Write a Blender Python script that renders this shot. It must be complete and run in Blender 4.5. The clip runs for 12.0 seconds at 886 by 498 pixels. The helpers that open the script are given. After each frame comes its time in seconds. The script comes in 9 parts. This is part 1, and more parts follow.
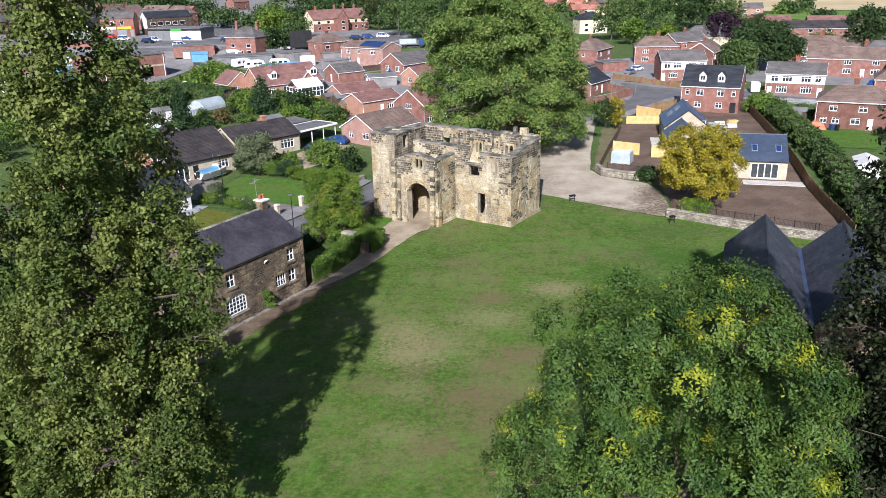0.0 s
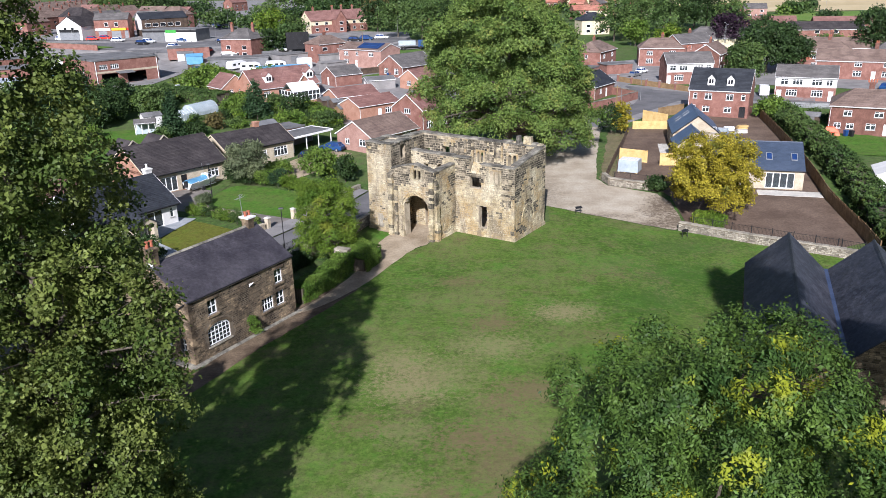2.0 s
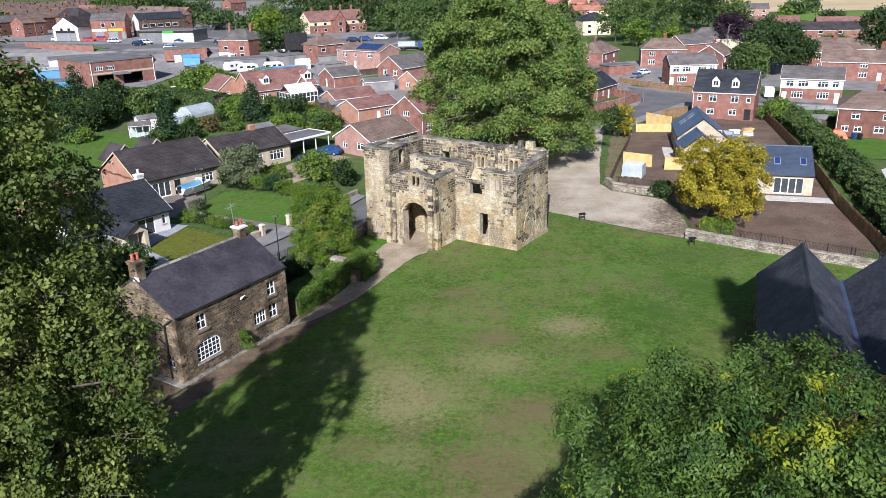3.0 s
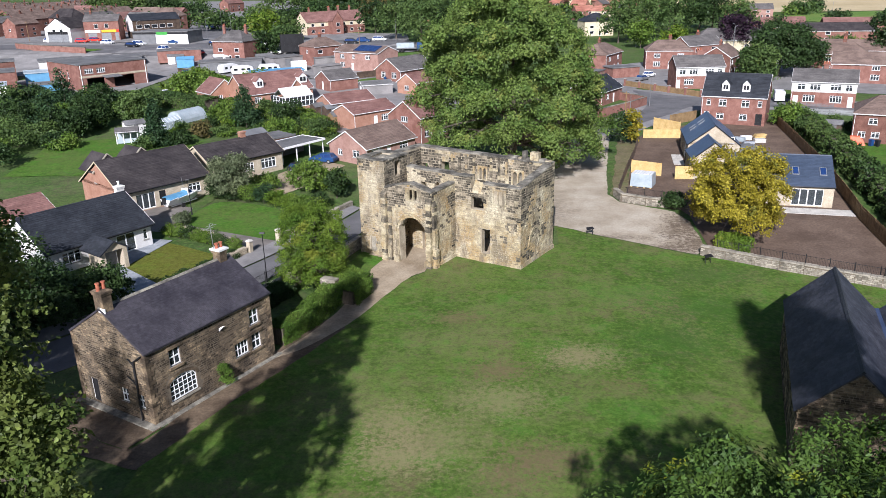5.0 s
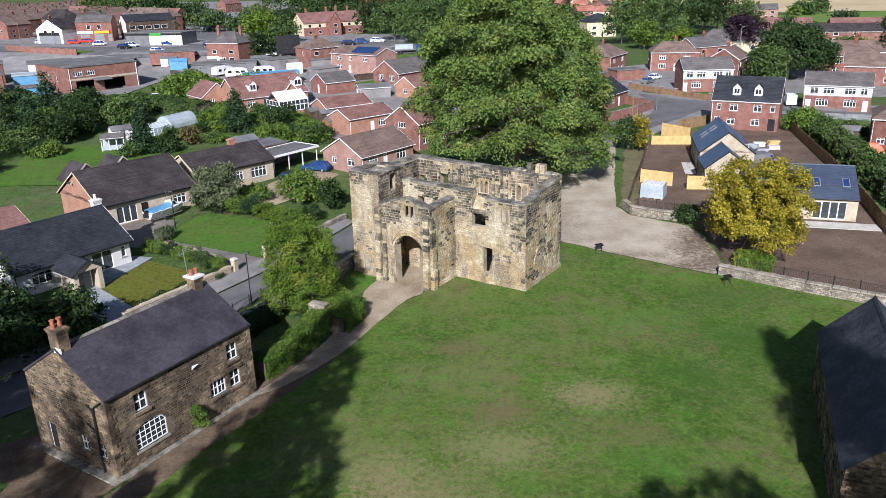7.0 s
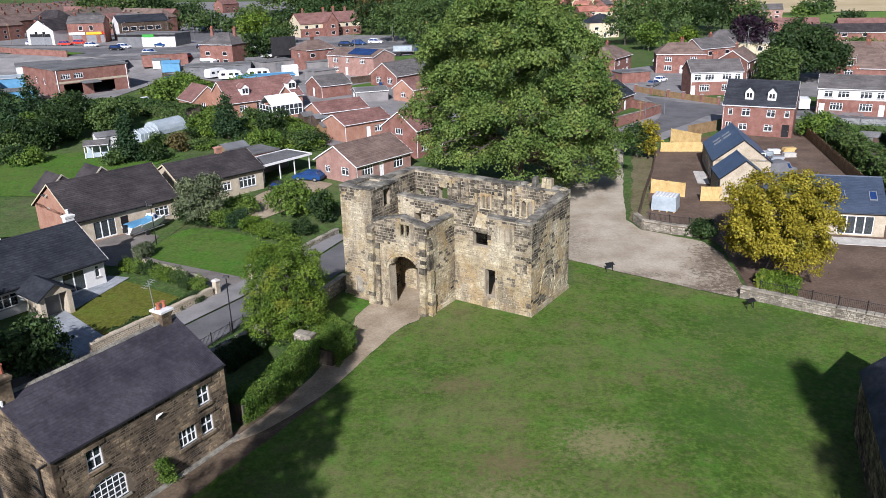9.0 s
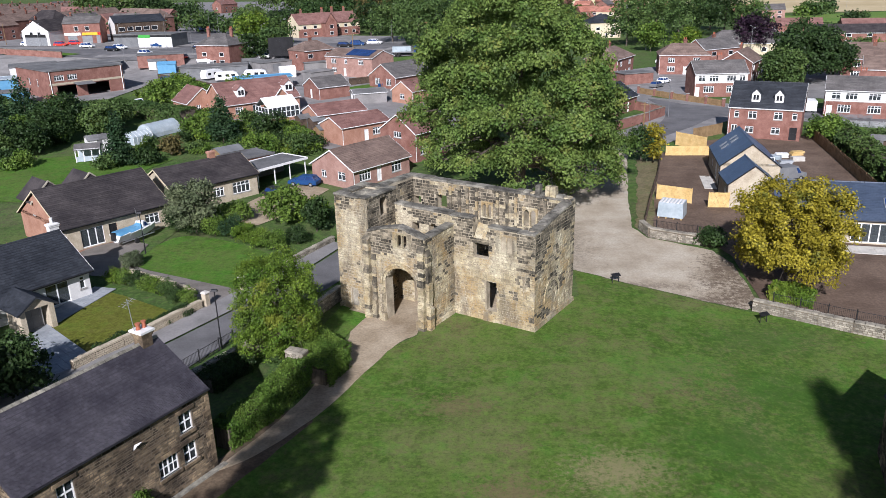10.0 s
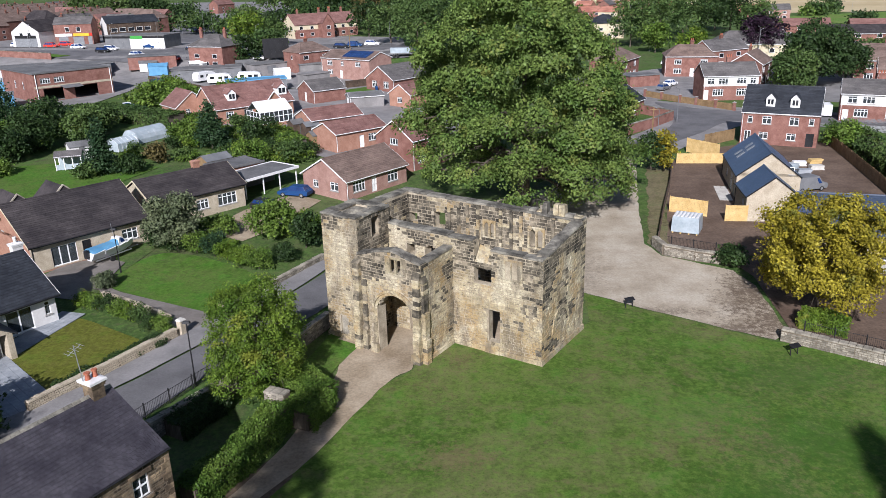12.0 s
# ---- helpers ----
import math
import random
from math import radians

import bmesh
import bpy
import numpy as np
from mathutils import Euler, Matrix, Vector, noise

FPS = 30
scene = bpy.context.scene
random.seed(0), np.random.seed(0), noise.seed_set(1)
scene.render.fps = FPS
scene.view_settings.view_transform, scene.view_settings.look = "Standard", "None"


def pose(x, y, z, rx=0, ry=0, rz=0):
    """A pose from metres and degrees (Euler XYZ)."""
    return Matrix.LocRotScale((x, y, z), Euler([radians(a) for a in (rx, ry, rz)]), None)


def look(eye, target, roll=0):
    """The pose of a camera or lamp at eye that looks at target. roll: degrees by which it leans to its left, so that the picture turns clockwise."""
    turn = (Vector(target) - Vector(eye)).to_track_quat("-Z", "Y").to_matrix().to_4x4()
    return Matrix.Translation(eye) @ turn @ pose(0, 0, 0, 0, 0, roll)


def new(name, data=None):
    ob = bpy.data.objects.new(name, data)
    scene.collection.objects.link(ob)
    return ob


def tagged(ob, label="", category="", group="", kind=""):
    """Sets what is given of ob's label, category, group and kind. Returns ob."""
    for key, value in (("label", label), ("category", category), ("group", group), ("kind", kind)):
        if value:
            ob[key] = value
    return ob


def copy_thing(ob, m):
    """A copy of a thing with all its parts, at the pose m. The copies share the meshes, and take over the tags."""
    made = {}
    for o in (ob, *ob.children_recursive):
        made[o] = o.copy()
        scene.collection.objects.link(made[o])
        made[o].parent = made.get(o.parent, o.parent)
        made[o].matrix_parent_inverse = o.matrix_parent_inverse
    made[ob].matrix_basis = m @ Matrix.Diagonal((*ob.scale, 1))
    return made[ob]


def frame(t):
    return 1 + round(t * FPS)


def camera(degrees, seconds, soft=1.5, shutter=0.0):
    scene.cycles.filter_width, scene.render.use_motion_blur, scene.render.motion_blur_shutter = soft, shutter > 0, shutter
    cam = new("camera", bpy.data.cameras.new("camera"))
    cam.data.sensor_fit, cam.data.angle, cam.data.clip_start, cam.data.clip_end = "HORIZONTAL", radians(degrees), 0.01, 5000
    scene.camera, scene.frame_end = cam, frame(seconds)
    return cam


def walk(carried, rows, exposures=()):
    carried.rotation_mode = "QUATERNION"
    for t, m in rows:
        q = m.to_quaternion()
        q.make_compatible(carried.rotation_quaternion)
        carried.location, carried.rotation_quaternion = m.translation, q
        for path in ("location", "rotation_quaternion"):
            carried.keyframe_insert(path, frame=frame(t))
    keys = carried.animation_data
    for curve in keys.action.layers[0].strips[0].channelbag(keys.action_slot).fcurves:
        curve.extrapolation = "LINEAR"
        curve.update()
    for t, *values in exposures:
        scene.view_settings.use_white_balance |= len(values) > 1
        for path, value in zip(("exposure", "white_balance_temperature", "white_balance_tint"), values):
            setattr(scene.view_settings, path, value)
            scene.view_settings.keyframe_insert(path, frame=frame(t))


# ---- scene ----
cam = camera(60.0, 12.0, soft=0.7)
PATH = [
    (0, look((1.208, 1.236, 28.896), (0.342, 20.020, 22.083), -1.36)),
    (2, look((1.080, 6.615, 28.875), (0.210, 25.400, 22.067), -1.39)),
    (4, look((0.964, 12.283, 28.804), (0.090, 31.069, 22.000), -1.42)),
    (6, look((0.860, 18.192, 28.684), (-0.017, 36.980, 21.883), -1.44)),
    (8, look((0.769, 24.299, 28.513), (-0.113, 43.088, 21.716), -1.47)),
    (10, look((0.689, 30.555, 28.291), (-0.197, 49.346, 21.499), -1.50)),
    (12, look((0.622, 36.917, 28.020), (-0.269, 55.708, 21.232), -1.52)),
]
walk(cam, PATH, exposures=[(0, 0.75, 5900, 17), (12, 0.41, 5900, 17)])

# ---- light: clear sky, sun behind the camera ----
world = bpy.data.worlds.new("sky")
scene.world = world
world.use_nodes = True
wn = world.node_tree.nodes
sky = wn.new("ShaderNodeTexSky")
sky.sky_type, sky.sun_disc = "NISHITA", False
sky.sun_elevation, sky.sun_rotation = radians(32), radians(187)
world.node_tree.links.new(sky.outputs[0], wn["Background"].inputs[0])
wn["Background"].inputs[1].default_value = 0.052
sun = new("sun", bpy.data.lights.new("sun", "SUN"))
sun.data.energy, sun.data.angle, sun.data.color = 5.0, radians(0.6), (1.0, 0.96, 0.90)
sun.matrix_world = look((0, 0, 60), (0.12 * 60, 60, 60 - 0.63 * 60))

# ---- helpers for meshes and materials ----
rng = np.random.default_rng(7)
rnd = random.Random(11)


def smooth(a, b, x):
    u = min(1.0, max(0.0, (x - a) / (b - a)))
    return u * u * (3 - 2 * u)


def level(x, y):
    """The ground before the hill: level by the ruin, rising gently behind it, a little lower beside the barn."""
    k = 0.020 - 0.010 * smooth(-25, 30, x)
    return k * min(130, max(0, y - 105)) - 0.5 * smooth(8, 26, x) * (1 - smooth(92, 112, y))


HUB = (0.9, 25.0, 28.6)


def nearer(x, y):
    """How much the hill behind the workshops draws a point of the level plan towards the ruin."""
    return 1 - 0.20 * smooth(225, 335, y) * (1 - smooth(-20, 40, x))


def plan(x, y):
    """A point of the level plan, laid on the hill."""
    k = nearer(x, y)
    return HUB[0] + (x - HUB[0]) * k, HUB[1] + (y - HUB[1]) * k


def height(x, y):
    """The ground: level, with a hill that carries the main road and the shops."""
    if y < 222 or x > 45:
        return level(x, y)
    k = 0.9
    for i in range(30):
        x0, y0 = HUB[0] + (x - HUB[0]) / k, HUB[1] + (y - HUB[1]) / k
        k = 0.5 * k + 0.5 * nearer(x0, y0)
    return HUB[2] - k * (HUB[2] - level(x0, y0))


class Mesh:
    """Gathers boxes, prisms and tubes into one mesh."""

    def __init__(self):
        self.v, self.f, self.mi, self.cur = [], [], [], 0

    def face(self, pts):
        n = len(self.v)
        self.v += [tuple(p) for p in pts]
        self.f.append(tuple(range(n, n + len(pts))))
        self.mi.append(self.cur)

    def hexa(self, p):
        n = len(self.v)
        self.v += [tuple(q) for q in p]
        for q in ((3, 2, 1, 0), (4, 5, 6, 7), (0, 1, 5, 4), (1, 2, 6, 5), (2, 3, 7, 6), (3, 0, 4, 7)):
            self.f.append(tuple(n + i for i in q))
            self.mi.append(self.cur)

    def box(self, x0, y0, z0, x1, y1, z1):
        self.hexa([(x0, y0, z0), (x1, y0, z0), (x1, y1, z0), (x0, y1, z0), (x0, y0, z1), (x1, y0, z1), (x1, y1, z1), (x0, y1, z1)])

    def taper(self, x0, y0, z0, x1, y1, z1, d):
        self.hexa([(x0, y0, z0), (x1, y0, z0), (x1, y1, z0), (x0, y1, z0), (x0 + d, y0 + d, z1), (x1 - d, y0 + d, z1), (x1 - d, y1 - d, z1), (x0 + d, y1 - d, z1)])

    def obox(self, c, u, v, n, w, h, d, inset=0.0):
        """A block centred on c in the face (u, v), from a little behind it to d in front of it along n."""
        c, u, v, n = Vector(c), Vector(u), Vector(v), Vector(n)
        a, b = u * (w / 2), v * (h / 2)
        a2, b2 = u * (w / 2 - inset), v * (h / 2 - inset)
        self.hexa([c - a - b, c + a - b, c + a + b, c - a + b] + [p + n * d for p in (c - a2 - b2, c + a2 - b2, c + a2 + b2, c - a2 + b2)])

    def prism(self, poly, off):
        off = Vector(off)
        p = [Vector(q) for q in poly]
        n, k = len(self.v), len(p)
        self.v += [tuple(q) for q in p] + [tuple(q + off) for q in p]
        self.f.append(tuple(range(n, n + k))[::-1])
        self.f.append(tuple(range(n + k, n + 2 * k)))
        for i in range(k):
            j = (i + 1) % k
            self.f.append((n + i, n + j, n + k + j, n + k + i))
        self.mi += [self.cur] * (k + 2)

    def plate(self, rects, y0, y1):
        """One joined lattice of bars: rects (x0, z0, x1, z1) in the upright plane, from y0 to y1."""
        xs = sorted({round(q, 5) for r in rects for q in (r[0], r[2])})
        zs = sorted({round(q, 5) for r in rects for q in (r[1], r[3])})
        solid = {(i, j) for i in range(len(xs) - 1) for j in range(len(zs) - 1)
                 if any(r[0] < (xs[i] + xs[i + 1]) / 2 < r[2] and r[1] < (zs[j] + zs[j + 1]) / 2 < r[3] for r in rects)}
        at = {}

        def vert(i, j, y):
            if (i, j, y) not in at:
                at[i, j, y] = len(self.v)
                self.v.append((xs[i], y, zs[j]))
            return at[i, j, y]

        for i, j in sorted(solid):
            c = [(i, j), (i + 1, j), (i + 1, j + 1), (i, j + 1)]
            new_ = [tuple(vert(*q, y0) for q in c), tuple(vert(*q, y1) for q in c[::-1])]
            for e, (a, b) in enumerate(zip(c, c[1:] + c[:1])):
                if (i + (0, 1, 0, -1)[e], j + (-1, 0, 1, 0)[e]) not in solid:
                    new_.append((vert(*b, y0), vert(*a, y0), vert(*a, y1), vert(*b, y1)))
            self.f += new_
            self.mi += [self.cur] * len(new_)

    def rings(self, levels, cx=0.0, cy=0.0):
        """A square shaft through levels (z, half length, half width), one joined body."""
        n = len(self.v)
        for z, a, b in levels:
            self.v += [(cx - a, cy - b, z), (cx + a, cy - b, z), (cx + a, cy + b, z), (cx - a, cy + b, z)]
        self.f.append((n + 3, n + 2, n + 1, n))
        for i in range(len(levels) - 1):
            k = n + 4 * i
            self.f += [(k + j, k + (j + 1) % 4, k + 4 + (j + 1) % 4, k + 4 + j) for j in range(4)]
        k = n + 4 * (len(levels) - 1)
        self.f.append((k, k + 1, k + 2, k + 3))
        self.mi += [self.cur] * (4 * (len(levels) - 1) + 2)

    def tube(self, a, b, r0, r1=None, k=8, caps=True):
        a, b = Vector(a), Vector(b)
        r1 = r0 if r1 is None else r1
        d = (b - a).normalized()
        s = d.cross(Vector((0, 0, 1)) if abs(d.z) < 0.9 else Vector((1, 0, 0))).normalized()
        t = d.cross(s)
        n = len(self.v)
        for c, r in ((a, r0), (b, r1)):
            for i in range(k):
                w = 2 * math.pi * i / k
                self.v.append(tuple(c + s * (math.cos(w) * r) + t * (math.sin(w) * r)))
        for i in range(k):
            j = (i + 1) % k
            self.f.append((n + i, n + j, n + k + j, n + k + i))
            self.mi.append(self.cur)
        if caps:
            self.f += [tuple(n + i for i in range(k))[::-1], tuple(n + k + i for i in range(k))]
            self.mi += [self.cur] * 2

    def data(self, name, mats, shade=False):
        me = bpy.data.meshes.new(name)
        me.from_pydata(self.v, [], self.f)
        for m in mats if isinstance(mats, (list, tuple)) else [mats]:
            me.materials.append(m)
        me.polygons.foreach_set("material_index", self.mi)
        if len(self.f) < 30000:
            bm = bmesh.new()
            bm.from_mesh(me)
            bmesh.ops.recalc_face_normals(bm, faces=bm.faces)
            bm.to_mesh(me)
            bm.free()
        if shade:
            me.polygons.foreach_set("use_smooth", [True] * len(me.polygons))
        return me

    def part(self, name, mats, parent=None, label="", at=None, kind="", shade=False):
        return part(name, self.data(name, mats, shade), parent, label, at, kind)


def part(name, data, parent=None, label="", at=None, kind=""):
    ob = new(name, data)
    if at is not None:
        ob.matrix_world = at
    if parent is not None:
        ob.parent = parent
    return tagged(ob, label, kind=kind)


def thing(name, x, y, rot, label, category, group="", z=None, kind="", fit=True):
    """An Empty that holds a thing; x and y are of the level plan, unless z is given. What lies up the hill is smaller by its plan, unless fit is off."""
    ob = new(name)
    ob.empty_display_size = 0.5
    k = nearer(x, y) if z is None and fit else 1.0
    if z is None:
        x, y = plan(x, y)
        z = height(x, y)
    ob.matrix_world = pose(x, y, z, 0, 0, rot) @ Matrix.Scale(k, 4)
    return tagged(ob, label, category, group, kind)


def mat(name, cols, scale=0.6, fine=9.0, rough=0.85, bump=0.3, grain=0.22, per="", spread=0.25, metal=0.0, spec=0.3, dist=0.03, stretch=None, edges=(0.36, 0.64)):
    m = bpy.data.materials.new(name)
    m.use_nodes = True
    nt = m.node_tree
    nd, lk = nt.nodes, nt.links
    bs = nd["Principled BSDF"]
    bs.inputs["Roughness"].default_value, bs.inputs["Metallic"].default_value = rough, metal
    bs.inputs["Specular IOR Level"].default_value = spec
    geo = nd.new("ShaderNodeNewGeometry")
    pos = geo.outputs["Position"]
    if stretch:
        mp = nd.new("ShaderNodeVectorMath")
        mp.operation = "MULTIPLY"
        mp.inputs[1].default_value = stretch
        lk.new(pos, mp.inputs[0])
        pos = mp.outputs[0]
    n1, n2 = nd.new("ShaderNodeTexNoise"), nd.new("ShaderNodeTexNoise")
    for n, s, d in ((n1, scale, 5), (n2, fine, 4)):
        n.inputs["Scale"].default_value, n.inputs["Detail"].default_value, n.inputs["Roughness"].default_value = s, d, 0.62
        lk.new(pos, n.inputs["Vector"])
    rp = nd.new("ShaderNodeValToRGB")
    e = rp.color_ramp.elements
    e[0].position, e[1].position = edges
    e[0].color, e[1].color = (*cols[0], 1), (*cols[-1], 1)
    for i, c in enumerate(cols[1:-1]):
        k = e.new(edges[0] + (edges[1] - edges[0]) * (i + 1) / (len(cols) - 1))
        k.color = (*c, 1)
    lk.new(n1.outputs["Fac"], rp.inputs[0])
    col = rp.outputs[0]

    def times(src, lo, hi, a, b, col):
        mr = nd.new("ShaderNodeMapRange")
        mr.inputs[1].default_value, mr.inputs[2].default_value, mr.inputs[3].default_value, mr.inputs[4].default_value = lo, hi, a, b
        lk.new(src, mr.inputs[0])
        vm = nd.new("ShaderNodeVectorMath")
        vm.operation = "MULTIPLY"
        lk.new(col, vm.inputs[0])
        lk.new(mr.outputs[0], vm.inputs[1])
        return vm.outputs[0]

    col = times(n2.outputs["Fac"], 0.3, 0.7, 1 - grain, 1 + grain, col)
    if per == "island":
        col = times(geo.outputs["Random Per Island"], 0, 1, 1 - spread, 1 + spread, col)
    if per == "object":
        oi = nd.new("ShaderNodeObjectInfo")
        col = times(oi.outputs["Random"], 0, 1, 1 - spread, 1 + spread, col)
    lk.new(col, bs.inputs["Base Color"])
    if bump:
        bp = nd.new("ShaderNodeBump")
        bp.inputs["Strength"].default_value, bp.inputs["Distance"].default_value = bump, dist
        lk.new(n2.outputs["Fac"], bp.inputs["Height"])
        lk.new(bp.outputs[0], bs.inputs["Normal"])
    return m


def leaf_mat(name, dark, light, other=None, share=0.9, scale=0.35, trans=0.24, patch=0.42):
    """Leaves: colour by leaf and by branch, a little light through them."""
    m = mat(name, [dark, light], scale=scale, fine=3.0, rough=0.55, bump=0, grain=0.2, per="island", spread=0.42, spec=0.2)
    nd, lk = m.node_tree.nodes, m.node_tree.links
    bs = nd["Principled BSDF"]
    src = bs.inputs["Base Color"].links[0].from_socket
    if other:
        nz = nd.new("ShaderNodeTexNoise")
        nz.inputs["Scale"].default_value, nz.inputs["Detail"].default_value = patch, 3
        geo = nd.new("ShaderNodeNewGeometry")
        lk.new(geo.outputs["Position"], nz.inputs["Vector"])
        mr = nd.new("ShaderNodeMapRange")
        mr.inputs[1].default_value, mr.inputs[2].default_value = share * 0.7, share * 0.7 + 0.06
        lk.new(nz.outputs["Fac"], mr.inputs[0])
        mx = nd.new("ShaderNodeMix")
        mx.data_type = "RGBA"
        lk.new(mr.outputs[0], mx.inputs["Factor"])
        lk.new(src, mx.inputs["A"])
        mx.inputs["B"].default_value = (*other, 1)
        src = mx.outputs["Result"]
        lk.new(src, bs.inputs["Base Color"])
    tr = nd.new("ShaderNodeBsdfTranslucent")
    lk.new(src, tr.inputs[0])
    ms = nd.new("ShaderNodeMixShader")
    ms.inputs[0].default_value = trans
    lk.new(bs.outputs[0], ms.inputs[1])
    lk.new(tr.outputs[0], ms.inputs[2])
    lk.new(ms.outputs[0], nd["Material Output"].inputs[0])
    return m


def stain(m, colour, scale, lo, hi, most, stretch=(1, 1, 1)):
    """Patches of another colour over a material."""
    nd, lk = m.node_tree.nodes, m.node_tree.links
    bs = nd["Principled BSDF"]
    src = bs.inputs["Base Color"].links[0].from_socket
    geo = nd.new("ShaderNodeNewGeometry")
    mv = nd.new("ShaderNodeVectorMath")
    mv.operation = "MULTIPLY"
    mv.inputs[1].default_value = stretch
    lk.new(geo.outputs["Position"], mv.inputs[0])
    nz = nd.new("ShaderNodeTexNoise")
    nz.inputs["Scale"].default_value, nz.inputs["Detail"].default_value, nz.inputs["Roughness"].default_value = scale, 7, 0.7
    lk.new(mv.outputs[0], nz.inputs["Vector"])
    mr = nd.new("ShaderNodeMapRange")
    mr.inputs[1].default_value, mr.inputs[2].default_value, mr.inputs[4].default_value = lo, hi, most
    lk.new(nz.outputs["Fac"], mr.inputs[0])
    mx = nd.new("ShaderNodeMix")
    mx.data_type = "RGBA"
    lk.new(mr.outputs[0], mx.inputs["Factor"])
    lk.new(src, mx.inputs["A"])
    mx.inputs["B"].default_value = (*colour, 1)
    lk.new(mx.outputs["Result"], bs.inputs["Base Color"])


# ---- materials ----
M = {}
M["mortar"] = mat("mortar", [(0.24, 0.20, 0.14), (0.44, 0.385, 0.285)], scale=0.8, fine=14)
buff = [(0.27, 0.213, 0.12), (0.405, 0.348, 0.222), (0.515, 0.465, 0.335)]
M["ashlar"] = mat("ashlar", buff, scale=0.35, fine=6, per="island", spread=0.20, bump=0.7, grain=0.24, dist=0.05)
M["ashlar_block"] = mat("ashlar_block", buff, scale=0.35, fine=6, per="object", spread=0.20, bump=0.7, grain=0.24, dist=0.05)
for stone_ in ("ashlar", "ashlar_block"):
    stain(M[stone_], (0.32, 0.215, 0.088), 0.42, 0.49, 0.59, 0.70, (1.0, 1.0, 0.8))
    stain(M[stone_], (0.12, 0.10, 0.075), 0.6, 0.49, 0.63, 0.80, (1.0, 1.0, 0.25))
    stain(M[stone_], (0.20, 0.165, 0.12), 1.6, 0.52, 0.62, 0.65, (1.0, 1.0, 1.8))
    stain(M[stone_], (0.060, 0.050, 0.038), 3.4, 0.56, 0.63, 0.70, (1.0, 1.0, 2.8))
M["soot"] = mat("soot_stone", [(0.040, 0.036, 0.028), (0.115, 0.100, 0.073), (0.24, 0.205, 0.145)], scale=1.1, fine=6, per="island", spread=0.5, bump=0.6, dist=0.05)
M["coping"] = mat("coping_stone", [(0.065, 0.060, 0.050), (0.155, 0.145, 0.120), (0.25, 0.235, 0.19)], scale=0.9, fine=6, bump=0.6, per="object", spread=0.3)
brown = [(0.048, 0.036, 0.025), (0.115, 0.085, 0.055), (0.25, 0.188, 0.115)]
M["rubble"] = mat("rubble", brown, scale=0.9, fine=7, per="island", spread=0.62, bump=0.5)
M["rubble_block"] = mat("rubble_block", brown, scale=0.9, fine=7, per="object", spread=0.62, bump=0.5)
M["rubble_joint"] = mat("rubble_joint", [(0.10, 0.08, 0.058), (0.20, 0.165, 0.12)], fine=14)
M["grey_stone"] = mat("grey_stone", [(0.16, 0.145, 0.115), (0.33, 0.30, 0.24)], scale=0.9, fine=7, per="island", spread=0.4, bump=0.5)
M["slate"] = mat("slate", [(0.036, 0.033, 0.041), (0.068, 0.063, 0.073)], scale=0.5, fine=5, rough=0.55, per="island", spread=0.13, bump=0.2)
M["slate_piece"] = mat("slate_piece", [(0.036, 0.033, 0.041), (0.068, 0.063, 0.073)], scale=0.5, fine=5, rough=0.55, per="object", spread=0.13, bump=0.2)
M["barn_slate"] = mat("barn_slate", [(0.026, 0.029, 0.040), (0.055, 0.058, 0.072)], scale=0.6, fine=5, rough=0.6, per="island", spread=0.25, bump=0.2)
M["new_slate"] = mat("new_slate", [(0.045, 0.062, 0.095), (0.06, 0.08, 0.12)], scale=0.3, fine=5, rough=0.45, per="island", spread=0.10, grain=0.08, bump=0.1)
M["blue_slate"] = mat("blue_slate", [(0.052, 0.082, 0.14), (0.075, 0.112, 0.18)], scale=0.3, fine=5, rough=0.4, per="island", spread=0.10, grain=0.08, bump=0.1)
M["dark_tile"] = mat("dark_tile", [(0.028, 0.024, 0.026), (0.058, 0.050, 0.050)], scale=0.4, fine=4, per="island", spread=0.18, bump=0.3)
M["black_tile"] = mat("black_tile", [(0.022, 0.025, 0.031), (0.038, 0.042, 0.05)], scale=0.4, fine=4, rough=0.6, per="island", spread=0.2, bump=0.3)
M["red_tile"] = mat("red_tile", [(0.160, 0.082, 0.070), (0.23, 0.127, 0.11)], scale=0.35, fine=4, per="island", spread=0.15, bump=0.3)
M["brown_tile"] = mat("brown_tile", [(0.13, 0.092, 0.076), (0.2, 0.145, 0.12)], scale=0.4, fine=4, per="island", spread=0.15, bump=0.3)
M["grey_tile"] = mat("grey_tile", [(0.085, 0.08, 0.078), (0.14, 0.13, 0.125)], scale=0.35, fine=4, per="island", spread=0.15, bump=0.3)
M["far_tile"] = mat("far_tile", [(0.3, 0.12, 0.085), (0.38, 0.18, 0.13)], scale=0.1, fine=2, per="island", spread=0.2, bump=0.3)
M["brick"] = mat("brick_wall", [(0.172, 0.079, 0.060), (0.26, 0.134, 0.107)], scale=0.8, fine=14, grain=0.3, bump=0.3)
M["orange_brick"] = mat("orange_brick_wall", [(0.30, 0.155, 0.105), (0.385, 0.218, 0.155)], scale=0.8, fine=14, grain=0.25, bump=0.3)
M["pink_brick"] = mat("pink_brick_wall", [(0.27, 0.155, 0.125), (0.36, 0.225, 0.185)], scale=0.8, fine=14, grain=0.25, bump=0.3)
M["dark_brick"] = mat("dark_brick_wall", [(0.11, 0.05, 0.038), (0.18, 0.09, 0.068)], scale=0.8, fine=14, grain=0.3, bump=0.3)
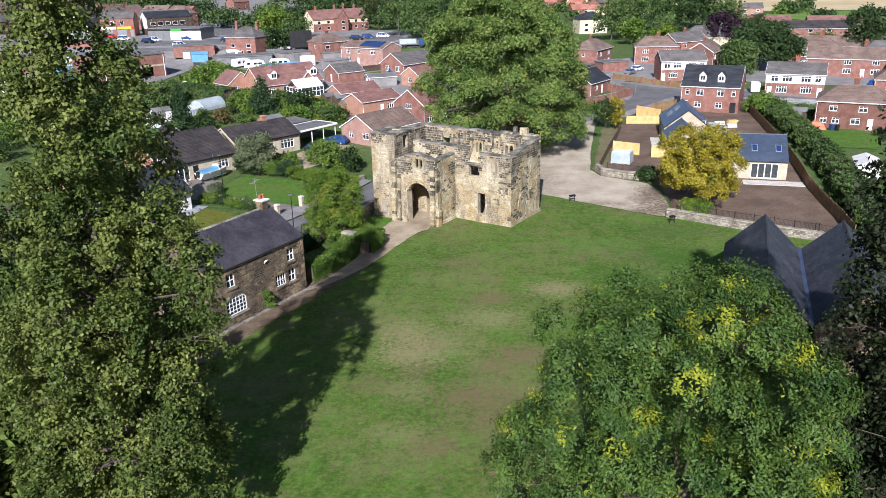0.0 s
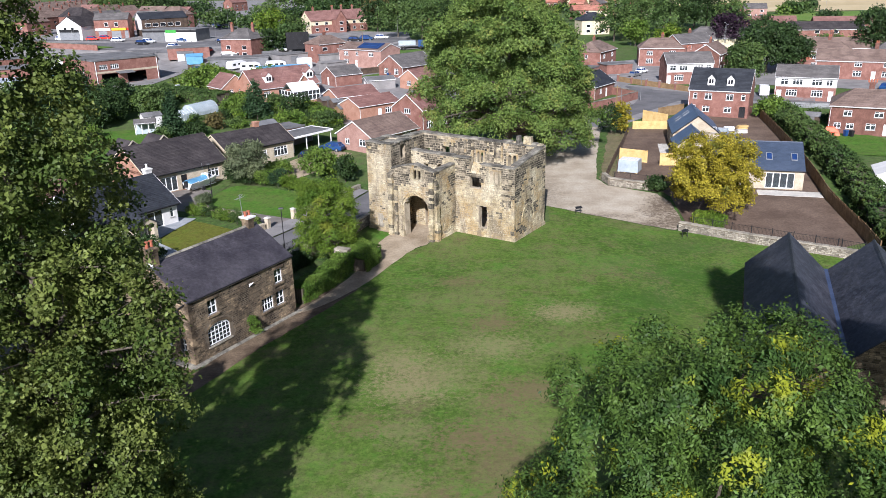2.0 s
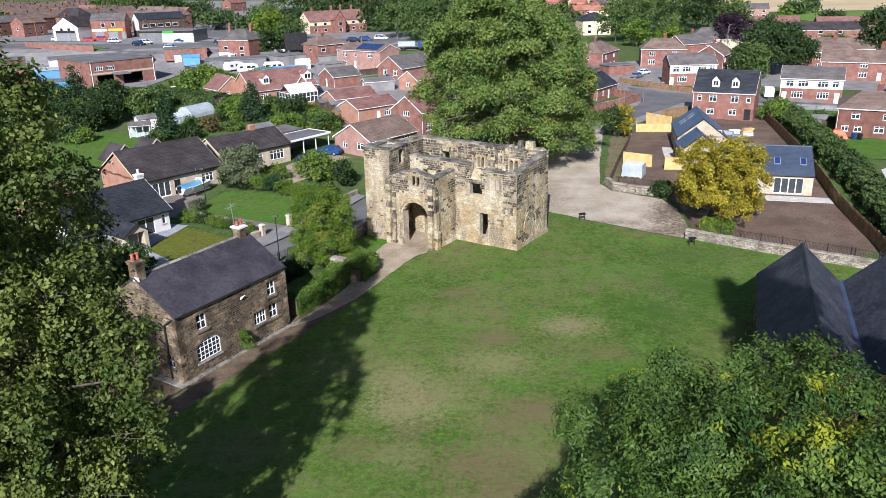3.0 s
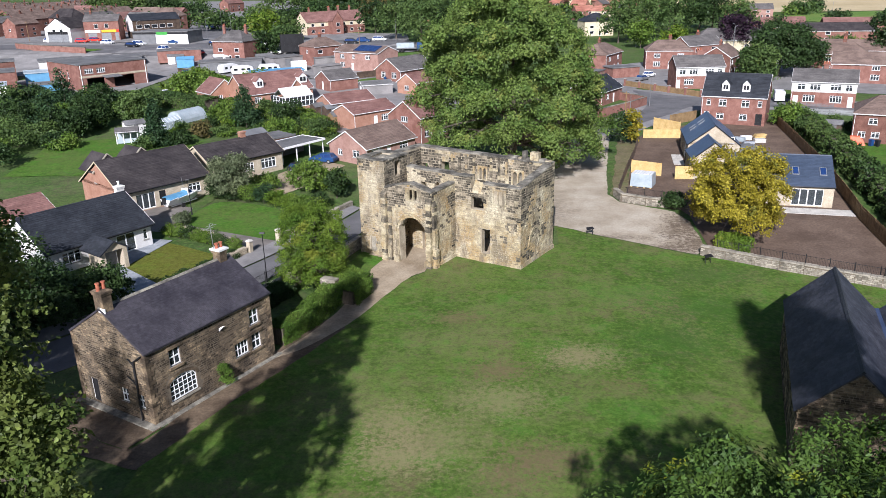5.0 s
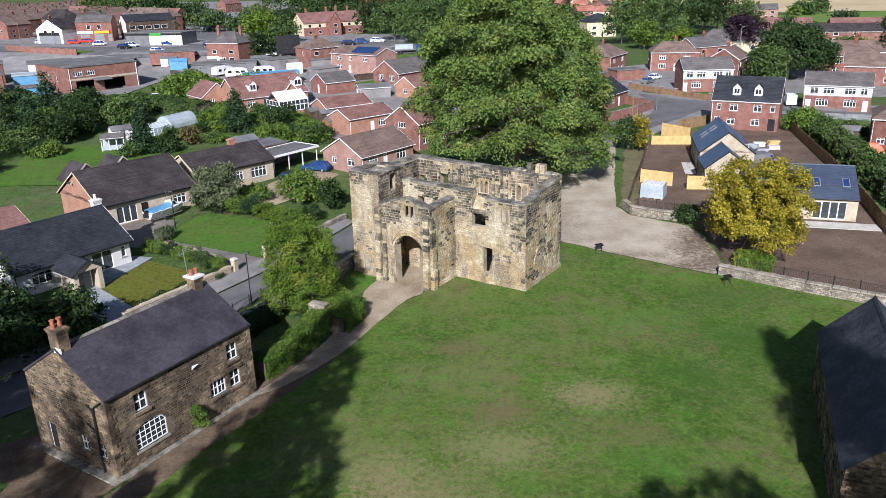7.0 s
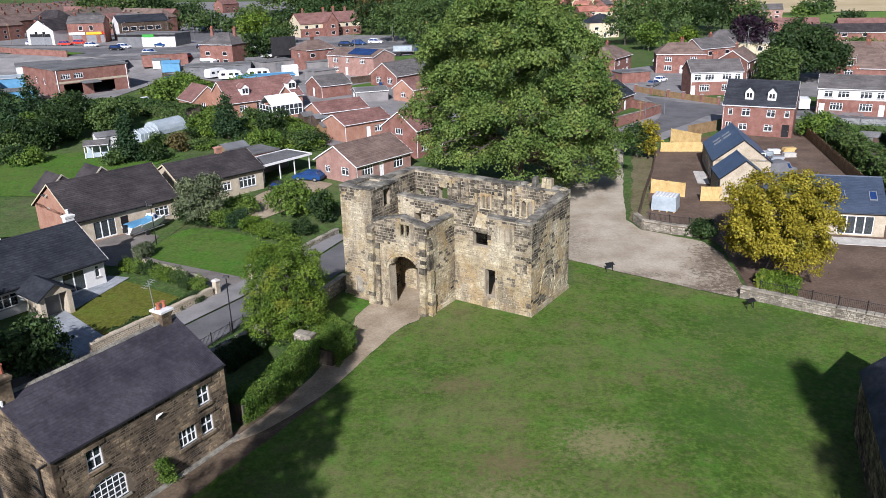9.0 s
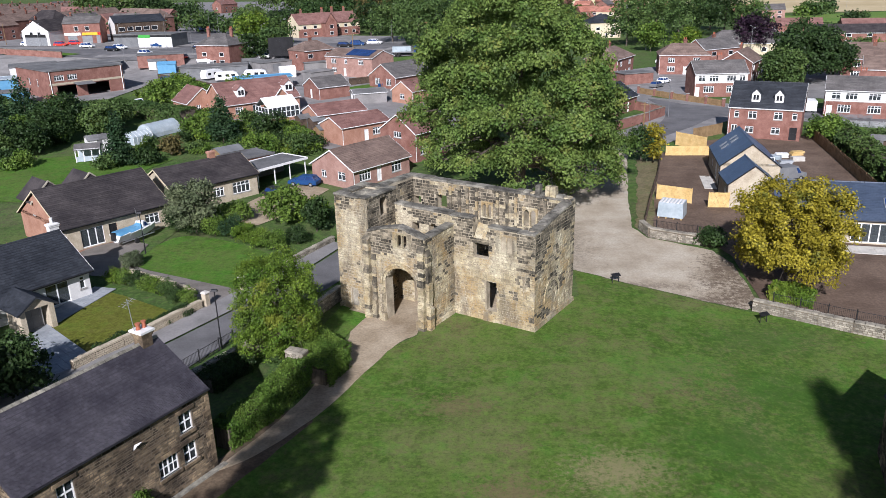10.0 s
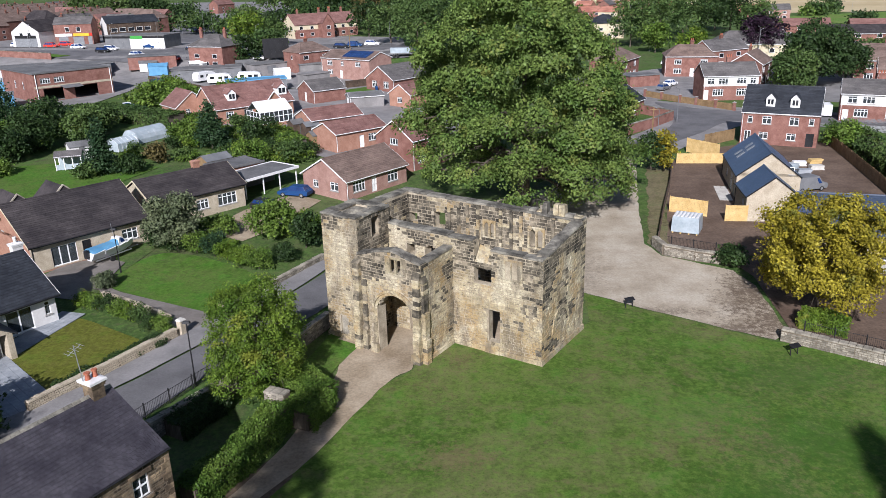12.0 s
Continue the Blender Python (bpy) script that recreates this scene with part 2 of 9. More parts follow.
M["new_stone"] = mat("new_stone_wall", [(0.36, 0.305, 0.22), (0.47, 0.41, 0.31)], scale=0.9, fine=9, grain=0.2, bump=0.4)
M["render"] = mat("white_wall", [(0.58, 0.57, 0.55), (0.68, 0.67, 0.65)], scale=0.5, fine=6, grain=0.06, bump=0.1)
M["cream"] = mat("cream_wall", [(0.52, 0.44, 0.30), (0.60, 0.53, 0.38)], scale=0.4, fine=6, grain=0.08, bump=0.1)
M["white"] = mat("white_paint", [(0.76, 0.76, 0.75), (0.84, 0.84, 0.83)], rough=0.45, grain=0.04, bump=0.05)
M["black"] = mat("black_paint", [(0.012, 0.012, 0.013), (0.022, 0.022, 0.024)], rough=0.5, grain=0.15, bump=0.05)
M["grey"] = mat("grey_paint", [(0.13, 0.135, 0.14), (0.18, 0.185, 0.19)], rough=0.6, grain=0.1)
M["lead"] = mat("blue_lead", [(0.03, 0.045, 0.09), (0.05, 0.07, 0.13)], rough=0.5, grain=0.1)
M["blue"] = mat("blue_paint", [(0.01, 0.045, 0.14), (0.015, 0.06, 0.18)], rough=0.5, grain=0.1)
M["light_blue"] = mat("light_blue_paint", [(0.09, 0.25, 0.42), (0.13, 0.32, 0.5)], rough=0.5, grain=0.1)
M["red"] = mat("red_paint", [(0.55, 0.03, 0.02), (0.65, 0.05, 0.03)], rough=0.5, grain=0.1)
M["green"] = mat("green_paint", [(0.05, 0.28, 0.05), (0.07, 0.35, 0.07)], rough=0.5, grain=0.1)
M["yellow"] = mat("yellow_paint", [(0.75, 0.35, 0.02), (0.8, 0.42, 0.03)], rough=0.5, grain=0.1)
M["terracotta"] = mat("terracotta", [(0.30, 0.095, 0.055), (0.40, 0.14, 0.08)], scale=3, fine=12, grain=0.15)
M["new_wood"] = mat("new_timber", [(0.50, 0.34, 0.13), (0.62, 0.45, 0.20)], scale=1.2, fine=9, per="island", spread=0.12, grain=0.15)
M["old_wood"] = mat("brown_timber", [(0.17, 0.11, 0.055), (0.26, 0.175, 0.09)], scale=1.0, fine=9, per="island", spread=0.2, grain=0.2)
M["dark_wood"] = mat("dark_timber", [(0.05, 0.035, 0.025), (0.10, 0.07, 0.05)], scale=1.0, fine=9, per="island", spread=0.25, grain=0.2)
M["rubber"] = mat("rubber", [(0.015, 0.015, 0.015), (0.03, 0.03, 0.03)], rough=0.8)
M["steel"] = mat("galvanised_steel", [(0.32, 0.33, 0.34), (0.42, 0.43, 0.44)], rough=0.45, metal=0.6, grain=0.1)
M["felt"] = mat("roofing_felt", [(0.10, 0.10, 0.10), (0.17, 0.17, 0.17)], scale=0.3, fine=4, grain=0.2)
M["solar"] = mat("solar_glass", [(0.012, 0.03, 0.10), (0.02, 0.05, 0.15)], rough=0.15, grain=0.05, bump=0, spec=0.6)
M["bark"] = mat("bark", [(0.055, 0.045, 0.034), (0.125, 0.105, 0.08)], scale=2, fine=12, bump=0.7, stretch=(3, 3, 0.6))
M["asphalt"] = mat("asphalt", [(0.10, 0.098, 0.10), (0.15, 0.147, 0.15)], scale=0.25, fine=7, grain=0.12, bump=0.2)
M["drive"] = mat("worn_drive", [(0.14, 0.125, 0.11), (0.21, 0.19, 0.17)], scale=0.4, fine=6, grain=0.15, bump=0.2)
M["paving"] = mat("pavement_asphalt", [(0.17, 0.165, 0.16), (0.25, 0.24, 0.235)], scale=0.3, fine=6, grain=0.12, bump=0.2)
M["kerb"] = mat("kerb_stone", [(0.26, 0.25, 0.23), (0.36, 0.345, 0.32)], fine=8)
M["gravel"] = mat("gravel", [(0.29, 0.243, 0.178), (0.375, 0.322, 0.245), (0.44, 0.39, 0.31)], scale=0.22, fine=5, grain=0.16, bump=0.4)
M["path"] = mat("trodden_path", [(0.25, 0.195, 0.128), (0.385, 0.318, 0.228)], scale=0.35, fine=5, grain=0.2, bump=0.4)
M["earth"] = mat("earth_path", [(0.080, 0.056, 0.036), (0.165, 0.122, 0.080)], scale=0.5, fine=5, grain=0.25, bump=0.5)
M["pane"] = mat("dark_pane", [(0.012, 0.014, 0.017), (0.022, 0.025, 0.03)], rough=0.08, grain=0.05, bump=0, spec=0.6)
M["soil"] = mat("bare_soil", [(0.092, 0.062, 0.044), (0.15, 0.106, 0.077)], scale=0.25, fine=4, grain=0.22, bump=0.6)
M["flags"] = mat("pale_flagstone", [(0.42, 0.40, 0.36), (0.55, 0.53, 0.48)], scale=0.8, fine=6, per="island", spread=0.15, grain=0.1)
M["grey_flags"] = mat("grey_flagstone", [(0.22, 0.24, 0.26), (0.33, 0.35, 0.37)], scale=0.8, fine=6, per="island", spread=0.2, grain=0.1)
M["pale_sheet"] = mat("pale_sheeting", [(0.30, 0.355, 0.385), (0.41, 0.465, 0.50)], scale=0.6, fine=4, rough=0.35, grain=0.1)
M["orange"] = mat("orange_sheet", [(0.62, 0.09, 0.03), (0.75, 0.13, 0.05)], rough=0.5, grain=0.1)
M["stubble"] = mat("stubble_field", [(0.42, 0.33, 0.18), (0.52, 0.43, 0.26)], scale=0.02, fine=0.4, grain=0.1, bump=0)
glass = bpy.data.materials.new("window_glass")
glass.use_nodes = True
gb = glass.node_tree.nodes["Principled BSDF"]
gb.inputs["Base Color"].default_value = (0.10, 0.12, 0.13, 1)
gb.inputs["Roughness"].default_value, gb.inputs["Transmission Weight"].default_value, gb.inputs["IOR"].default_value = 0.04, 0.6, 1.5
M["glass"] = glass


def turf(name, cols, dry, brown, k=1.0):
    """Mown grass: green shades at several sizes, with dry and worn patches."""
    m = mat(name, cols, scale=0.11 * k, fine=2.6, rough=0.9, bump=0.55, grain=0.20, spec=0.12, dist=0.06)
    nd, lk = m.node_tree.nodes, m.node_tree.links
    bs = nd["Principled BSDF"]
    src = bs.inputs["Base Color"].links[0].from_socket
    geo = nd.new("ShaderNodeNewGeometry")
    lime = (cols[1][0] * 0.85, cols[1][1] * 1.25, cols[1][2] * 0.9)
    deep = tuple(x * 0.55 for x in cols[0])
    layers = ((0.10 * k, 3.1, 0.47, 0.62, dry, 0.75), (0.17 * k, 17.7, 0.55, 0.66, brown, 0.7), (0.33, 23.0, 0.53, 0.62, lime, 0.6), (0.55, 9.0, 0.50, 0.64, dry, 0.6),
              (0.8, 5.0, 0.48, 0.66, deep, 0.45), (1.3, 31.0, 0.56, 0.66, brown, 0.45), (2.4, 7.0, 0.46, 0.64, tuple(x * 1.4 for x in cols[1]), 0.65), (5.5, 2.0, 0.50, 0.66, deep, 0.45))
    for s, off, lo, hi, c, top in layers:
        mv = nd.new("ShaderNodeVectorMath")
        mv.operation = "ADD"
        mv.inputs[1].default_value = (off, off * 1.7, 0)
        lk.new(geo.outputs["Position"], mv.inputs[0])
        nz = nd.new("ShaderNodeTexNoise")
        nz.inputs["Scale"].default_value, nz.inputs["Detail"].default_value, nz.inputs["Roughness"].default_value = s, 6, 0.65
        lk.new(mv.outputs[0], nz.inputs["Vector"])
        mr = nd.new("ShaderNodeMapRange")
        mr.inputs[1].default_value, mr.inputs[2].default_value, mr.inputs[4].default_value = lo, hi, top
        lk.new(nz.outputs["Fac"], mr.inputs[0])
        mx = nd.new("ShaderNodeMix")
        mx.data_type = "RGBA"
        lk.new(mr.outputs[0], mx.inputs["Factor"])
        lk.new(src, mx.inputs["A"])
        mx.inputs["B"].default_value = (*c, 1)
        src = mx.outputs["Result"]
    lk.new(src, bs.inputs["Base Color"])
    return m


M["lawn"] = turf("lawn_grass", [(0.048, 0.100, 0.013), (0.088, 0.140, 0.025)], (0.146, 0.150, 0.060), (0.145, 0.114, 0.062))
M["garden"] = turf("garden_grass", [(0.045, 0.112, 0.012), (0.072, 0.146, 0.020)], (0.10, 0.132, 0.035), (0.09, 0.12, 0.04))
M["olive"] = turf("olive_lawn_grass", [(0.085, 0.098, 0.012), (0.115, 0.125, 0.020)], (0.13, 0.125, 0.03), (0.11, 0.10, 0.03))
M["verge_grass"] = turf("worn_verge_grass", [(0.10, 0.095, 0.045), (0.15, 0.135, 0.07)], (0.19, 0.155, 0.10), (0.14, 0.10, 0.065))
M["meadow"] = turf("rough_grass", [(0.04, 0.085, 0.02), (0.075, 0.12, 0.03)], (0.12, 0.13, 0.06), (0.09, 0.08, 0.05), k=0.5)
M["pitch"] = turf("pitch_grass", [(0.09, 0.17, 0.03), (0.12, 0.20, 0.04)], (0.16, 0.20, 0.06), (0.15, 0.17, 0.05), k=0.3)


def worn(m, spots):
    """Worn, dry or lush spots of the ground, some with dimming or shade in the colour: middle, half length, half width,
    colour, strength.
    """
    nd, lk = m.node_tree.nodes, m.node_tree.links
    bs = nd["Principled BSDF"]
    src = bs.inputs["Base Color"].links[0].from_socket
    geo = nd.new("ShaderNodeNewGeometry")
    nz = nd.new("ShaderNodeTexNoise")
    nz.inputs["Scale"].default_value, nz.inputs["Detail"].default_value, nz.inputs["Roughness"].default_value = 2.2, 10, 0.8
    lk.new(geo.outputs["Position"], nz.inputs["Vector"])
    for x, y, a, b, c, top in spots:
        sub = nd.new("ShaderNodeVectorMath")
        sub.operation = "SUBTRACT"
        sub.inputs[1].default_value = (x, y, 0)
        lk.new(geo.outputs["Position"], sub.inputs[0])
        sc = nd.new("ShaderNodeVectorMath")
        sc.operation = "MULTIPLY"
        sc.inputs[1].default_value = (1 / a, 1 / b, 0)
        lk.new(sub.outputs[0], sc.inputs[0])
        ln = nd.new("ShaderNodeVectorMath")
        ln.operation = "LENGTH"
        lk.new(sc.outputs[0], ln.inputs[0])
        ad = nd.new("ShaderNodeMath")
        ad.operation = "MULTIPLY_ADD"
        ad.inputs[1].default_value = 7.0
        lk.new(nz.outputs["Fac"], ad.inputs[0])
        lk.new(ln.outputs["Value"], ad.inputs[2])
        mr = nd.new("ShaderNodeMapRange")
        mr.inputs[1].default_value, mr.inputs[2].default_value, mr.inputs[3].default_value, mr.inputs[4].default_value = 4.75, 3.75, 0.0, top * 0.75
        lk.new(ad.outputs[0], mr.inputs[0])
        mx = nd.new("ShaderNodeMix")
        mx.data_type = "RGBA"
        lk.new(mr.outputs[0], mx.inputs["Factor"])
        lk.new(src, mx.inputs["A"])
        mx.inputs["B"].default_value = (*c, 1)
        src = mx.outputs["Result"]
    lk.new(src, bs.inputs["Base Color"])


# Fourth colour: dark lush grass plus painted dimming at the view's right edge.
PALE, BARE, LUSH, LUSH_DIM = (0.235, 0.205, 0.105), (0.16, 0.113, 0.066), (0.055, 0.16, 0.018), (0.034, 0.092, 0.012)
SPOTS = [(9.1, 69.8, 3.0, 1.8, PALE, 0.9), (8.4, 68.6, 2.2, 1.4, PALE, 0.5), (-4.6, 56.1, 2.6, 2.0, PALE, 0.8), (-5.0, 60.1, 2.2, 2.6, PALE, 0.7),
         (2.5, 62.9, 3.4, 2.2, PALE, 0.75), (-4.0, 50.6, 2.0, 1.6, PALE, 0.55), (-4.2, 44.8, 2.2, 1.6, PALE, 0.5),
         (2.6, 67.3, 2.4, 1.6, BARE, 0.9), (4.9, 55.9, 3.0, 2.0, BARE, 0.9), (-1.0, 76.7, 2.4, 1.4, BARE, 0.7), (11.5, 64.8, 2.0, 1.6, BARE, 0.6),
         (-7.0, 51.4, 2.0, 1.6, BARE, 0.6), (0.6, 49.8, 2.6, 1.8, BARE, 0.85), (2.8, 54.2, 1.8, 1.4, BARE, 0.6), (-1.9, 43.5, 1.8, 1.4, BARE, 0.6),
         (17.5, 72.5, 4.5, 3.4, LUSH_DIM, 0.85), (22.5, 79.0, 6.0, 4.5, LUSH_DIM, 0.85), (24.0, 87.5, 6.0, 3.0, LUSH_DIM, 0.75), (15.0, 82.0, 3.6, 2.6, LUSH, 0.4), (2.8, 47.5, 4.2, 4.6, BARE, 0.6), (4.2, 41.0, 3.4, 3.6, BARE, 0.6), (-2.6, 57.6, 3.6, 3.2, PALE, 0.6), (11.8, 61.4, 2.6, 2.0, LUSH, 0.45)]
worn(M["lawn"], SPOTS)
# Dark soil and litter; near the wall the maple's shade is painted in too.
LITTER_AND_SHADE = (0.115, 0.085, 0.058)
worn(M["gravel"], [(25.6, 97.0, 2.6, 3.4, LITTER_AND_SHADE, 1.2), (25.8, 103.0, 2.2, 4.0, LITTER_AND_SHADE, 1.2), (22.4, 95.2, 2.6, 1.6, LITTER_AND_SHADE, 1.1), (24.0, 100.5, 2.2, 2.6, LITTER_AND_SHADE, 0.8), (16.0, 98.4, 5.0, 0.8, LITTER_AND_SHADE, 0.8), (9.5, 108.0, 3.0, 6.0, LITTER_AND_SHADE, 0.6)])

# ---- ground ----


def sheet(name, outline, m, dz, step=5.0, label="", category="", kind="structure", parent=None):
    """A patch of ground of that outline of the level plan, laid on the slope."""
    outline = [plan(*p) for p in outline]
    bm = bmesh.new()
    f = bm.faces.new([bm.verts.new((x, y, 0)) for x, y in outline])
    xs, ys = [p[0] for p in outline], [p[1] for p in outline]
    for lo, hi, axis in ((min(xs), max(xs), 0), (min(ys), max(ys), 1)):
        k = math.floor(lo / step + 1) * step
        while k < hi - 0.01:
            if k < lo + 0.01:
                k += step
                continue
            co, no = ((k, 0, 0), (1, 0, 0)) if axis == 0 else ((0, k, 0), (0, 1, 0))
            bmesh.ops.bisect_plane(bm, geom=bm.verts[:] + bm.edges[:] + bm.faces[:], plane_co=co, plane_no=no)
            k += step
    bmesh.ops.triangulate(bm, faces=bm.faces[:])
    for v in bm.verts:
        v.co.z = height(v.co.x, v.co.y) + dz
    bmesh.ops.recalc_face_normals(bm, faces=bm.faces)
    if bm.faces and sum(g.normal.z for g in bm.faces) < 0:
        bmesh.ops.reverse_faces(bm, faces=bm.faces[:])
    me = bpy.data.meshes.new(name)
    bm.to_mesh(me)
    bm.free()
    me.materials.append(m)
    ob = new(name, me)
    if parent is not None:
        ob.parent = parent
    return tagged(ob, label, category, kind=kind)


def curve(pts, k=6):
    """A smooth line through the points."""
    out = []
    p = [pts[0]] + list(pts) + [pts[-1]]
    for i in range(1, len(p) - 2):
        a, b, c, d = (np.array(q, float) for q in p[i - 1:i + 3])
        for j in range(k):
            t = j / k
            out.append(tuple(0.5 * (2 * b + (c - a) * t + (2 * a - 5 * b + 4 * c - d) * t * t + (3 * b - a - 3 * c + d) * t ** 3)))
    return out + [tuple(pts[-1])]


def ragged(pts, amp=0.25, step=1.0):
    """The same outline with an uneven edge."""
    out = []
    for i, a in enumerate(pts):
        b = pts[(i + 1) % len(pts)]
        n = max(1, int(math.hypot(b[0] - a[0], b[1] - a[1]) / step))
        for j in range(n):
            x, y = a[0] + (b[0] - a[0]) * j / n, a[1] + (b[1] - a[1]) * j / n
            q = noise.noise_vector((x * 0.7, y * 0.7, 0.3)) * amp
            out.append((x + q.x, y + q.y))
    return out


def build_ground():
    xs = np.concatenate([np.linspace(-3000, -300, 12), np.linspace(-280, -82.5, 21), np.arange(-80, 100.1, 2.5), np.linspace(102.5, 280, 19), np.linspace(300, 3000, 12)])
    ys = np.concatenate([np.linspace(-1200, -60, 10), np.linspace(-50, 17.5, 8), np.arange(20, 250.1, 2.5), np.linspace(255, 400, 20), np.linspace(420, 3500, 20)])
    v = [(x, y, height(x, y) - 0.06) for y in ys for x in xs]
    n = len(xs)
    f = [(j * n + i, j * n + i + 1, (j + 1) * n + i + 1, (j + 1) * n + i) for j in range(len(ys) - 1) for i in range(n - 1)]
    me = bpy.data.meshes.new("ground")
    me.from_pydata(v, [], f)
    me.materials.append(M["meadow"])
    tagged(new("ground", me), "rough green grass ground between gardens and streets", "ground", kind="structure")


build_ground()
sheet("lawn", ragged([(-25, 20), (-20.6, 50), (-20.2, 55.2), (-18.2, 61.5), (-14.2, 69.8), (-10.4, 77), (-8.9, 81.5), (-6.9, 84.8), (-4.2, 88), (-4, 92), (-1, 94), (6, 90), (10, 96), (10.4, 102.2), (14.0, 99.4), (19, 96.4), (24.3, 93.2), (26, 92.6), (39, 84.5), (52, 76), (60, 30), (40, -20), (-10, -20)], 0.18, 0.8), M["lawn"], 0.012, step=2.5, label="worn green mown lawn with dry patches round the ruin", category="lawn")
sheet("footpath", ragged(curve([(-15.6, 69.4), (-13.9, 72.6), (-12.4, 76.0), (-11.2, 80), (-10.5, 83.5), (-10.0, 87.5), (-10.5, 92.6)], 4) + curve([(-5.6, 92.0), (-4.3, 88.4), (-5.6, 86.6), (-7.4, 82.7), (-9.2, 78), (-10.9, 74.6), (-13.4, 70.9), (-15.5, 69.2)], 4), 0.14, 0.7), M["path"], 0.034, step=2.5, label="pale gravel path into the gateway", category="path")
sheet("earth_path", ragged(curve([(-27.5, 59.4), (-22.4, 57.0), (-21.0, 58.2), (-19.6, 61.6), (-15.8, 70.2), (-12.2, 76.6)], 4) + curve([(-10.5, 75.0), (-11.0, 73.6), (-14.2, 67.4), (-17.8, 60.6), (-20.0, 55.4), (-21.2, 54.9), (-27.8, 57.6)], 4), 0.16, 0.7), M["earth"], 0.03, step=2.5, label="dark trodden earth path along the cottage", category="path")
sheet("cottage_yard", ragged([(-20.6, 59.4), (-22.0, 56.9), (-28.4, 59.4), (-31.0, 63.0), (-28.2, 64.6)], 0.12, 0.7), M["earth"], 0.026, step=2.5, label="dark mossy earth yard at the cottage gable", category="yard")
sheet("track_verge", ragged([(18.9, 114.4), (20.3, 122), (22.9, 134), (25.6, 148.5), (28.9, 148.5), (26.4, 138), (23.6, 127), (20.7, 112.8)], 0.5, 0.6), M["verge_grass"], 0.035, step=2.5, label="rough worn grass verge along the fence", category="grass")
sheet("gate_floor", [(-10.8, 93.0), (-4.6, 89.2), (-1.8, 93.0), (5.2, 88.9), (9.0, 95.0), (-6.0, 104.2)], M["path"], 0.045, label="gravel floor of the roofless gateway", category="floor")
sheet("gravel_track", ragged([(6, 97), (10.3, 102.3), (14.0, 99.6), (19, 96.6), (24.6, 93.4), (26, 95), (26.5, 104), (25.5, 107.5), (19.6, 111.6), (18.6, 115), (19.8, 124), (22.0, 137), (24.0, 147.5), (26, 154), (20, 154), (16.5, 146), (13, 138), (6, 134), (-2, 126), (-2, 112), (4, 100)], 0.25, 0.9), M["gravel"], 0.02, step=5, label="pale gravel track beside the ruin", category="track")
sheet("building_plot", [(20.2, 112.2), (26.2, 109.2), (27, 106), (26.4, 95), (39.5, 86.3), (45.2, 89), (57, 150), (58.5, 160), (46.5, 168.5), (42.5, 161), (36, 158), (29, 150)], M["soil"], 0.015, label="bare brown soil of a building plot", category="soil")
sheet("road", curve([(-9.2, 117), (-11.0, 108.5), (-12.8, 100), (-16.2, 93.6), (-19.6, 87.4), (-23.6, 78.5), (-29.5, 70), (-38, 61), (-60, 41)], 4) + curve([(-63, 46), (-41, 66), (-32.0, 76.5), (-25.8, 85.2), (-23.4, 89.3), (-20.7, 94.3), (-16.9, 102.6), (-13.9, 110.0), (-12.4, 118)], 4), M["asphalt"], 0.02, step=5, label="grey asphalt lane beside the ruin", category="road")
sheet("pavement", curve([(-45.0, 67.0), (-36.0, 76), (-29.4, 84.0), (-26.8, 88.4), (-24.1, 93.8), (-22.0, 98.0), (-19.0, 104.2), (-15.3, 111.0)], 4) + curve([(-14.0, 110.0), (-17.0, 102.6), (-20.8, 94.3), (-23.5, 89.3), (-25.9, 85.2), (-32.0, 76.5), (-41, 66)], 4), M["paving"], 0.12, step=5, label="grey asphalt pavement with a raised kerb", category="pavement")
sheet("street_pavement", curve([(17, 153.5), (20.5, 161), (26.5, 168), (33.5, 178), (36.6, 191), (35.6, 206), (47.4, 197.6), (63, 189.5), (91, 178), (121, 165)], 4) + [(116, 151)] + curve([(86, 164.5), (59, 175), (49, 176.5), (42, 168.5), (35, 161), (30, 154.5), (28, 151)], 4), M["paving"], 0.02, step=5, label="grey pavement along the residential street", category="pavement")
sheet("side_road", curve([(20, 153.5), (23.2, 160), (29, 166.5), (36, 177), (39.2, 190), (38.6, 202), (46.6, 192.4), (62, 186.5), (90, 175), (120, 162)], 4) + [(117, 154)] + curve([(87, 167.5), (60, 178), (48, 180), (40, 171), (33, 163), (28, 156), (26, 153)], 4), M["asphalt"], 0.045, step=5, label="grey asphalt residential street curving past brick houses", category="road")

# ---- stonework ----


def unit_block(name, m):
    b = Mesh()
    b.obox((0, 0, -0.3), (1, 0, 0), (0, 1, 0), (0, 0, 1), 1, 1, 1.3, 0.04)
    return b.data(name, m)


def lay(parent, name, stones, joined, single, parts, dark=None, label=""):
    """Stones: (centre, u, v, n, width, height, depth, is dark). The first ones are parts, the rest one mesh."""
    shared = unit_block(name, single)
    shared_dark = unit_block(name, dark) if dark else None
    rest = Mesh()
    for i, (c, u, v, n, w, h, d, black) in enumerate(stones):
        if i < parts:
            ob = new(name, shared_dark if black and dark else shared)
            rot = Matrix((Vector(u), Vector(v), Vector(n))).transposed().to_4x4()
            ob.parent = parent
            ob.matrix_basis = Matrix.Translation(c) @ rot @ Matrix.Diagonal((w, h, d, 1))
        else:
            rest.cur = 1 if black and dark else 0
            rest.obox(Vector(c) - Vector(n) * 0.05, u, v, n, w, h, d + 0.05, min(w, h) * 0.07)
    if rest.f:
        rest.part(name + "s", [joined, dark] if dark else joined, parent, label, kind="stuff")


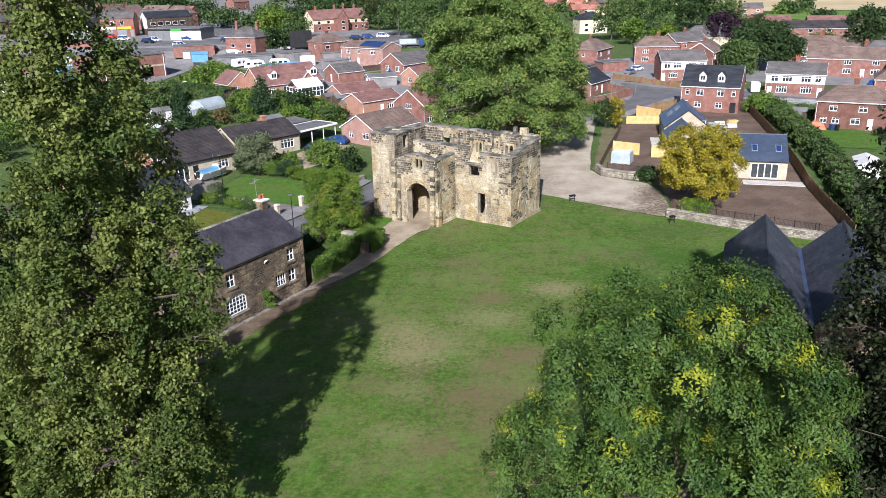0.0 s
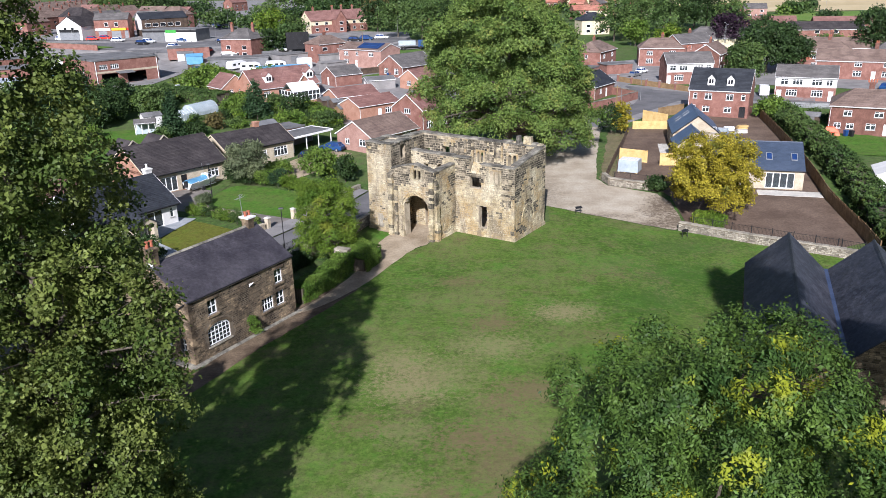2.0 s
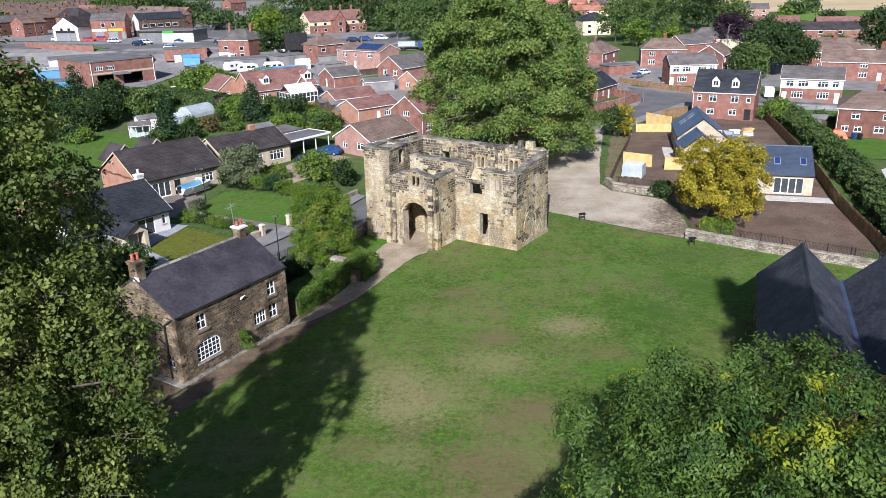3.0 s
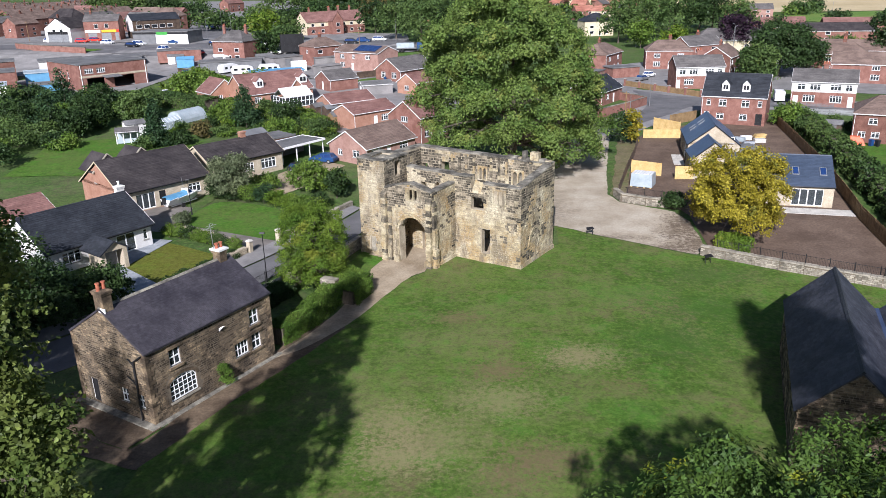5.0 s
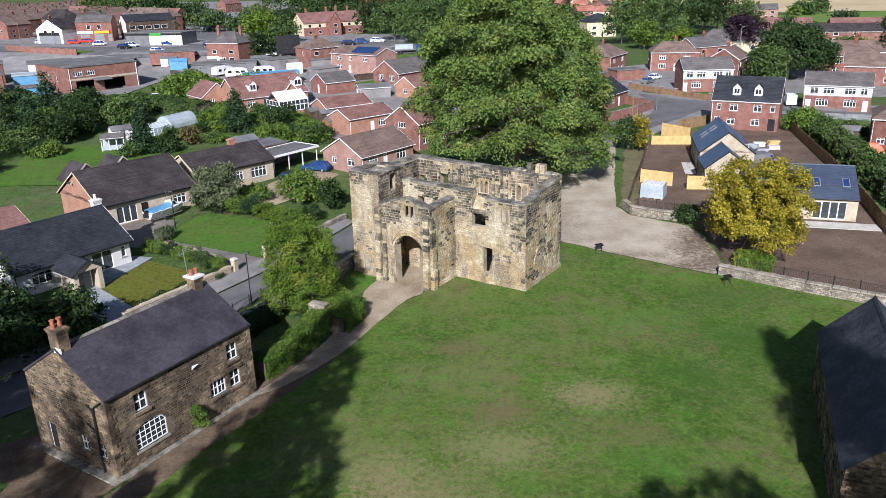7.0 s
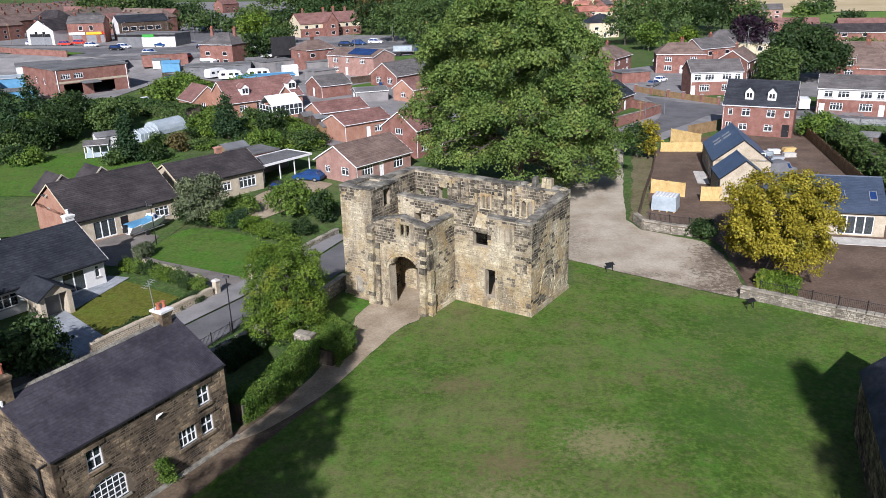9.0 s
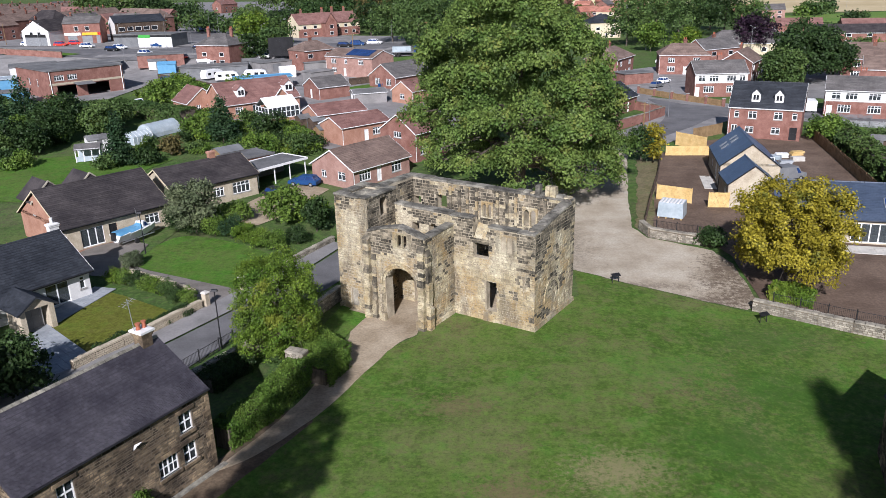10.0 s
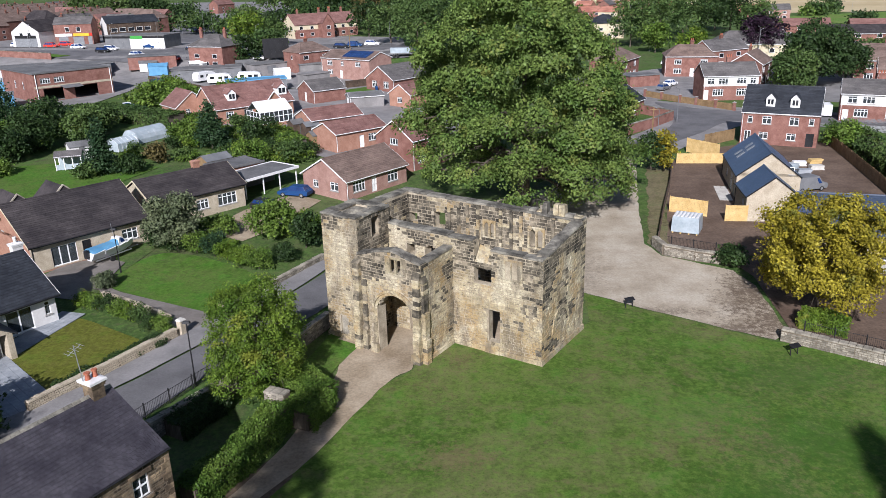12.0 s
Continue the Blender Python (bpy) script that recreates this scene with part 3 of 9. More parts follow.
def courses(o, u, n, length, top, course, wide, holes, soot=None, proud=(0.002, 0.042), gap=0.024, skip=0.0):
    """Stones of one face: o its lower corner, u along it, n out of it; top(a) its height; holes(a, z) true in an opening."""
    o, u, n, v = Vector(o), Vector(u), Vector(n), Vector((0, 0, 1))
    out, z = [], 0.0
    peak = max(top(length * i / 40) for i in range(41))
    while z < peak:
        h = rnd.uniform(*course)
        a = -rnd.uniform(0, wide[0])
        while a < length:
            w = rnd.uniform(*wide)
            a0, a1 = max(0, a), min(length, a + w)
            a += w
            if a1 - a0 < 0.12 or rnd.random() < skip:
                continue
            c, zc = (a0 + a1) / 2, z + h / 2
            if z + h > top(c) + 0.05 or holes(c, zc):
                continue
            while holes(a0 + 0.02, zc) and a0 < c:
                a0 += 0.05
            while holes(a1 - 0.02, zc) and a1 > c:
                a1 -= 0.05
            p = o + u * ((a0 + a1) / 2) + v * zc
            out.append((p, u, v, n, a1 - a0 - gap, h - gap, rnd.uniform(*proud), bool(soot and soot(p, zc))))
        z += h
    return out


def solid_wall(m, o, u, n, length, thick, top, spans, step=0.6):
    """A thick wall of columns; spans(a) gives the solid stretches of height at a."""
    o, u, n = Vector(o), Vector(u), Vector(n)
    k = max(1, round(length / step))
    cuts = [length * i / k for i in range(k + 1)]
    for a0, a1 in zip(cuts, cuts[1:]):
        for z0, z1 in spans((a0 + a1) / 2, top((a0 + a1) / 2)):
            if z1 - z0 < 0.01:
                continue
            p, q, b = o + u * a0, o + u * a1, -n * thick
            zz0, zz1 = Vector((0, 0, z0)), Vector((0, 0, z1))
            m.hexa([p + zz0, q + zz0, q + b + zz0, p + b + zz0, p + zz1, q + zz1, q + b + zz1, p + b + zz1])


def cut(rects=(), arches=()):
    """Openings of a wall: rects (a0, a1, z0, z1), arches (middle, half width, sill, spring)."""
    def holes(a, z):
        for a0, a1, z0, z1 in rects:
            if a0 < a < a1 and z0 < z < z1:
                return True
        for c, r, z0, s in arches:
            d = abs(a - c)
            if d < r and z0 < z < s + math.sqrt(r * r - d * d):
                return True
        return False

    def spans(a, top):
        gaps = [(z0, z1) for a0, a1, z0, z1 in rects if a0 < a < a1]
        gaps += [(z0, s + math.sqrt(r * r - (a - c) ** 2)) for c, r, z0, s in arches if abs(a - c) < r]
        out, z = [], 0.0
        for z0, z1 in sorted(gaps):
            out.append((z, min(z0, top)))
            z = z1
        out.append((z, top))
        return [(p, q) for p, q in out if q > p]
    return holes, spans


X, Y, NX, NY, Z = (1, 0, 0), (0, 1, 0), (-1, 0, 0), (0, -1, 0), (0, 0, 1)


def weld(ob):
    """Joins touching corners, so that a wall built in stretches is one piece."""
    bm = bmesh.new()
    bm.from_mesh(ob.data)
    bmesh.ops.remove_doubles(bm, verts=bm.verts, dist=0.002)
    bm.to_mesh(ob.data)
    bm.free()
    return ob


def pieces(ob):
    """Makes each separate block of a wall a part of its own."""
    bm = bmesh.new()
    bm.from_mesh(ob.data)
    left = set(bm.faces)
    groups = []
    while left:
        todo = [left.pop()]
        found = list(todo)
        while todo:
            for e in todo.pop().edges:
                for f in e.link_faces:
                    if f in left:
                        left.discard(f)
                        todo.append(f)
                        found.append(f)
        groups.append(found)
    if len(groups) > 1:
        for found in groups[1:]:
            vs = list({v for f in found for v in f.verts})
            at = {v: i for i, v in enumerate(vs)}
            me = bpy.data.meshes.new(ob.data.name)
            me.from_pydata([v.co[:] for v in vs], [], [[at[v] for v in f.verts] for f in found])
            me.materials.append(ob.data.materials[0])
            part("wall", me, ob.parent)
        bmesh.ops.delete(bm, geom=[f for found in groups[1:] for f in found], context="FACES")
        bm.to_mesh(ob.data)
    bm.free()


def ruin():
    g = thing("gatehouse_ruin", 5.35, 88.4, -31.2, "roofless medieval gatehouse of weathered buff sandstone blackened by soot", "ruin", z=0)

    def soot(base, grow):
        """Blackened stones: in drifts, thicker towards the wall heads."""
        def f(p, z):
            k = noise.noise((p.x * 0.42 + 9, p.y * 0.42, z * 0.5)) * 0.62 + noise.noise((p.x * 1.3, p.y * 1.3, z * 2.4)) * 0.30
            return k + base - 0.13 + 2.2 * grow * smooth(4.8, 8.2, z) + rnd.uniform(-0.15, 0.15) > 0.23
        return f

    def flat(t0, t1, length):
        return lambda a: t0 + (t1 - t0) * a / length

    def raise_(wall, name="wall"):
        m = Mesh()
        for o, u, n, length, thick, top, spans in wall:
            solid_wall(m, o, u, n, length, thick, top, spans, 0.25)
        pieces(weld(m.part(name, M["mortar"], g)))

    fine, wide_ = (0.19, 0.30), (0.25, 0.72)
    main, aged = soot(0.06, 0.24), soot(0.30, 0.16)
    front = []
    # front of the taller block, its parapet broken over the square opening
    h1, s1 = cut([(3.45, 4.5, 0.95, 3.6), (2.3, 3.72, 5.6, 6.98)])
    t1 = lambda a: 8.95 if a < 2.2 else (7.3 if a < 3.75 else 8.4)
    raise_([((-8.1, 0, 0), X, NY, 8.1, 0.6, t1, s1)])
    front += courses((-8.1, 0, 0), X, NY, 8.1, t1, fine, wide_, lambda a, z: h1(a, z) or (4.72 < a < 6.22 and 6.35 < z < 8.05), main)
    # side towards the track
    h2, s2 = cut([], [])
    t2 = flat(8.4, 9.55, 7.5)
    raise_([((0, 0, 0), Y, X, 7.5, 0.8, t2, s2)])
    side = courses((0, 0, 0), Y, X, 7.5, t2, fine, (0.28, 0.75), h2, soot(0.20, 0.20))
    # back, seen inside
    h3, s3 = cut([(8.93, 9.86, 6.9, 8.25), (13.2, 14.4, 6.7, 8.3), (3.85, 4.9, 6.8, 8.4), (1.05, 1.9, 6.95, 7.85)], [(7.0, 1.7, 0, 2.2)])
    t3 = flat(9.75, 9.5, 17.7)
    raise_([((-17.7, 6.6, 0), X, NY, 17.7, 0.9, t3, s3)])
    back = courses((-17.7, 6.6, 0), X, NY, 17.7, t3, (0.24, 0.36), (0.35, 0.8), h3, aged)
    backout = courses((0, 7.5, 0), NX, Y, 17.7, lambda a: t3(17.7 - a), (0.3, 0.4), (0.5, 1.0), lambda a, z: h3(17.7 - a, z), aged)
    # far end
    h4, s4 = cut([(3.6, 4.6, 6.3, 7.9)])
    t4 = flat(9.9, 9.75, 7.3)
    raise_([((-17.5, 0.2, 0), Y, NX, 7.3, 0.9, t4, s4)])
    end_in = courses((-16.6, 0.2, 0), Y, X, 6.4, t4, (0.26, 0.36), (0.35, 0.8), h4, aged)
    end_out = courses((-17.5, 7.5, 0), NY, NX, 7.3, lambda a: t4(7.3 - a), (0.28, 0.36), (0.4, 0.9), lambda a, z: h4(7.3 - a, z), main)
    # inner faces of front and side
    inner = courses((-1, 0.6, 0), NX, Y, 6.9, lambda a: t1(7.1 - a), (0.26, 0.36), (0.35, 0.8), lambda a, z: h1(7.1 - a, z), aged)
    inner += courses((-0.8, 6.6, 0), NY, NX, 5.9, lambda a: t2(6.6 - a), (0.26, 0.36), (0.35, 0.8), lambda a, z: False, aged)
    # wall behind the porch
    h5, s5 = cut([(1.9, 2.8, 6.75, 7.75), (3.75, 4.75, 6.85, 7.4)], [(3.6, 1.6, 0, 2.9), (4.25, 0.5, 6.9, 7.4)])
    t5 = flat(9.1, 8.95, 6.0)
    raise_([((-14.1, 0, 0), X, NY, 6.0, 0.9, t5, s5)])
    porchback = courses((-14.1, 0, 0), X, NY, 6.0, t5, (0.20, 0.28), (0.25, 0.6), h5, soot(-0.02, 0.14))
    inner += courses((-8.1, 0.9, 0), NX, Y, 6.0, lambda a: t5(6 - a), (0.26, 0.36), (0.35, 0.8), lambda a, z: h5(6 - a, z), aged)
    # porch front with the great arch
    AX, AR, AS = -10.3, 1.72, 3.35
    ca = AX + 13.7
    h6, s6 = cut([(2.75, 4.5, 6.9, 8.1)], [(ca, AR, 0, AS)])
    t6 = lambda a: 7.9 + 0.8 * a / 3.1 if a < 3.1 else 8.7 - 0.7 * (a - 3.1) / 2.85
    raise_([((-13.7, -4.3, 0), X, NY, 5.95, 1.0, t6, s6)])
    front += courses((-13.7, -4.3, 0), X, NY, 5.95, t6, fine, (0.25, 0.62), lambda a, z: h6(a, z) or (abs(math.hypot(a - ca, max(0, z - AS)) - AR - 0.25) < 0.26 and z < 5.7) or (2.7 < a < 4.6 and 6.8 < z < 8.2), soot(0.06, 0.18))
    pin = courses((-7.75, -3.3, 0), NX, Y, 5.95, lambda a: t6(5.95 - a), (0.26, 0.34), (0.35, 0.8), lambda a, z: h6(5.95 - a, z), main)
    # porch side
    t7 = flat(8.0, 8.2, 4.3)
    raise_([((-7.75, -4.3, 0), Y, X, 4.3, 0.8, t7, s2)])
    side += courses((-7.75, -4.3, 0), Y, X, 4.3, t7, fine, (0.28, 0.65), h2, soot(0.06, 0.20))
    pin += courses((-8.55, 0, 0), NY, NX, 3.3, lambda a: t7(4.3 - a), (0.26, 0.34), (0.35, 0.8), h2, main)
    # stair tower
    TX, TW, TD, TT = -17.5, 3.6, 4.1, 10.5
    h8, s8 = cut([(1.2, 1.95, 0.25, 1.95)])
    tt = lambda a: TT
    raise_([((TX, -3.9, 0), X, NY, TW, 0.7, tt, s8)])
    h9, s9 = cut([(1.75, 2.7, 8.5, 10.1)])
    raise_([((TX + TW, -3.9, 0), Y, X, TD, 0.7, tt, s9), ((TX, -3.9 + TD, 0), NY, NX, TD, 0.7, tt, s2), ((TX + TW, -3.9 + TD, 0), NX, Y, TW, 0.7, tt, s2)])
    front += courses((TX, -3.9, 0), X, NY, TW, tt, fine, (0.25, 0.62), h8, soot(0.02, 0.10))
    side += courses((TX + TW, -3.9, 0), Y, X, TD, tt, (0.22, 0.32), (0.25, 0.6), h9, soot(0.26, 0.3))
    side += courses((TX, -3.9 + TD, 0), NY, NX, TD, tt, (0.20, 0.28), (0.25, 0.6), h2, main)
    side += courses((TX + TW, -3.9 + TD, 0), NX, Y, TW, tt, (0.20, 0.28), (0.25, 0.6), h2, main)
    near = [s for s in front if s[0].x > -8.1]
    far = [s for s in front if s[0].x <= -8.1]
    lay(g, "stone", near + far + side + porchback + back + end_in + end_out + inner + pin + backout, M["ashlar"], M["ashlar_block"], 300, M["soot"])
    # cap stones on the wall heads, laid to the fall of the wall

    def cap(o, u, n, length, thick, top, over=0.09):
        o, u, n = Vector(o), Vector(u), Vector(n)
        a = 0.0
        while a < length - 0.05:
            w = min(rnd.uniform(0.6, 1.5), length - a)
            if length - a - w < 0.3:
                w = length - a
            j, e0, e1 = rnd.uniform(-0.02, 0.05), rnd.uniform(-0.05, 0.03), rnd.uniform(-0.05, 0.03)
            p, q = o + u * (a + 0.01) + n * (over + e0), o + u * (a + w - 0.01) + n * (over + e1)
            b = -n * (thick + over + rnd.uniform(-0.05, 0.08))
            zp, zq = top(a + 0.02) + j, top(a + w - 0.02) + j
            lo, hi, edge = -0.04, 0.08 + rnd.uniform(0, 0.05), n * 0.03
            v = [(p, zp), (q, zq), (q + b, zq), (p + b, zp)]
            c = Mesh()
            c.hexa([r + Vector((0, 0, z + lo)) for r, z in v] + [r + Vector((0, 0, z + hi)) + (-edge if i < 2 else edge) for i, (r, z) in enumerate(v)])
            c.part("coping_stone", M["coping"], g)
            a += w
    cap((-8.1, 0, 0), X, NY, 2.2, 0.75, t1)
    cap((-4.35, 0, 0), X, NY, 4.35, 0.75, lambda a: 8.4)
    cap((0, 0.72, 0), Y, X, 5.85, 0.85, lambda a: t2(a + 0.72))
    cap((-17.5, 6.6, 0), X, NY, 17.5, 0.9, t3)
    cap((-17.5, 0.25, 0), Y, NX, 6.3, 0.9, t4)
    cap((-13.9, 0, 0), X, NY, 5.8, 0.9, t5)
    cap((-13.7, -4.3, 0), X, NY, 5.95, 0.7, t6)
    cap((-7.75, -3.55, 0), Y, X, 3.5, 0.7, t7)
    for o, u, n, w in (((TX, -3.9, 0), X, NY, TW), ((TX + TW, -3.2, 0), Y, X, TD - 0.7), ((TX, -3.9 + TD, 0), NY, NX, TD - 0.7), ((TX + TW - 0.75, -3.9 + TD, 0), NX, Y, TW - 1.5)):
        cap(o, u, n, w, 0.75, tt, 0.12)
    # sloping masonry left where the parapet fell
    c = Mesh()
    c.hexa([(-5.88, 0.02, 7.3), (-4.37, 0.02, 7.3), (-4.37, 0.6, 7.3), (-5.88, 0.6, 7.3), (-5.75, 0.06, 7.36), (-4.45, 0.06, 7.36), (-4.55, 0.58, 8.3), (-5.6, 0.58, 8.55)])
    c.part("broken_masonry", M["ashlar_block"], g, "smooth pale core of the broken parapet")
    # roof of the tower below its parapet, with the round stair well
    c = Mesh()
    cx, cy, z0 = TX + TW / 2 - 0.1, -3.9 + TD / 2, TT - 0.22
    ring = [(cx + 0.92 * math.cos(2 * math.pi * i / 24), cy + 0.82 * math.sin(2 * math.pi * i / 24)) for i in range(24)]
    out_ = []
    for x, y in ring:
        k = min((TW / 2 - 0.68) / max(1e-6, abs(x - cx)), (TD / 2 - 0.68) / max(1e-6, abs(y - cy)))
        out_.append((cx + (x - cx) * k, cy + (y - cy) * k))
    for i in range(24):
        j = (i + 1) % 24
        c.face([(*out_[i], z0), (*out_[j], z0), (*ring[j], z0 - 0.03), (*ring[i], z0 - 0.03)])
        c.face([(*ring[i], z0 - 0.03), (*ring[j], z0 - 0.03), (*ring[j], z0 - 1.4), (*ring[i], z0 - 1.4)])
    c.face([(*q, z0 - 1.4) for q in ring])
    weld(c.part("tower_roof", M["coping"], g, "flat weathered stone roof with a round stair well"))
    for q in ((-15.0, -0.9, 0.5, 0.5, 0.25), (-14.7, -1.4, 0.35, 0.3, 0.3), (-15.5, -0.7, 0.6, 0.35, 0.16)):
        c = Mesh()
        c.taper(q[0], q[1], z0 - 0.02, q[0] + q[2], q[1] + q[3], z0 + q[4], 0.05)
        c.part("loose_block", M["coping"], g)
    # rubble and growth on the vault of the porch
    c = Mesh()
    k = 8
    zz = lambda x, y: 6.55 + 0.5 * smooth(-11.0, -13.4, x) + 0.25 * noise.noise((x * 1.1, y * 1.1, 3))
    xs, ys = [-13.65 + 5.1 * i / k for i in range(k + 1)], [-3.35 + 3.3 * i / k for i in range(k + 1)]
    for i in range(k):
        for j in range(k):
            c.face([(x, y, zz(x, y)) for x, y in ((xs[i], ys[j]), (xs[i + 1], ys[j]), (xs[i + 1], ys[j + 1]), (xs[i], ys[j + 1]))])
    c.face([(xs[0], ys[0], 6.0), (xs[0], ys[-1], 6.0), (xs[-1], ys[-1], 6.0), (xs[-1], ys[0], 6.0)])
    weld(c.part("vault", M["earth"], g, "earth and rubble over the porch vault"))
    # broken merlons standing on the back wall
    x = -5.4
    while x < -0.4:
        w = rnd.uniform(0.45, 0.8)
        c = Mesh()
        up = rnd.choice((0.12, 0.2, 0.45, 0.85)) if x > -3.6 else rnd.choice((0.1, 0.2))
        c.taper(x, 6.72, 9.55, x + w - 0.03, 7.35, 9.68 + up, 0.04)
        c.part("broken_block", M["ashlar_block"] if rnd.random() < 0.6 else M["coping"], g)
        x += w
    # rings of the great arch, and its jambs
    for r, d, wd, name in ((AR + 0.02, 0.05, 0.24, "arch_stone"), (AR + 0.27, 0.13, 0.2, "hood_stone")):
        for i in range(17):
            a = Mesh()
            w0, w1 = math.pi * i / 17 + 0.006, math.pi * (i + 1) / 17 - 0.006
            p = [(AX + math.cos(w) * q, -4.3, AS + math.sin(w) * q) for w, q in ((w0, r), (w1, r), (w1, r + wd), (w0, r + wd))]
            a.prism(p, (0, -d - rnd.uniform(0, 0.03), 0))
            a.part(name, M["ashlar_block"], g)
        if name == "hood_stone":
            continue
        for s in (-1, 1):
            for j in range(10):
                x0 = AX + s * r
                a = Mesh()
                k = rnd.uniform(0.34, 0.52)
                a.box(min(x0, x0 + s * k), -4.3 - d - rnd.uniform(0, 0.03), j * 0.335 + 0.01, max(x0, x0 + s * k), -4.28, j * 0.335 + 0.325)
                a.part("jamb_stone", M["ashlar_block"], g)
    for s in (-1, 1):
        a = Mesh()
        x0 = AX + s * (AR + 0.2)
        a.taper(x0 - 0.35, -4.75, -0.1, x0 + 0.35, -4.25, 0.75, 0.1)
        a.part("jamb_base", M["ashlar_block"], g, "worn stone base of the arch")
    # ring of the blocked arch in the side
    a = Mesh()
    for i in range(11):
        w0, w1 = math.pi * i / 11 + 0.01, math.pi * (i + 1) / 11 - 0.01
        a = Mesh()
        a.prism([(0.0, 3.2 + math.cos(w) * 1.3 * q, 1.9 + math.sin(w) * 1.6 * q) for w, q in ((w0, 1.0), (w1, 1.0), (w1, 1.2), (w0, 1.2))], (0.07 + rnd.uniform(0, 0.03), 0, 0))
        a.part("arch_stone", M["ashlar_block"], g)
    # buttresses with sloped set-offs
    for x0, x1, y0, y1, h in ((-14.0, -13.35, -4.9, -3.9, 7.2), (-8.45, -7.78, -4.75, -4.3, 6.9), (-13.35, -12.85, -4.62, -4.25, 5.4), (-7.8, -7.35, -4.35, -3.75, 6.6)):
        z = 0.0
        while z < h:
            b = Mesh()
            hh = rnd.uniform(0.24, 0.40)
            d = 0.2 if z > h * 0.62 else (0.1 if z > h * 0.3 else 0.0)
            j, k = rnd.uniform(-0.03, 0.03), rnd.uniform(0, 0.07)
            top_ = min(z + hh - 0.015, h)
            if x1 > -7.5:
                b.box(x0, y0 + k, z, x1 - d - k, y1 + j, top_)
            else:
                b.box(x0 + k, y0 + d + j, z, x1 - k, y1 + 0.05, top_)
            b.part("buttress_stone", M["soot"] if rnd.random() < 0.10 + 0.45 * z / h else M["ashlar_block"], g)
            z += hh
        b = Mesh()
        if x1 > -7.5:
            b.hexa([(x0, y0, h), (x1 - 0.2, y0, h), (x1 - 0.2, y1, h), (x0, y1, h), (x0, y0, h + 0.5), (x0 + 0.08, y0, h + 0.5), (x0 + 0.08, y1, h + 0.5), (x0, y1, h + 0.5)])
        else:
            b.hexa([(x0 - 0.03, y0 + 0.14, h), (x1 + 0.03, y0 + 0.14, h), (x1 + 0.03, y1 + 0.05, h), (x0 - 0.03, y1 + 0.05, h), (x0, y1 - 0.1, h + 0.5), (x1, y1 - 0.1, h + 0.5), (x1, y1 + 0.05, h + 0.5), (x0, y1 + 0.05, h + 0.5)])
        b.part("buttress_cap", M["soot"], g)
    # window of two lights over the arch, and its blocked neighbour
    for x, z0, z1, y in ((-10.05, 6.95, 8.05, -4.3), (-2.62, 6.5, 7.85, 0.0)):
        w = Mesh()
        w.plate([(x - 0.07, z0 - 0.16, x + 0.07, z1), (x - 0.66, z0 - 0.16, x - 0.5, z1), (x + 0.5, z0 - 0.16, x + 0.66, z1), (x - 0.95, z1, x + 0.95, z1 + 0.16), (x - 0.95, z0 - 0.16, x + 0.95, z0), (x - 0.95, z0 - 0.16, x - 0.66, z1 + 0.16), (x + 0.66, z0 - 0.16, x + 0.95, z1 + 0.16)], y - 0.05, y + 0.16)
        w.part("window_surround", M["ashlar_block"], g, "carved stone window of two lights")
        for s in (-1, 1):
            w = Mesh()
            w.prism([(x + s * 0.07, y + 0.08, z1), (x + s * 0.5, y + 0.08, z1), (x + s * 0.5, y + 0.08, z1 - 0.16), (x + s * 0.29, y + 0.08, z1 - 0.02), (x + s * 0.07, y + 0.08, z1 - 0.16)], (0, 0.15, 0))
            w.part("window_head", M["ashlar_block"], g)
    w = Mesh()
    w.box(-3.1, 0.03, 6.5, -2.14, 0.2, 7.85)
    w.part("blocking", M["ashlar_block"], g, "stone filling of the blocked window")
    for x, z0, z1, hw in ((-8.3, 6.9, 8.25, 0.46), (-3.9, 6.7, 8.3, 0.6)):
        w = Mesh()
        w.plate([(x - 0.07, z0, x + 0.07, z1), (x - hw - 0.16, z0 - 0.12, x - hw, z1 + 0.14), (x + hw, z0 - 0.12, x + hw + 0.16, z1 + 0.14), (x - hw, z1, x + hw, z1 + 0.14), (x - hw, z0 - 0.12, x + hw, z0)], 6.5, 6.72)
        w.part("window_surround", M["ashlar_block"], g, "weathered stone window frame")
        for s in (-1, 1):
            w = Mesh()
            w.prism([(x + s * 0.07, 6.55, z1), (x + s * hw, 6.55, z1), (x + s * hw, 6.55, z1 - 0.3), (x + s * (hw / 2 + 0.03), 6.55, z1 - 0.06), (x + s * 0.07, 6.55, z1 - 0.3)], (0, 0.15, 0))
            w.part("window_head", M["ashlar_block"], g)
    # pilasters on the inner face of the back wall
    for x in (-12.3, -11.3, -10.4, -9.4, -7.2, -6.2, -5.3, -2.4, -1.5):
        z = 4.2
        dark_ = rnd.uniform(0.3, 0.7)
        while z < 9.4:
            p = Mesh()
            hh = rnd.uniform(0.28, 0.5)
            p.box(x - 0.13, 6.46 + rnd.uniform(-0.02, 0.02), z, x + 0.13, 6.62, min(9.45, z + hh - 0.02))
            p.part("pilaster_stone", M["soot"] if rnd.random() < dark_ else M["ashlar_block"], g)
            z += hh
    # low door of the tower and the passage door
    d = Mesh()
    d.plate([(-16.3 + i * 0.187, 0.3, -16.3 + i * 0.187 + 0.187, 1.92) for i in range(4)], -3.75, -3.69)
    d.part("door", M["grey_stone"], g, "small blocked doorway of grey stone")
    door_ = thing("passage_door", 0, 0, 0, "tall plank door closing the passage", "door", z=0)
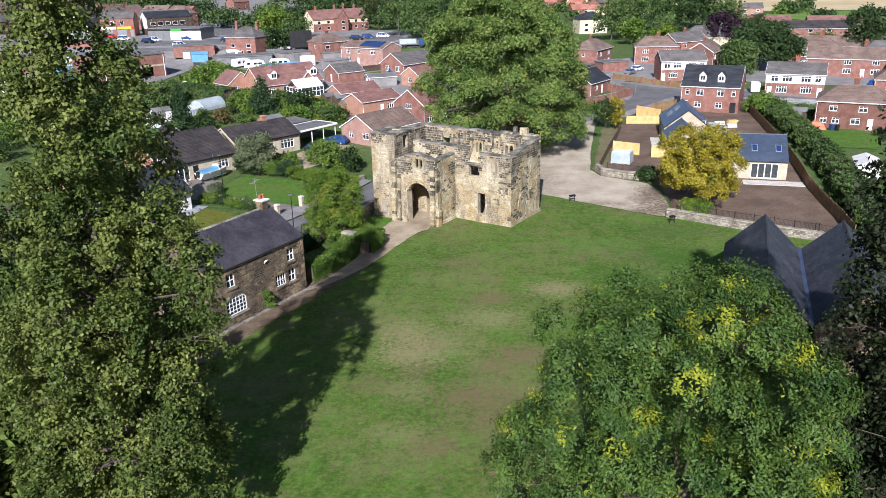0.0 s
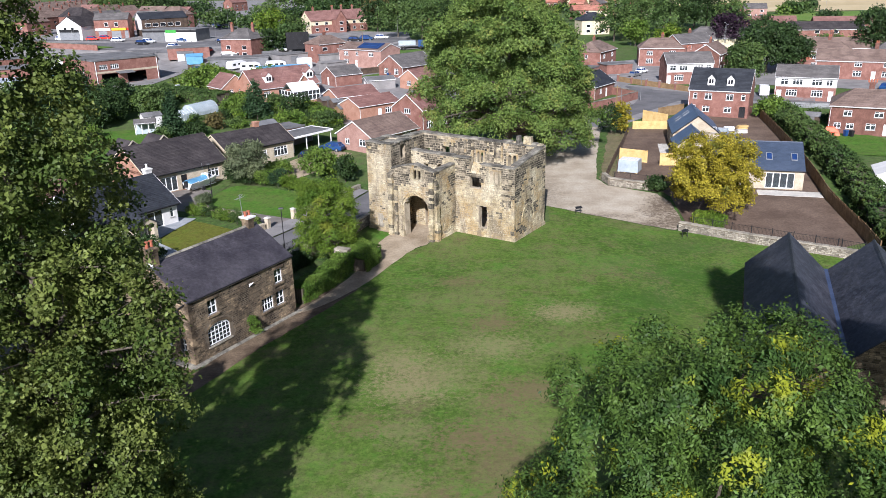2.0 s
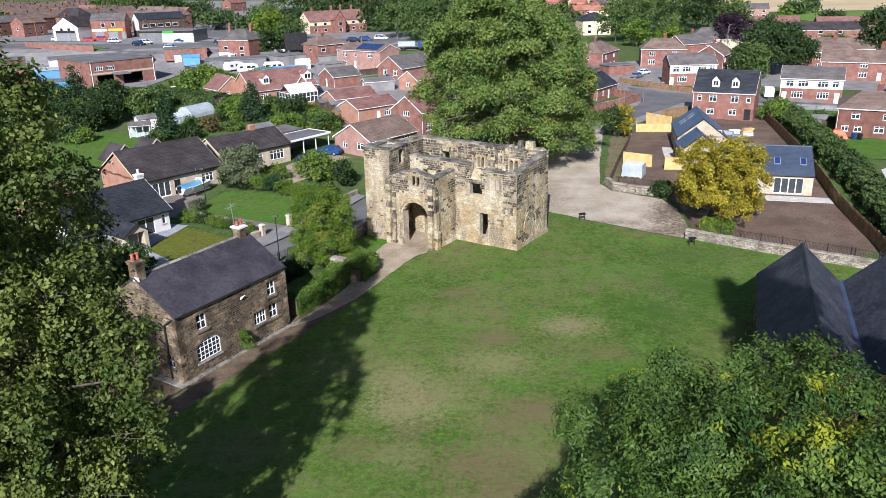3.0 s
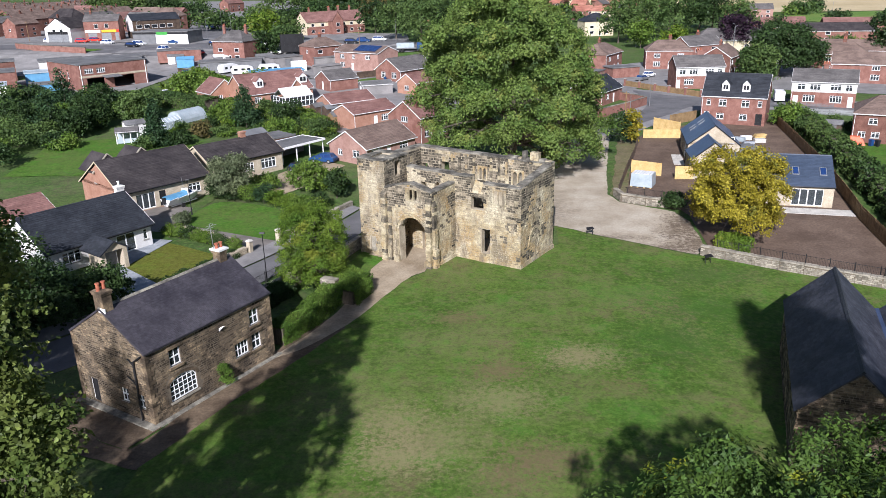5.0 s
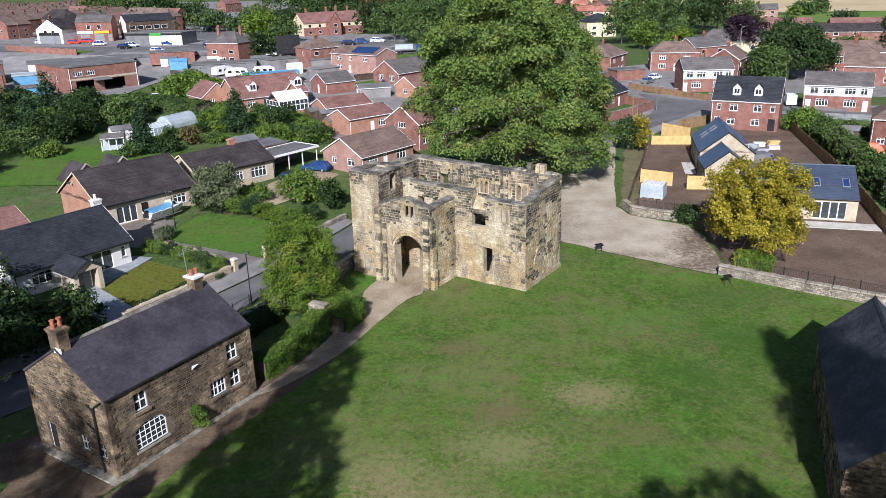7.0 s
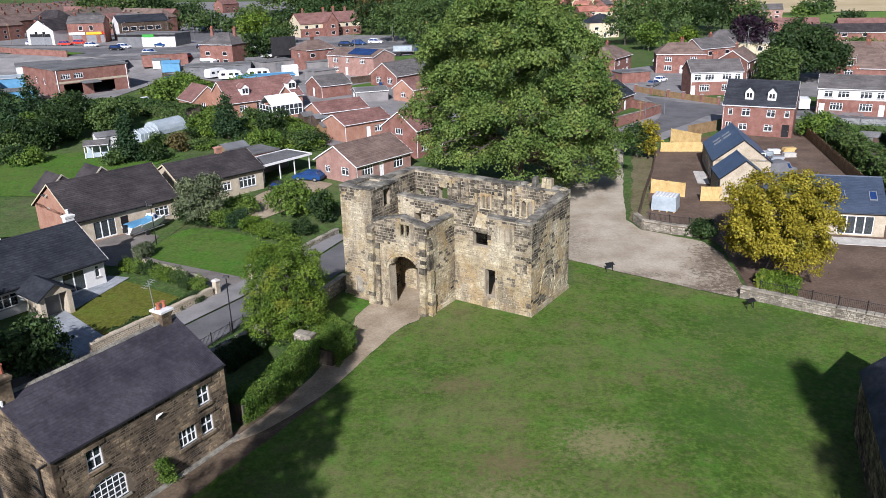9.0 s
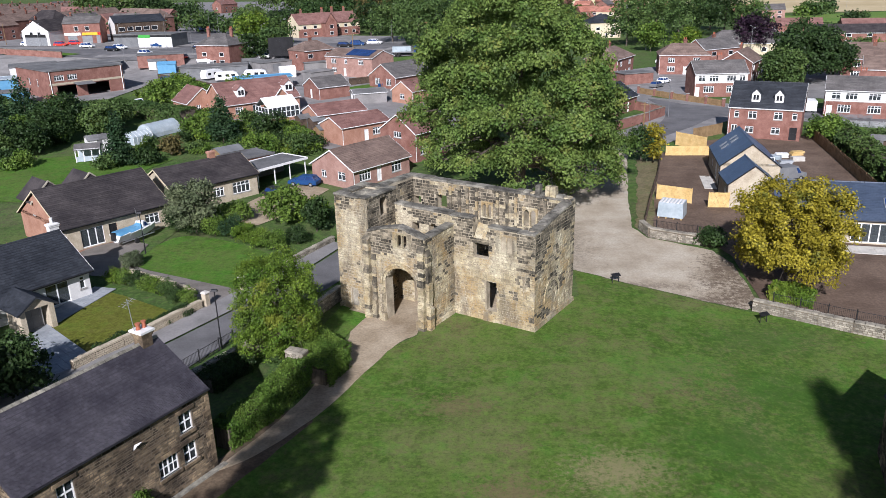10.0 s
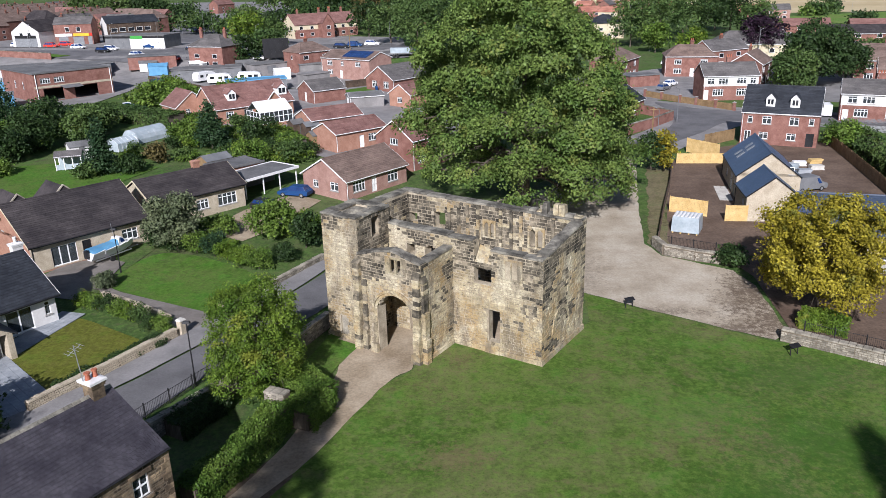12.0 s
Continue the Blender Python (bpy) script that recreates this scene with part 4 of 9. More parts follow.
    door_.matrix_world = pose(5.35, 88.4, 0, 0, 0, -31.2)
    for i in range(15):
        d = Mesh()
        d.box(-12.15 + i * 0.22, 0.5, 0.06, -12.15 + i * 0.22 + 0.21, 0.57 + rnd.uniform(0, 0.015), 4.45)
        d.part("plank", M["old_wood"], door_)
    st = Mesh()
    st.taper(-4.85, -0.22, -0.05, -3.5, 0.0, 0.75, 0.08)
    st.part("door_sill", M["ashlar_block"], g, "worn stone block under the doorway")
    for q in ((-7.7, -0.16, -0.2, -0.05, 0.05, 0.42, 0.05), (-0.05, -0.16, -0.2, 0.16, 7.6, 0.42, 0.05), (TX - 0.12, -4.05, -0.2, TX + TW, -3.85, 0.35, 0.04), (-7.8, -3.7, -0.2, -7.6, 0, 0.35, 0.04)):
        pl = Mesh()
        pl.taper(*q)
        pl.part("plinth", M["ashlar_block"], g)
    return g


ruin()


# ---- roofs, windows, doors shared by the houses ----


def slope(m, el, er, rl, rr, row=0.3, th=0.035, wide=0.0, keep=None):
    """Rows of tiles between an eave and a ridge line; wide > 0 splits each row into single slates."""
    el, er, rl, rr = (Vector(p) for p in (el, er, rl, rr))
    n = (er - el).cross(rl - el).normalized()
    if n.z < 0:
        n = -n
    k = max(2, round(((rl + rr) / 2 - (el + er) / 2).length / row))
    for i in range(k):
        a, b = i / k, min(1.0, (i + 1.12) / k)
        p0, p1 = el.lerp(rl, a), er.lerp(rr, a)
        q0, q1 = el.lerp(rl, b), er.lerp(rr, b)
        cutn = max(1, round((p1 - p0).length / wide)) if wide else max(1, round((p1 - p0).length / 2.2))
        off = 0.5 if i % 2 else 0.0
        for j in range(-1 if off else 0, cutn):
            s, e = max(0, (j + off) / cutn), min(1, (j + 1 + off) / cutn)
            if e - s < 1e-4:
                continue
            g = 0.012 / max(0.3, (p1 - p0).length) if wide else 0
            jj = rnd.uniform(-0.006, 0.012) if wide else 0
            A, B, C, D = p0.lerp(p1, s + g), p0.lerp(p1, e - g), q0.lerp(q1, e - g), q0.lerp(q1, s + g)
            if keep is not None:
                keep.append((A, B, C, D, n, th + jj))
                continue
            t = n * (th + jj)
            u = n * 0.006
            x = len(m.v)
            m.v += [tuple(A), tuple(B), tuple(A + t), tuple(B + t), tuple(C + u), tuple(D + u)]
            m.f += [(x, x + 1, x + 3, x + 2), (x + 2, x + 3, x + 4, x + 5)]
            m.mi += [m.cur] * 2


WINDOWS = {}


FAR = {}


def far_window(parent, at, w, h, colour="white"):
    """A window of a far house: a frame and its dark pane."""
    key = (round(w, 2), round(h, 2), colour)
    if key not in FAR:
        f, p = Mesh(), Mesh()
        f.box(-w / 2, -0.05, 0, w / 2, 0.06, h)
        p.box(-w / 2 + 0.11, -0.065, 0.11, w / 2 - 0.11, -0.051, h - 0.11)
        FAR[key] = f.data("window", M[colour]), p.data("pane", M["pane"])
    ob = part("window", FAR[key][0], parent)
    ob.matrix_basis = at
    part("pane", FAR[key][1], ob)
    return ob


def window(parent, at, w, h, style="casement", colour="white"):
    """A framed window; at maps its middle of sill (x right, z up, -y outwards)."""
    key = (round(w, 2), round(h, 2), style, colour)
    if key not in WINDOWS:
        f = Mesh()
        b = 0.075
        bars = [(-w / 2, 0, -w / 2 + b, h), (w / 2 - b, 0, w / 2, h), (-w / 2, 0, w / 2, b), (-w / 2, h - b, w / 2, h)]
        n = max(1, round(w / 0.6)) if style != "sash" else 1
        bars += [(-w / 2 + w * i / n - 0.045, 0, -w / 2 + w * i / n + 0.045, h) for i in range(1, n)]
        if style == "sash":
            bars += [(-w / 2, h * 0.5 - 0.045, w / 2, h * 0.5 + 0.045), (-0.028, 0, 0.028, h)]
        elif style == "grid":
            bars += [(-w / 2 + w * i / 4 - 0.022, 0, -w / 2 + w * i / 4 + 0.022, h) for i in range(1, 4)] + [(-w / 2, h * 0.5 - 0.022, w / 2, h * 0.5 + 0.022)]
        elif h > 0.9:
            bars += [(-w / 2, h * 0.7 - 0.035, w / 2, h * 0.7 + 0.035)]
        f.plate(bars, -0.03, 0.07)
        p = Mesh()
        p.box(-w / 2 + b, 0.012, b, w / 2 - b, 0.028, h - b)
        s = Mesh()
        s.taper(-w / 2 - 0.1, -0.14, -0.11, w / 2 + 0.1, 0.08, 0.0, 0.008)
        WINDOWS[key] = (f.data("window", M[colour]), p.data("pane", M["glass"]), s.data("sill", M["kerb"]))
    f, p, s = WINDOWS[key]
    ob = new("window", f)
    ob.parent, ob.matrix_basis = parent, at
    for name, d in (("pane", p), ("sill", s)):
        c = new(name, d)
        c.parent = ob
    return ob


def door(parent, at, w, h, colour="white", label=""):
    d = Mesh()
    d.plate([(-w / 2, 0, -w / 2 + 0.12 * w, h), (w / 2 - 0.12 * w, 0, w / 2, h), (-0.05 * w, 0, 0.05 * w, h)] + [(-w / 2, h * q0, w / 2, h * q1) for q0, q1 in ((0, 0.1), (0.45, 0.54), (0.93, 1))], -0.02, 0.06)
    ob = d.part("door", M[colour], parent, label)
    ob.matrix_basis = at
    f = Mesh()
    f.box(-w * 0.45, 0.005, h * 0.05, w * 0.45, 0.04, h * 0.96)
    f.part("door_panel", M[colour], ob)
    f = Mesh()
    f.plate([(-w / 2 - 0.08, 0, -w / 2, h + 0.08), (w / 2, 0, w / 2 + 0.08, h + 0.08), (-w / 2, h, w / 2, h + 0.08)], -0.03, 0.08)
    f.part("door_frame", M["white"], ob)
    k = Mesh()
    k.tube((w * 0.36, -0.08, h * 0.48), (w * 0.36, 0.02, h * 0.48), 0.035, k=6)
    k.part("handle", M["steel"], ob)
    return ob


def patio(parent, at, w, h, n=3, colour="white"):
    """Glazed doors."""
    f = Mesh()
    f.plate([(-w / 2, h - 0.09, w / 2, h), (-w / 2, 0, w / 2, 0.1)] + [(max(-w / 2, -w / 2 + w * i / n - 0.06), 0, min(w / 2, -w / 2 + w * i / n + 0.06), h) for i in range(n + 1)], -0.03, 0.07)
    ob = f.part("glazed_door", M[colour], parent)
    ob.matrix_basis = at
    p = Mesh()
    p.box(-w / 2 + 0.05, 0.01, 0.05, w / 2 - 0.05, 0.03, h - 0.05)
    p.part("pane", M["glass"], ob)
    return ob


def stack(parent, x, y, z0, z1, brick, w=0.9, d=0.6, pots=2, pot="terracotta"):
    s = Mesh()
    w, d = w / 2, d / 2
    s.rings([(z0, w, d), (z1 - 0.34, w, d), (z1 - 0.34, w + 0.06, d + 0.06), (z1 - 0.2, w + 0.06, d + 0.06), (z1 - 0.2, w + 0.1, d + 0.1), (z1 - 0.08, w + 0.1, d + 0.1), (z1 - 0.08, w, d), (z1, w - 0.12, d - 0.12)], x, y)
    ob = s.part("chimney", M[brick], parent)
    for i in range(pots):
        p = Mesh()
        px = x + (i - (pots - 1) / 2) * 0.42
        p.tube((px, y, z1 - 0.05), (px, y, z1 + 0.42), 0.15, 0.12, 10)
        p.tube((px, y, z1 + 0.42), (px, y, z1 + 0.5), 0.16, 0.16, 10)
        p.part("chimney_pot", M[pot], ob)
    return ob


def panel(m, side, L, W, z0, z1, t, holes):
    """One wall of a house with openings (u, sill, width, height)."""
    half = L / 2 if side in "fb" else W / 2 - t
    us = sorted({-half, half, *(max(-half, min(half, u + s * w / 2)) for u, z, w, h in holes for s in (-1, 1))})
    zs = sorted({z0, z1, *(q for u, z, w, h in holes for q in (max(z0, z), min(z1, z + h)))})
    for a, b in zip(us, us[1:]):
        run = None
        for c, d in list(zip(zs, zs[1:])) + [(None, None)]:
            solid = c is not None and not any(u - w / 2 < (a + b) / 2 < u + w / 2 and z < (c + d) / 2 < z + h for u, z, w, h in holes)
            if solid:
                run = (run[0] if run else c, d)
            elif run:
                if side == "f":
                    m.box(a, -W / 2, run[0], b, -W / 2 + t, run[1])
                elif side == "b":
                    m.box(a, W / 2 - t, run[0], b, W / 2, run[1])
                elif side == "l":
                    m.box(-L / 2, a, run[0], -L / 2 + t, b, run[1])
                else:
                    m.box(L / 2 - t, a, run[0], L / 2, b, run[1])
                run = None


def facing(side, u, z, L, W, back=0.08):
    if side == "f":
        return pose(u, -W / 2 + back, z)
    if side == "b":
        return pose(u, W / 2 - back, z, 0, 0, 180)
    if side == "l":
        return pose(-L / 2 + back, u, z, 0, 0, -90)
    return pose(L / 2 - back, u, z, 0, 0, 90)


def house(label, x, y, rot, L, W, eave, ridge, roof, wall, hip=0.0, openings=(), chimneys=(), over=0.3, row=0.32, wide=0.0, name="house", group="", verge="white", gutter="white", band=None, z=None, colour="white", category="house", base=None):
    """A house whose ridge runs along its own x. openings: (side, kind, u, sill, width, height). L and W are those of the roof."""
    h = thing(name, x, y, rot, label, category, group, z)
    l, w = L - 2 * over * 0.6, W - 2 * over
    by = {s: [] for s in "fblr"}
    for s, kind, u, z0, ww, hh in openings:
        by[s].append((u, z0, ww, hh))
    top = eave + 0.05
    m = Mesh()
    for s in "fblr":
        panel(m, s, l, w, -0.6, top, 0.25, by[s])
    if not hip:
        gz = top + (ridge - eave - 0.1) * (w / W)
        for sx in (-1, 1):
            m.prism([(sx * l / 2, -w / 2, top), (sx * l / 2, w / 2, top), (sx * l / 2, 0, gz)], (-sx * 0.25, 0, 0))
    weld(m.part("wall", M[wall], h))
    if band:
        bm_ = Mesh()
        panel(bm_, "f", l + 0.02, w + 0.06, band[0], band[1], 0.05, [o for o in by["f"] if o[1] > band[0] - 0.5])
        weld(bm_.part("wall_band", M[band[2]], h))
    # roof
    r, deck = Mesh(), Mesh()
    a, b = L / 2, W / 2
    rx = a - hip
    sl = [((-a, -b, eave), (a, -b, eave), (-rx, 0, ridge), (rx, 0, ridge)), ((a, b, eave), (-a, b, eave), (rx, 0, ridge), (-rx, 0, ridge))]
    if hip:
        sl += [((a, -b, eave), (a, b, eave), (rx, 0, ridge), (rx, 0, ridge)), ((-a, b, eave), (-a, -b, eave), (-rx, 0, ridge), (-rx, 0, ridge))]
    for q in sl:
        slope(r, *q, row=row, wide=wide)
        # boards beneath the tiles
        p = [Vector(v) for v in (q[0], q[1], q[3], q[2])]
        if (p[2] - p[3]).length < 0.01:
            p = p[:3]
        deck.prism(p, (0, 0, -0.09))
    if rx > 0.05:
        k = max(1, int(2 * rx / 0.45))
        for i in range(k):
            r.tube((-rx + 2 * rx * i / k, 0, ridge), (-rx + 2 * rx * (i + 0.94) / k, 0, ridge), 0.11, k=6)
    if hip:
        for sx in (-1, 1):
            for sy in (-1, 1):
                r.tube((sx * a, sy * b, eave + 0.03), (sx * rx, 0, ridge + 0.02), 0.09, k=5)
    base_ = weld(deck.part("roof", M[roof], h))
    r.part("tiles", M[roof], base_, kind="stuff")
    # gutters, fascias, verges
    f = Mesh()
    for sy in (-1, 1):
        if math.hypot(x, y - 20) < 320:
            q = Mesh()
            q.box(-a, sy * (b - 0.02) - 0.02, eave - 0.17, a, sy * (b - 0.02) + 0.02, eave - 0.02)
            q.part("fascia", M[gutter], h)
        f.tube((-a, sy * (b + 0.05), eave - 0.05), (a, sy * (b + 0.05), eave - 0.05), 0.055, k=6)
        if math.hypot(x, y - 20) < 320:
            f.part("gutter", M[gutter], h)
        f = Mesh()
    f.tube((-l / 2 + 0.15, -w / 2 - 0.06, 0), (-l / 2 + 0.15, -w / 2 - 0.06, eave - 0.1), 0.04, k=5)
    if math.hypot(x, y - 20) < 235:
        f.part("downpipe", M[gutter], h)
    if not hip and verge and math.hypot(x, y - 20) < 320:
        for sx in (-1, 1):
            v = Mesh()
            for sy in (-1, 1):
                p = [Vector((sx * a, sy * b, eave - 0.14)), Vector((sx * a, sy * b, eave + 0.03)), Vector((sx * a, 0, ridge + 0.03)), Vector((sx * a, 0, ridge - 0.14))]
                v.prism(p, (sx * 0.03, 0, 0))
            weld(v.part("bargeboard", M[verge], h))
    away = math.hypot(x, y - 20) > 235
    for s, kind, u, z0, ww, hh in openings:
        at = facing(s, u, z0, l, w)
        if away and kind in "wspd":
            far_window(h, at, ww, hh, colour)
        elif kind == "w":
            window(h, at, ww, hh, colour=colour)
        elif kind == "s":
            window(h, at, ww, hh, "sash", colour)
        elif kind == "p":
            patio(h, at, ww, hh, max(2, round(ww / 0.9)), colour)
        elif kind == "k":
            door(h, at, ww, hh, "black")
        elif kind == "g":
            door(h, at, ww, hh, "grey")
        elif kind == "d":
            door(h, at, ww, hh, colour)
    for cx, cy, cz, br, *more in chimneys:
        zr = eave + (ridge - eave) * (1 - abs(cy) / b)
        stack(h, cx, cy, zr - 0.7, cz, br, pots=more[0] if more else 2)
    return h


# ---- cottage beside the path ----


def cottage():
    L, W, E, R = 11.9, 8.1, 5.45, 7.95
    h = thing("cottage", -21.7, 66.7, 61.0, "two-storey cottage of dark brown coursed stone with a slate roof", "house", z=0)
    l, w = L - 0.2, W - 0.25
    front = [(-l / 2 + 2.35, 3.55, 0.95, 1.3), (l / 2 - 1.75, 3.5, 0.95, 1.3), (l / 2 - 3.3, 1.5, 1.35, 1.2), (l / 2 - 1.75, 1.45, 0.95, 1.3)]
    bigw = (-l / 2 + 2.75, 0.95, 2.35, 1.75)
    end = [(-1.1, 1.05, 0.75, 1.15), (-2.75, 1.0, 0.75, 1.15), (2.35, 0.0, 0.95, 2.0)]
    m = Mesh()
    panel(m, "f", l, w, -0.4, E, 0.45, front + [bigw])
    panel(m, "l", l, w, -0.4, E, 0.45, end)
    panel(m, "b", l, w, -0.4, E, 0.45, [])
    panel(m, "r", l, w, -0.4, E, 0.45, [])
    for sx in (-1, 1):
        m.prism([(sx * l / 2, -w / 2, E), (sx * l / 2, w / 2, E), (sx * l / 2, 0, R - 0.12)], (-sx * 0.45, 0, 0))
    m.part("wall", M["rubble_joint"], h)

    def hole(list_):
        return lambda a, z: any(abs(a - u) < ww / 2 + 0.02 and z0 - 0.12 < z < z0 + hh + 0.05 for u, z0, ww, hh in list_)
    hf, he = hole(front), hole(end)
    arch = lambda a, z: abs(a - bigw[0]) < 1.45 and 0.8 < z < 2.3 + 0.75 * math.sqrt(max(0, 1 - ((a - bigw[0]) / 1.45) ** 2))
    st = courses((-l / 2, -w / 2, 0), X, NY, l, lambda a: E, (0.11, 0.20), (0.18, 0.52), lambda a, z: hf(a - l / 2, z) or arch(a - l / 2, z), proud=(0.004, 0.022), gap=0.044)
    st += courses((-l / 2, w / 2, 0), NY, NX, w, lambda a: E + (R - 0.2 - E) * (1 - abs(a - w / 2) / (w / 2)), (0.11, 0.20), (0.18, 0.52), lambda a, z: he(w / 2 - a, z), proud=(0.004, 0.022), gap=0.044)
    st += courses((l / 2, -w / 2, 0), Y, X, w, lambda a: E + (R - 0.2 - E) * (1 - abs(a - w / 2) / (w / 2)), (0.18, 0.25), (0.3, 0.6), lambda a, z: False, gap=0.022)
    lay(h, "stone", st, M["rubble"], M["rubble_block"], 300)
    # quoins, lintels, sills
    q = Mesh()
    for sx, sy in ((-1, -1), (1, -1), (-1, 1)):
        z = 0.0
        i = 0
        while z < E - 0.2:
            a, b = (0.55, 0.3) if i % 2 else (0.3, 0.55)
            x0, y0 = sx * (l / 2 + 0.05), sy * (w / 2 + 0.05)
            q.box(min(x0, x0 - sx * a), min(y0, y0 - sy * b), z + 0.01, max(x0, x0 - sx * a), max(y0, y0 - sy * b), z + 0.32)
            z += 0.335
            i += 1
    q.part("quoin", M["rubble"], h, kind="stuff")
    for s, lst in (("f", front), ("l", end[:2])):
        for u, z0, ww, hh in lst:
            at = facing(s, u, z0, l, w, 0.12)
            wd = window(h, at, ww, hh, "sash" if ww < 1.2 else "grid")
            li = Mesh()
            li.box(-ww / 2 - 0.18, -0.2, hh, ww / 2 + 0.18, 0.1, hh + 0.24)
            li.part("lintel", M["rubble"], wd)
            li = Mesh()
            li.box(-ww / 2 - 0.12, -0.24, -0.2, ww / 2 + 0.12, 0.1, -0.03)
            li.part("stone_sill", M["rubble"], wd)
    # wide arched window with many small panes
    u, z0, ww, hh = bigw
    at = facing("f", u, z0, l, w, 0.10)
    f = Mesh()
    rise = lambda a: hh - 0.55 + 0.55 * math.sqrt(max(0, 1 - (a / (ww / 2)) ** 2))
    bars = []
    for i in range(7):
        a = -ww / 2 + ww * i / 6
        t = 0.055 if i in (0, 6) else 0.02
        bars.append((max(-ww / 2, a - t), 0, min(ww / 2, a + t), max(0.9, rise(a) - 0.01)))
    for k in range(5):
        zz = 0.03 + k * 0.36
        t = 0.05 if k == 0 else 0.02
        half = ww / 2 * (1.0 if zz < hh - 0.5 else 0.86)
        bars.append((-half, max(0, zz - t), half, zz + t))
    f.plate(bars, -0.02, 0.06)
    for i in range(10):
        a0, a1 = -ww / 2 + ww * i / 10, -ww / 2 + ww * (i + 1) / 10
        f.hexa([(a0, -0.03, rise(a0) - 0.1), (a1, -0.03, rise(a1) - 0.1), (a1, 0.06, rise(a1) - 0.1), (a0, 0.06, rise(a0) - 0.1), (a0, -0.03, rise(a0)), (a1, -0.03, rise(a1)), (a1, 0.06, rise(a1)), (a0, 0.06, rise(a0))])
    wd = f.part("window", M["white"], h, "wide arched white window with many small panes")
    wd.matrix_basis = at
    p = Mesh()
    p.box(-ww / 2 + 0.03, 0.02, 0.03, ww / 2 - 0.03, 0.035, hh - 0.1)
    p.part("pane", M["glass"], wd)
    fill = Mesh()
    for i in range(10):
        a0, a1 = -ww / 2 + ww * i / 10, -ww / 2 + ww * (i + 1) / 10
        k = max(rise(a0), rise(a1))
        if hh + 0.02 - k > 0.02:
            fill.box(a0, -0.08, k, a1, 0.3, hh + 0.02)
    for i in range(13):
        w0, w1 = math.pi * i / 13 + 0.01, math.pi * (i + 1) / 13 - 0.01
        fill.prism([(math.cos(t) * (1.2 + q), -0.12, hh - 0.55 + math.sin(t) * (0.57 + q)) for t, q in ((w0, 0), (w1, 0), (w1, 0.26), (w0, 0.26))], (0, 0.14, 0))
    fill.part("arch", M["rubble"], wd)
    s = Mesh()
    s.taper(-ww / 2 - 0.12, -0.2, -0.14, ww / 2 + 0.12, 0.1, 0.0, 0.01)
    s.part("sill", M["grey_stone"], wd)
    door(h, facing("l", 2.35, 0, l, w, 0.2), 0.9, 1.98, "black", "dark plank door")
    # slate roof, nearest slates single
    sl = []
    a, b = L / 2, W / 2
    slope(None, (-a, -b, E), (a, -b, E), (-a, 0, R), (a, 0, R), 0.21, 0.02, 0.27, sl)
    slope(None, (a, b, E), (-a, b, E), (a, 0, R), (-a, 0, R), 0.21, 0.02, 0.27, sl)
    rest = Mesh()
    for i, (A, B, C, D, n, t) in enumerate(sl):
        if i < 300:
            s = Mesh()
            q = Mesh()
            q.hexa([A, B, C, D, A + n * t, B + n * t, C + n * 0.008, D + n * 0.008])
            me = bpy.data.meshes.new("slate")
            me.from_pydata(q.v, [], q.f)
            me.materials.append(M["slate_piece"])
            part("slate", me, h)
        else:
            x = len(rest.v)
            rest.v += [tuple(A), tuple(B), tuple(A + n * t), tuple(B + n * t), tuple(C + n * 0.008), tuple(D + n * 0.008)]
            rest.f += [(x, x + 1, x + 3, x + 2), (x + 2, x + 3, x + 4, x + 5)]
            rest.mi += [0, 0]
    rest.part("slates", M["slate"], h, kind="stuff")
    r = Mesh()
    r.prism([(-a, -b, E - 0.01), (-a, 0, R - 0.01), (-a, b, E - 0.01), (-a, b - 0.1, E - 0.13), (-a, 0, R - 0.14), (-a, -b + 0.1, E - 0.13)], (L, 0, 0))
    r.part("roof", M["slate"], h)
    k = Mesh()
    n = 26
    for i in range(n):
        k.prism([(-a + L * i / n, -0.16, R - 0.05), (-a + L * i / n, 0, R + 0.09), (-a + L * i / n, 0.16, R - 0.05)], (L / n * 0.96, 0, 0))
    k.part("ridge_tile", M["coping"], h, kind="stuff")
    g = Mesh()
    g.tube((-a, -b - 0.04, E - 0.06), (a, -b - 0.04, E - 0.06), 0.06, k=6)
    g.part("gutter", M["black"], h)
    g = Mesh()
    g.tube((-l / 2 - 0.12, -2.75, 0.1), (-l / 2 - 0.12, -2.75, 4.6), 0.075, k=8)
    drain = g.part("drainpipe", M["black"], h)
    for p, q in (((-2.75, 4.6), (-3.6, 5.2)), ((-2.75, 2.9), (-1.9, 3.3)), ((-2.75, 4.3), (-2.2, 4.7))):
        g = Mesh()
        g.tube((-l / 2 - 0.12, *p), (-l / 2 - 0.12, *q), 0.055, k=6)
        g.part("branch_pipe", M["black"], drain)
    stack(h, -a + 0.45, 0.0, R - 0.9, 9.2, "rubble", 0.72, 0.95, 2)
    rear = stack(h, a - 0.95, 0.0, R - 0.9, 8.75, "rubble", 0.7, 0.8, 2)
    pale = Mesh()
    pale.rings([(8.66, 0.5, 0.56), (8.79, 0.5, 0.56), (8.84, 0.3, 0.34)], a - 0.95, 0.0)
    pale.part("cap", M["render"], rear, "pale cement cap")
    ant = Mesh()
    ant.tube((a - 1.35, 0.1, 8.6), (a - 1.5, 0.1, 10.9), 0.025, k=5)
    ant.tube((a - 1.9, 0.1, 10.5), (a - 1.1, 0.1, 10.8), 0.018, k=4)
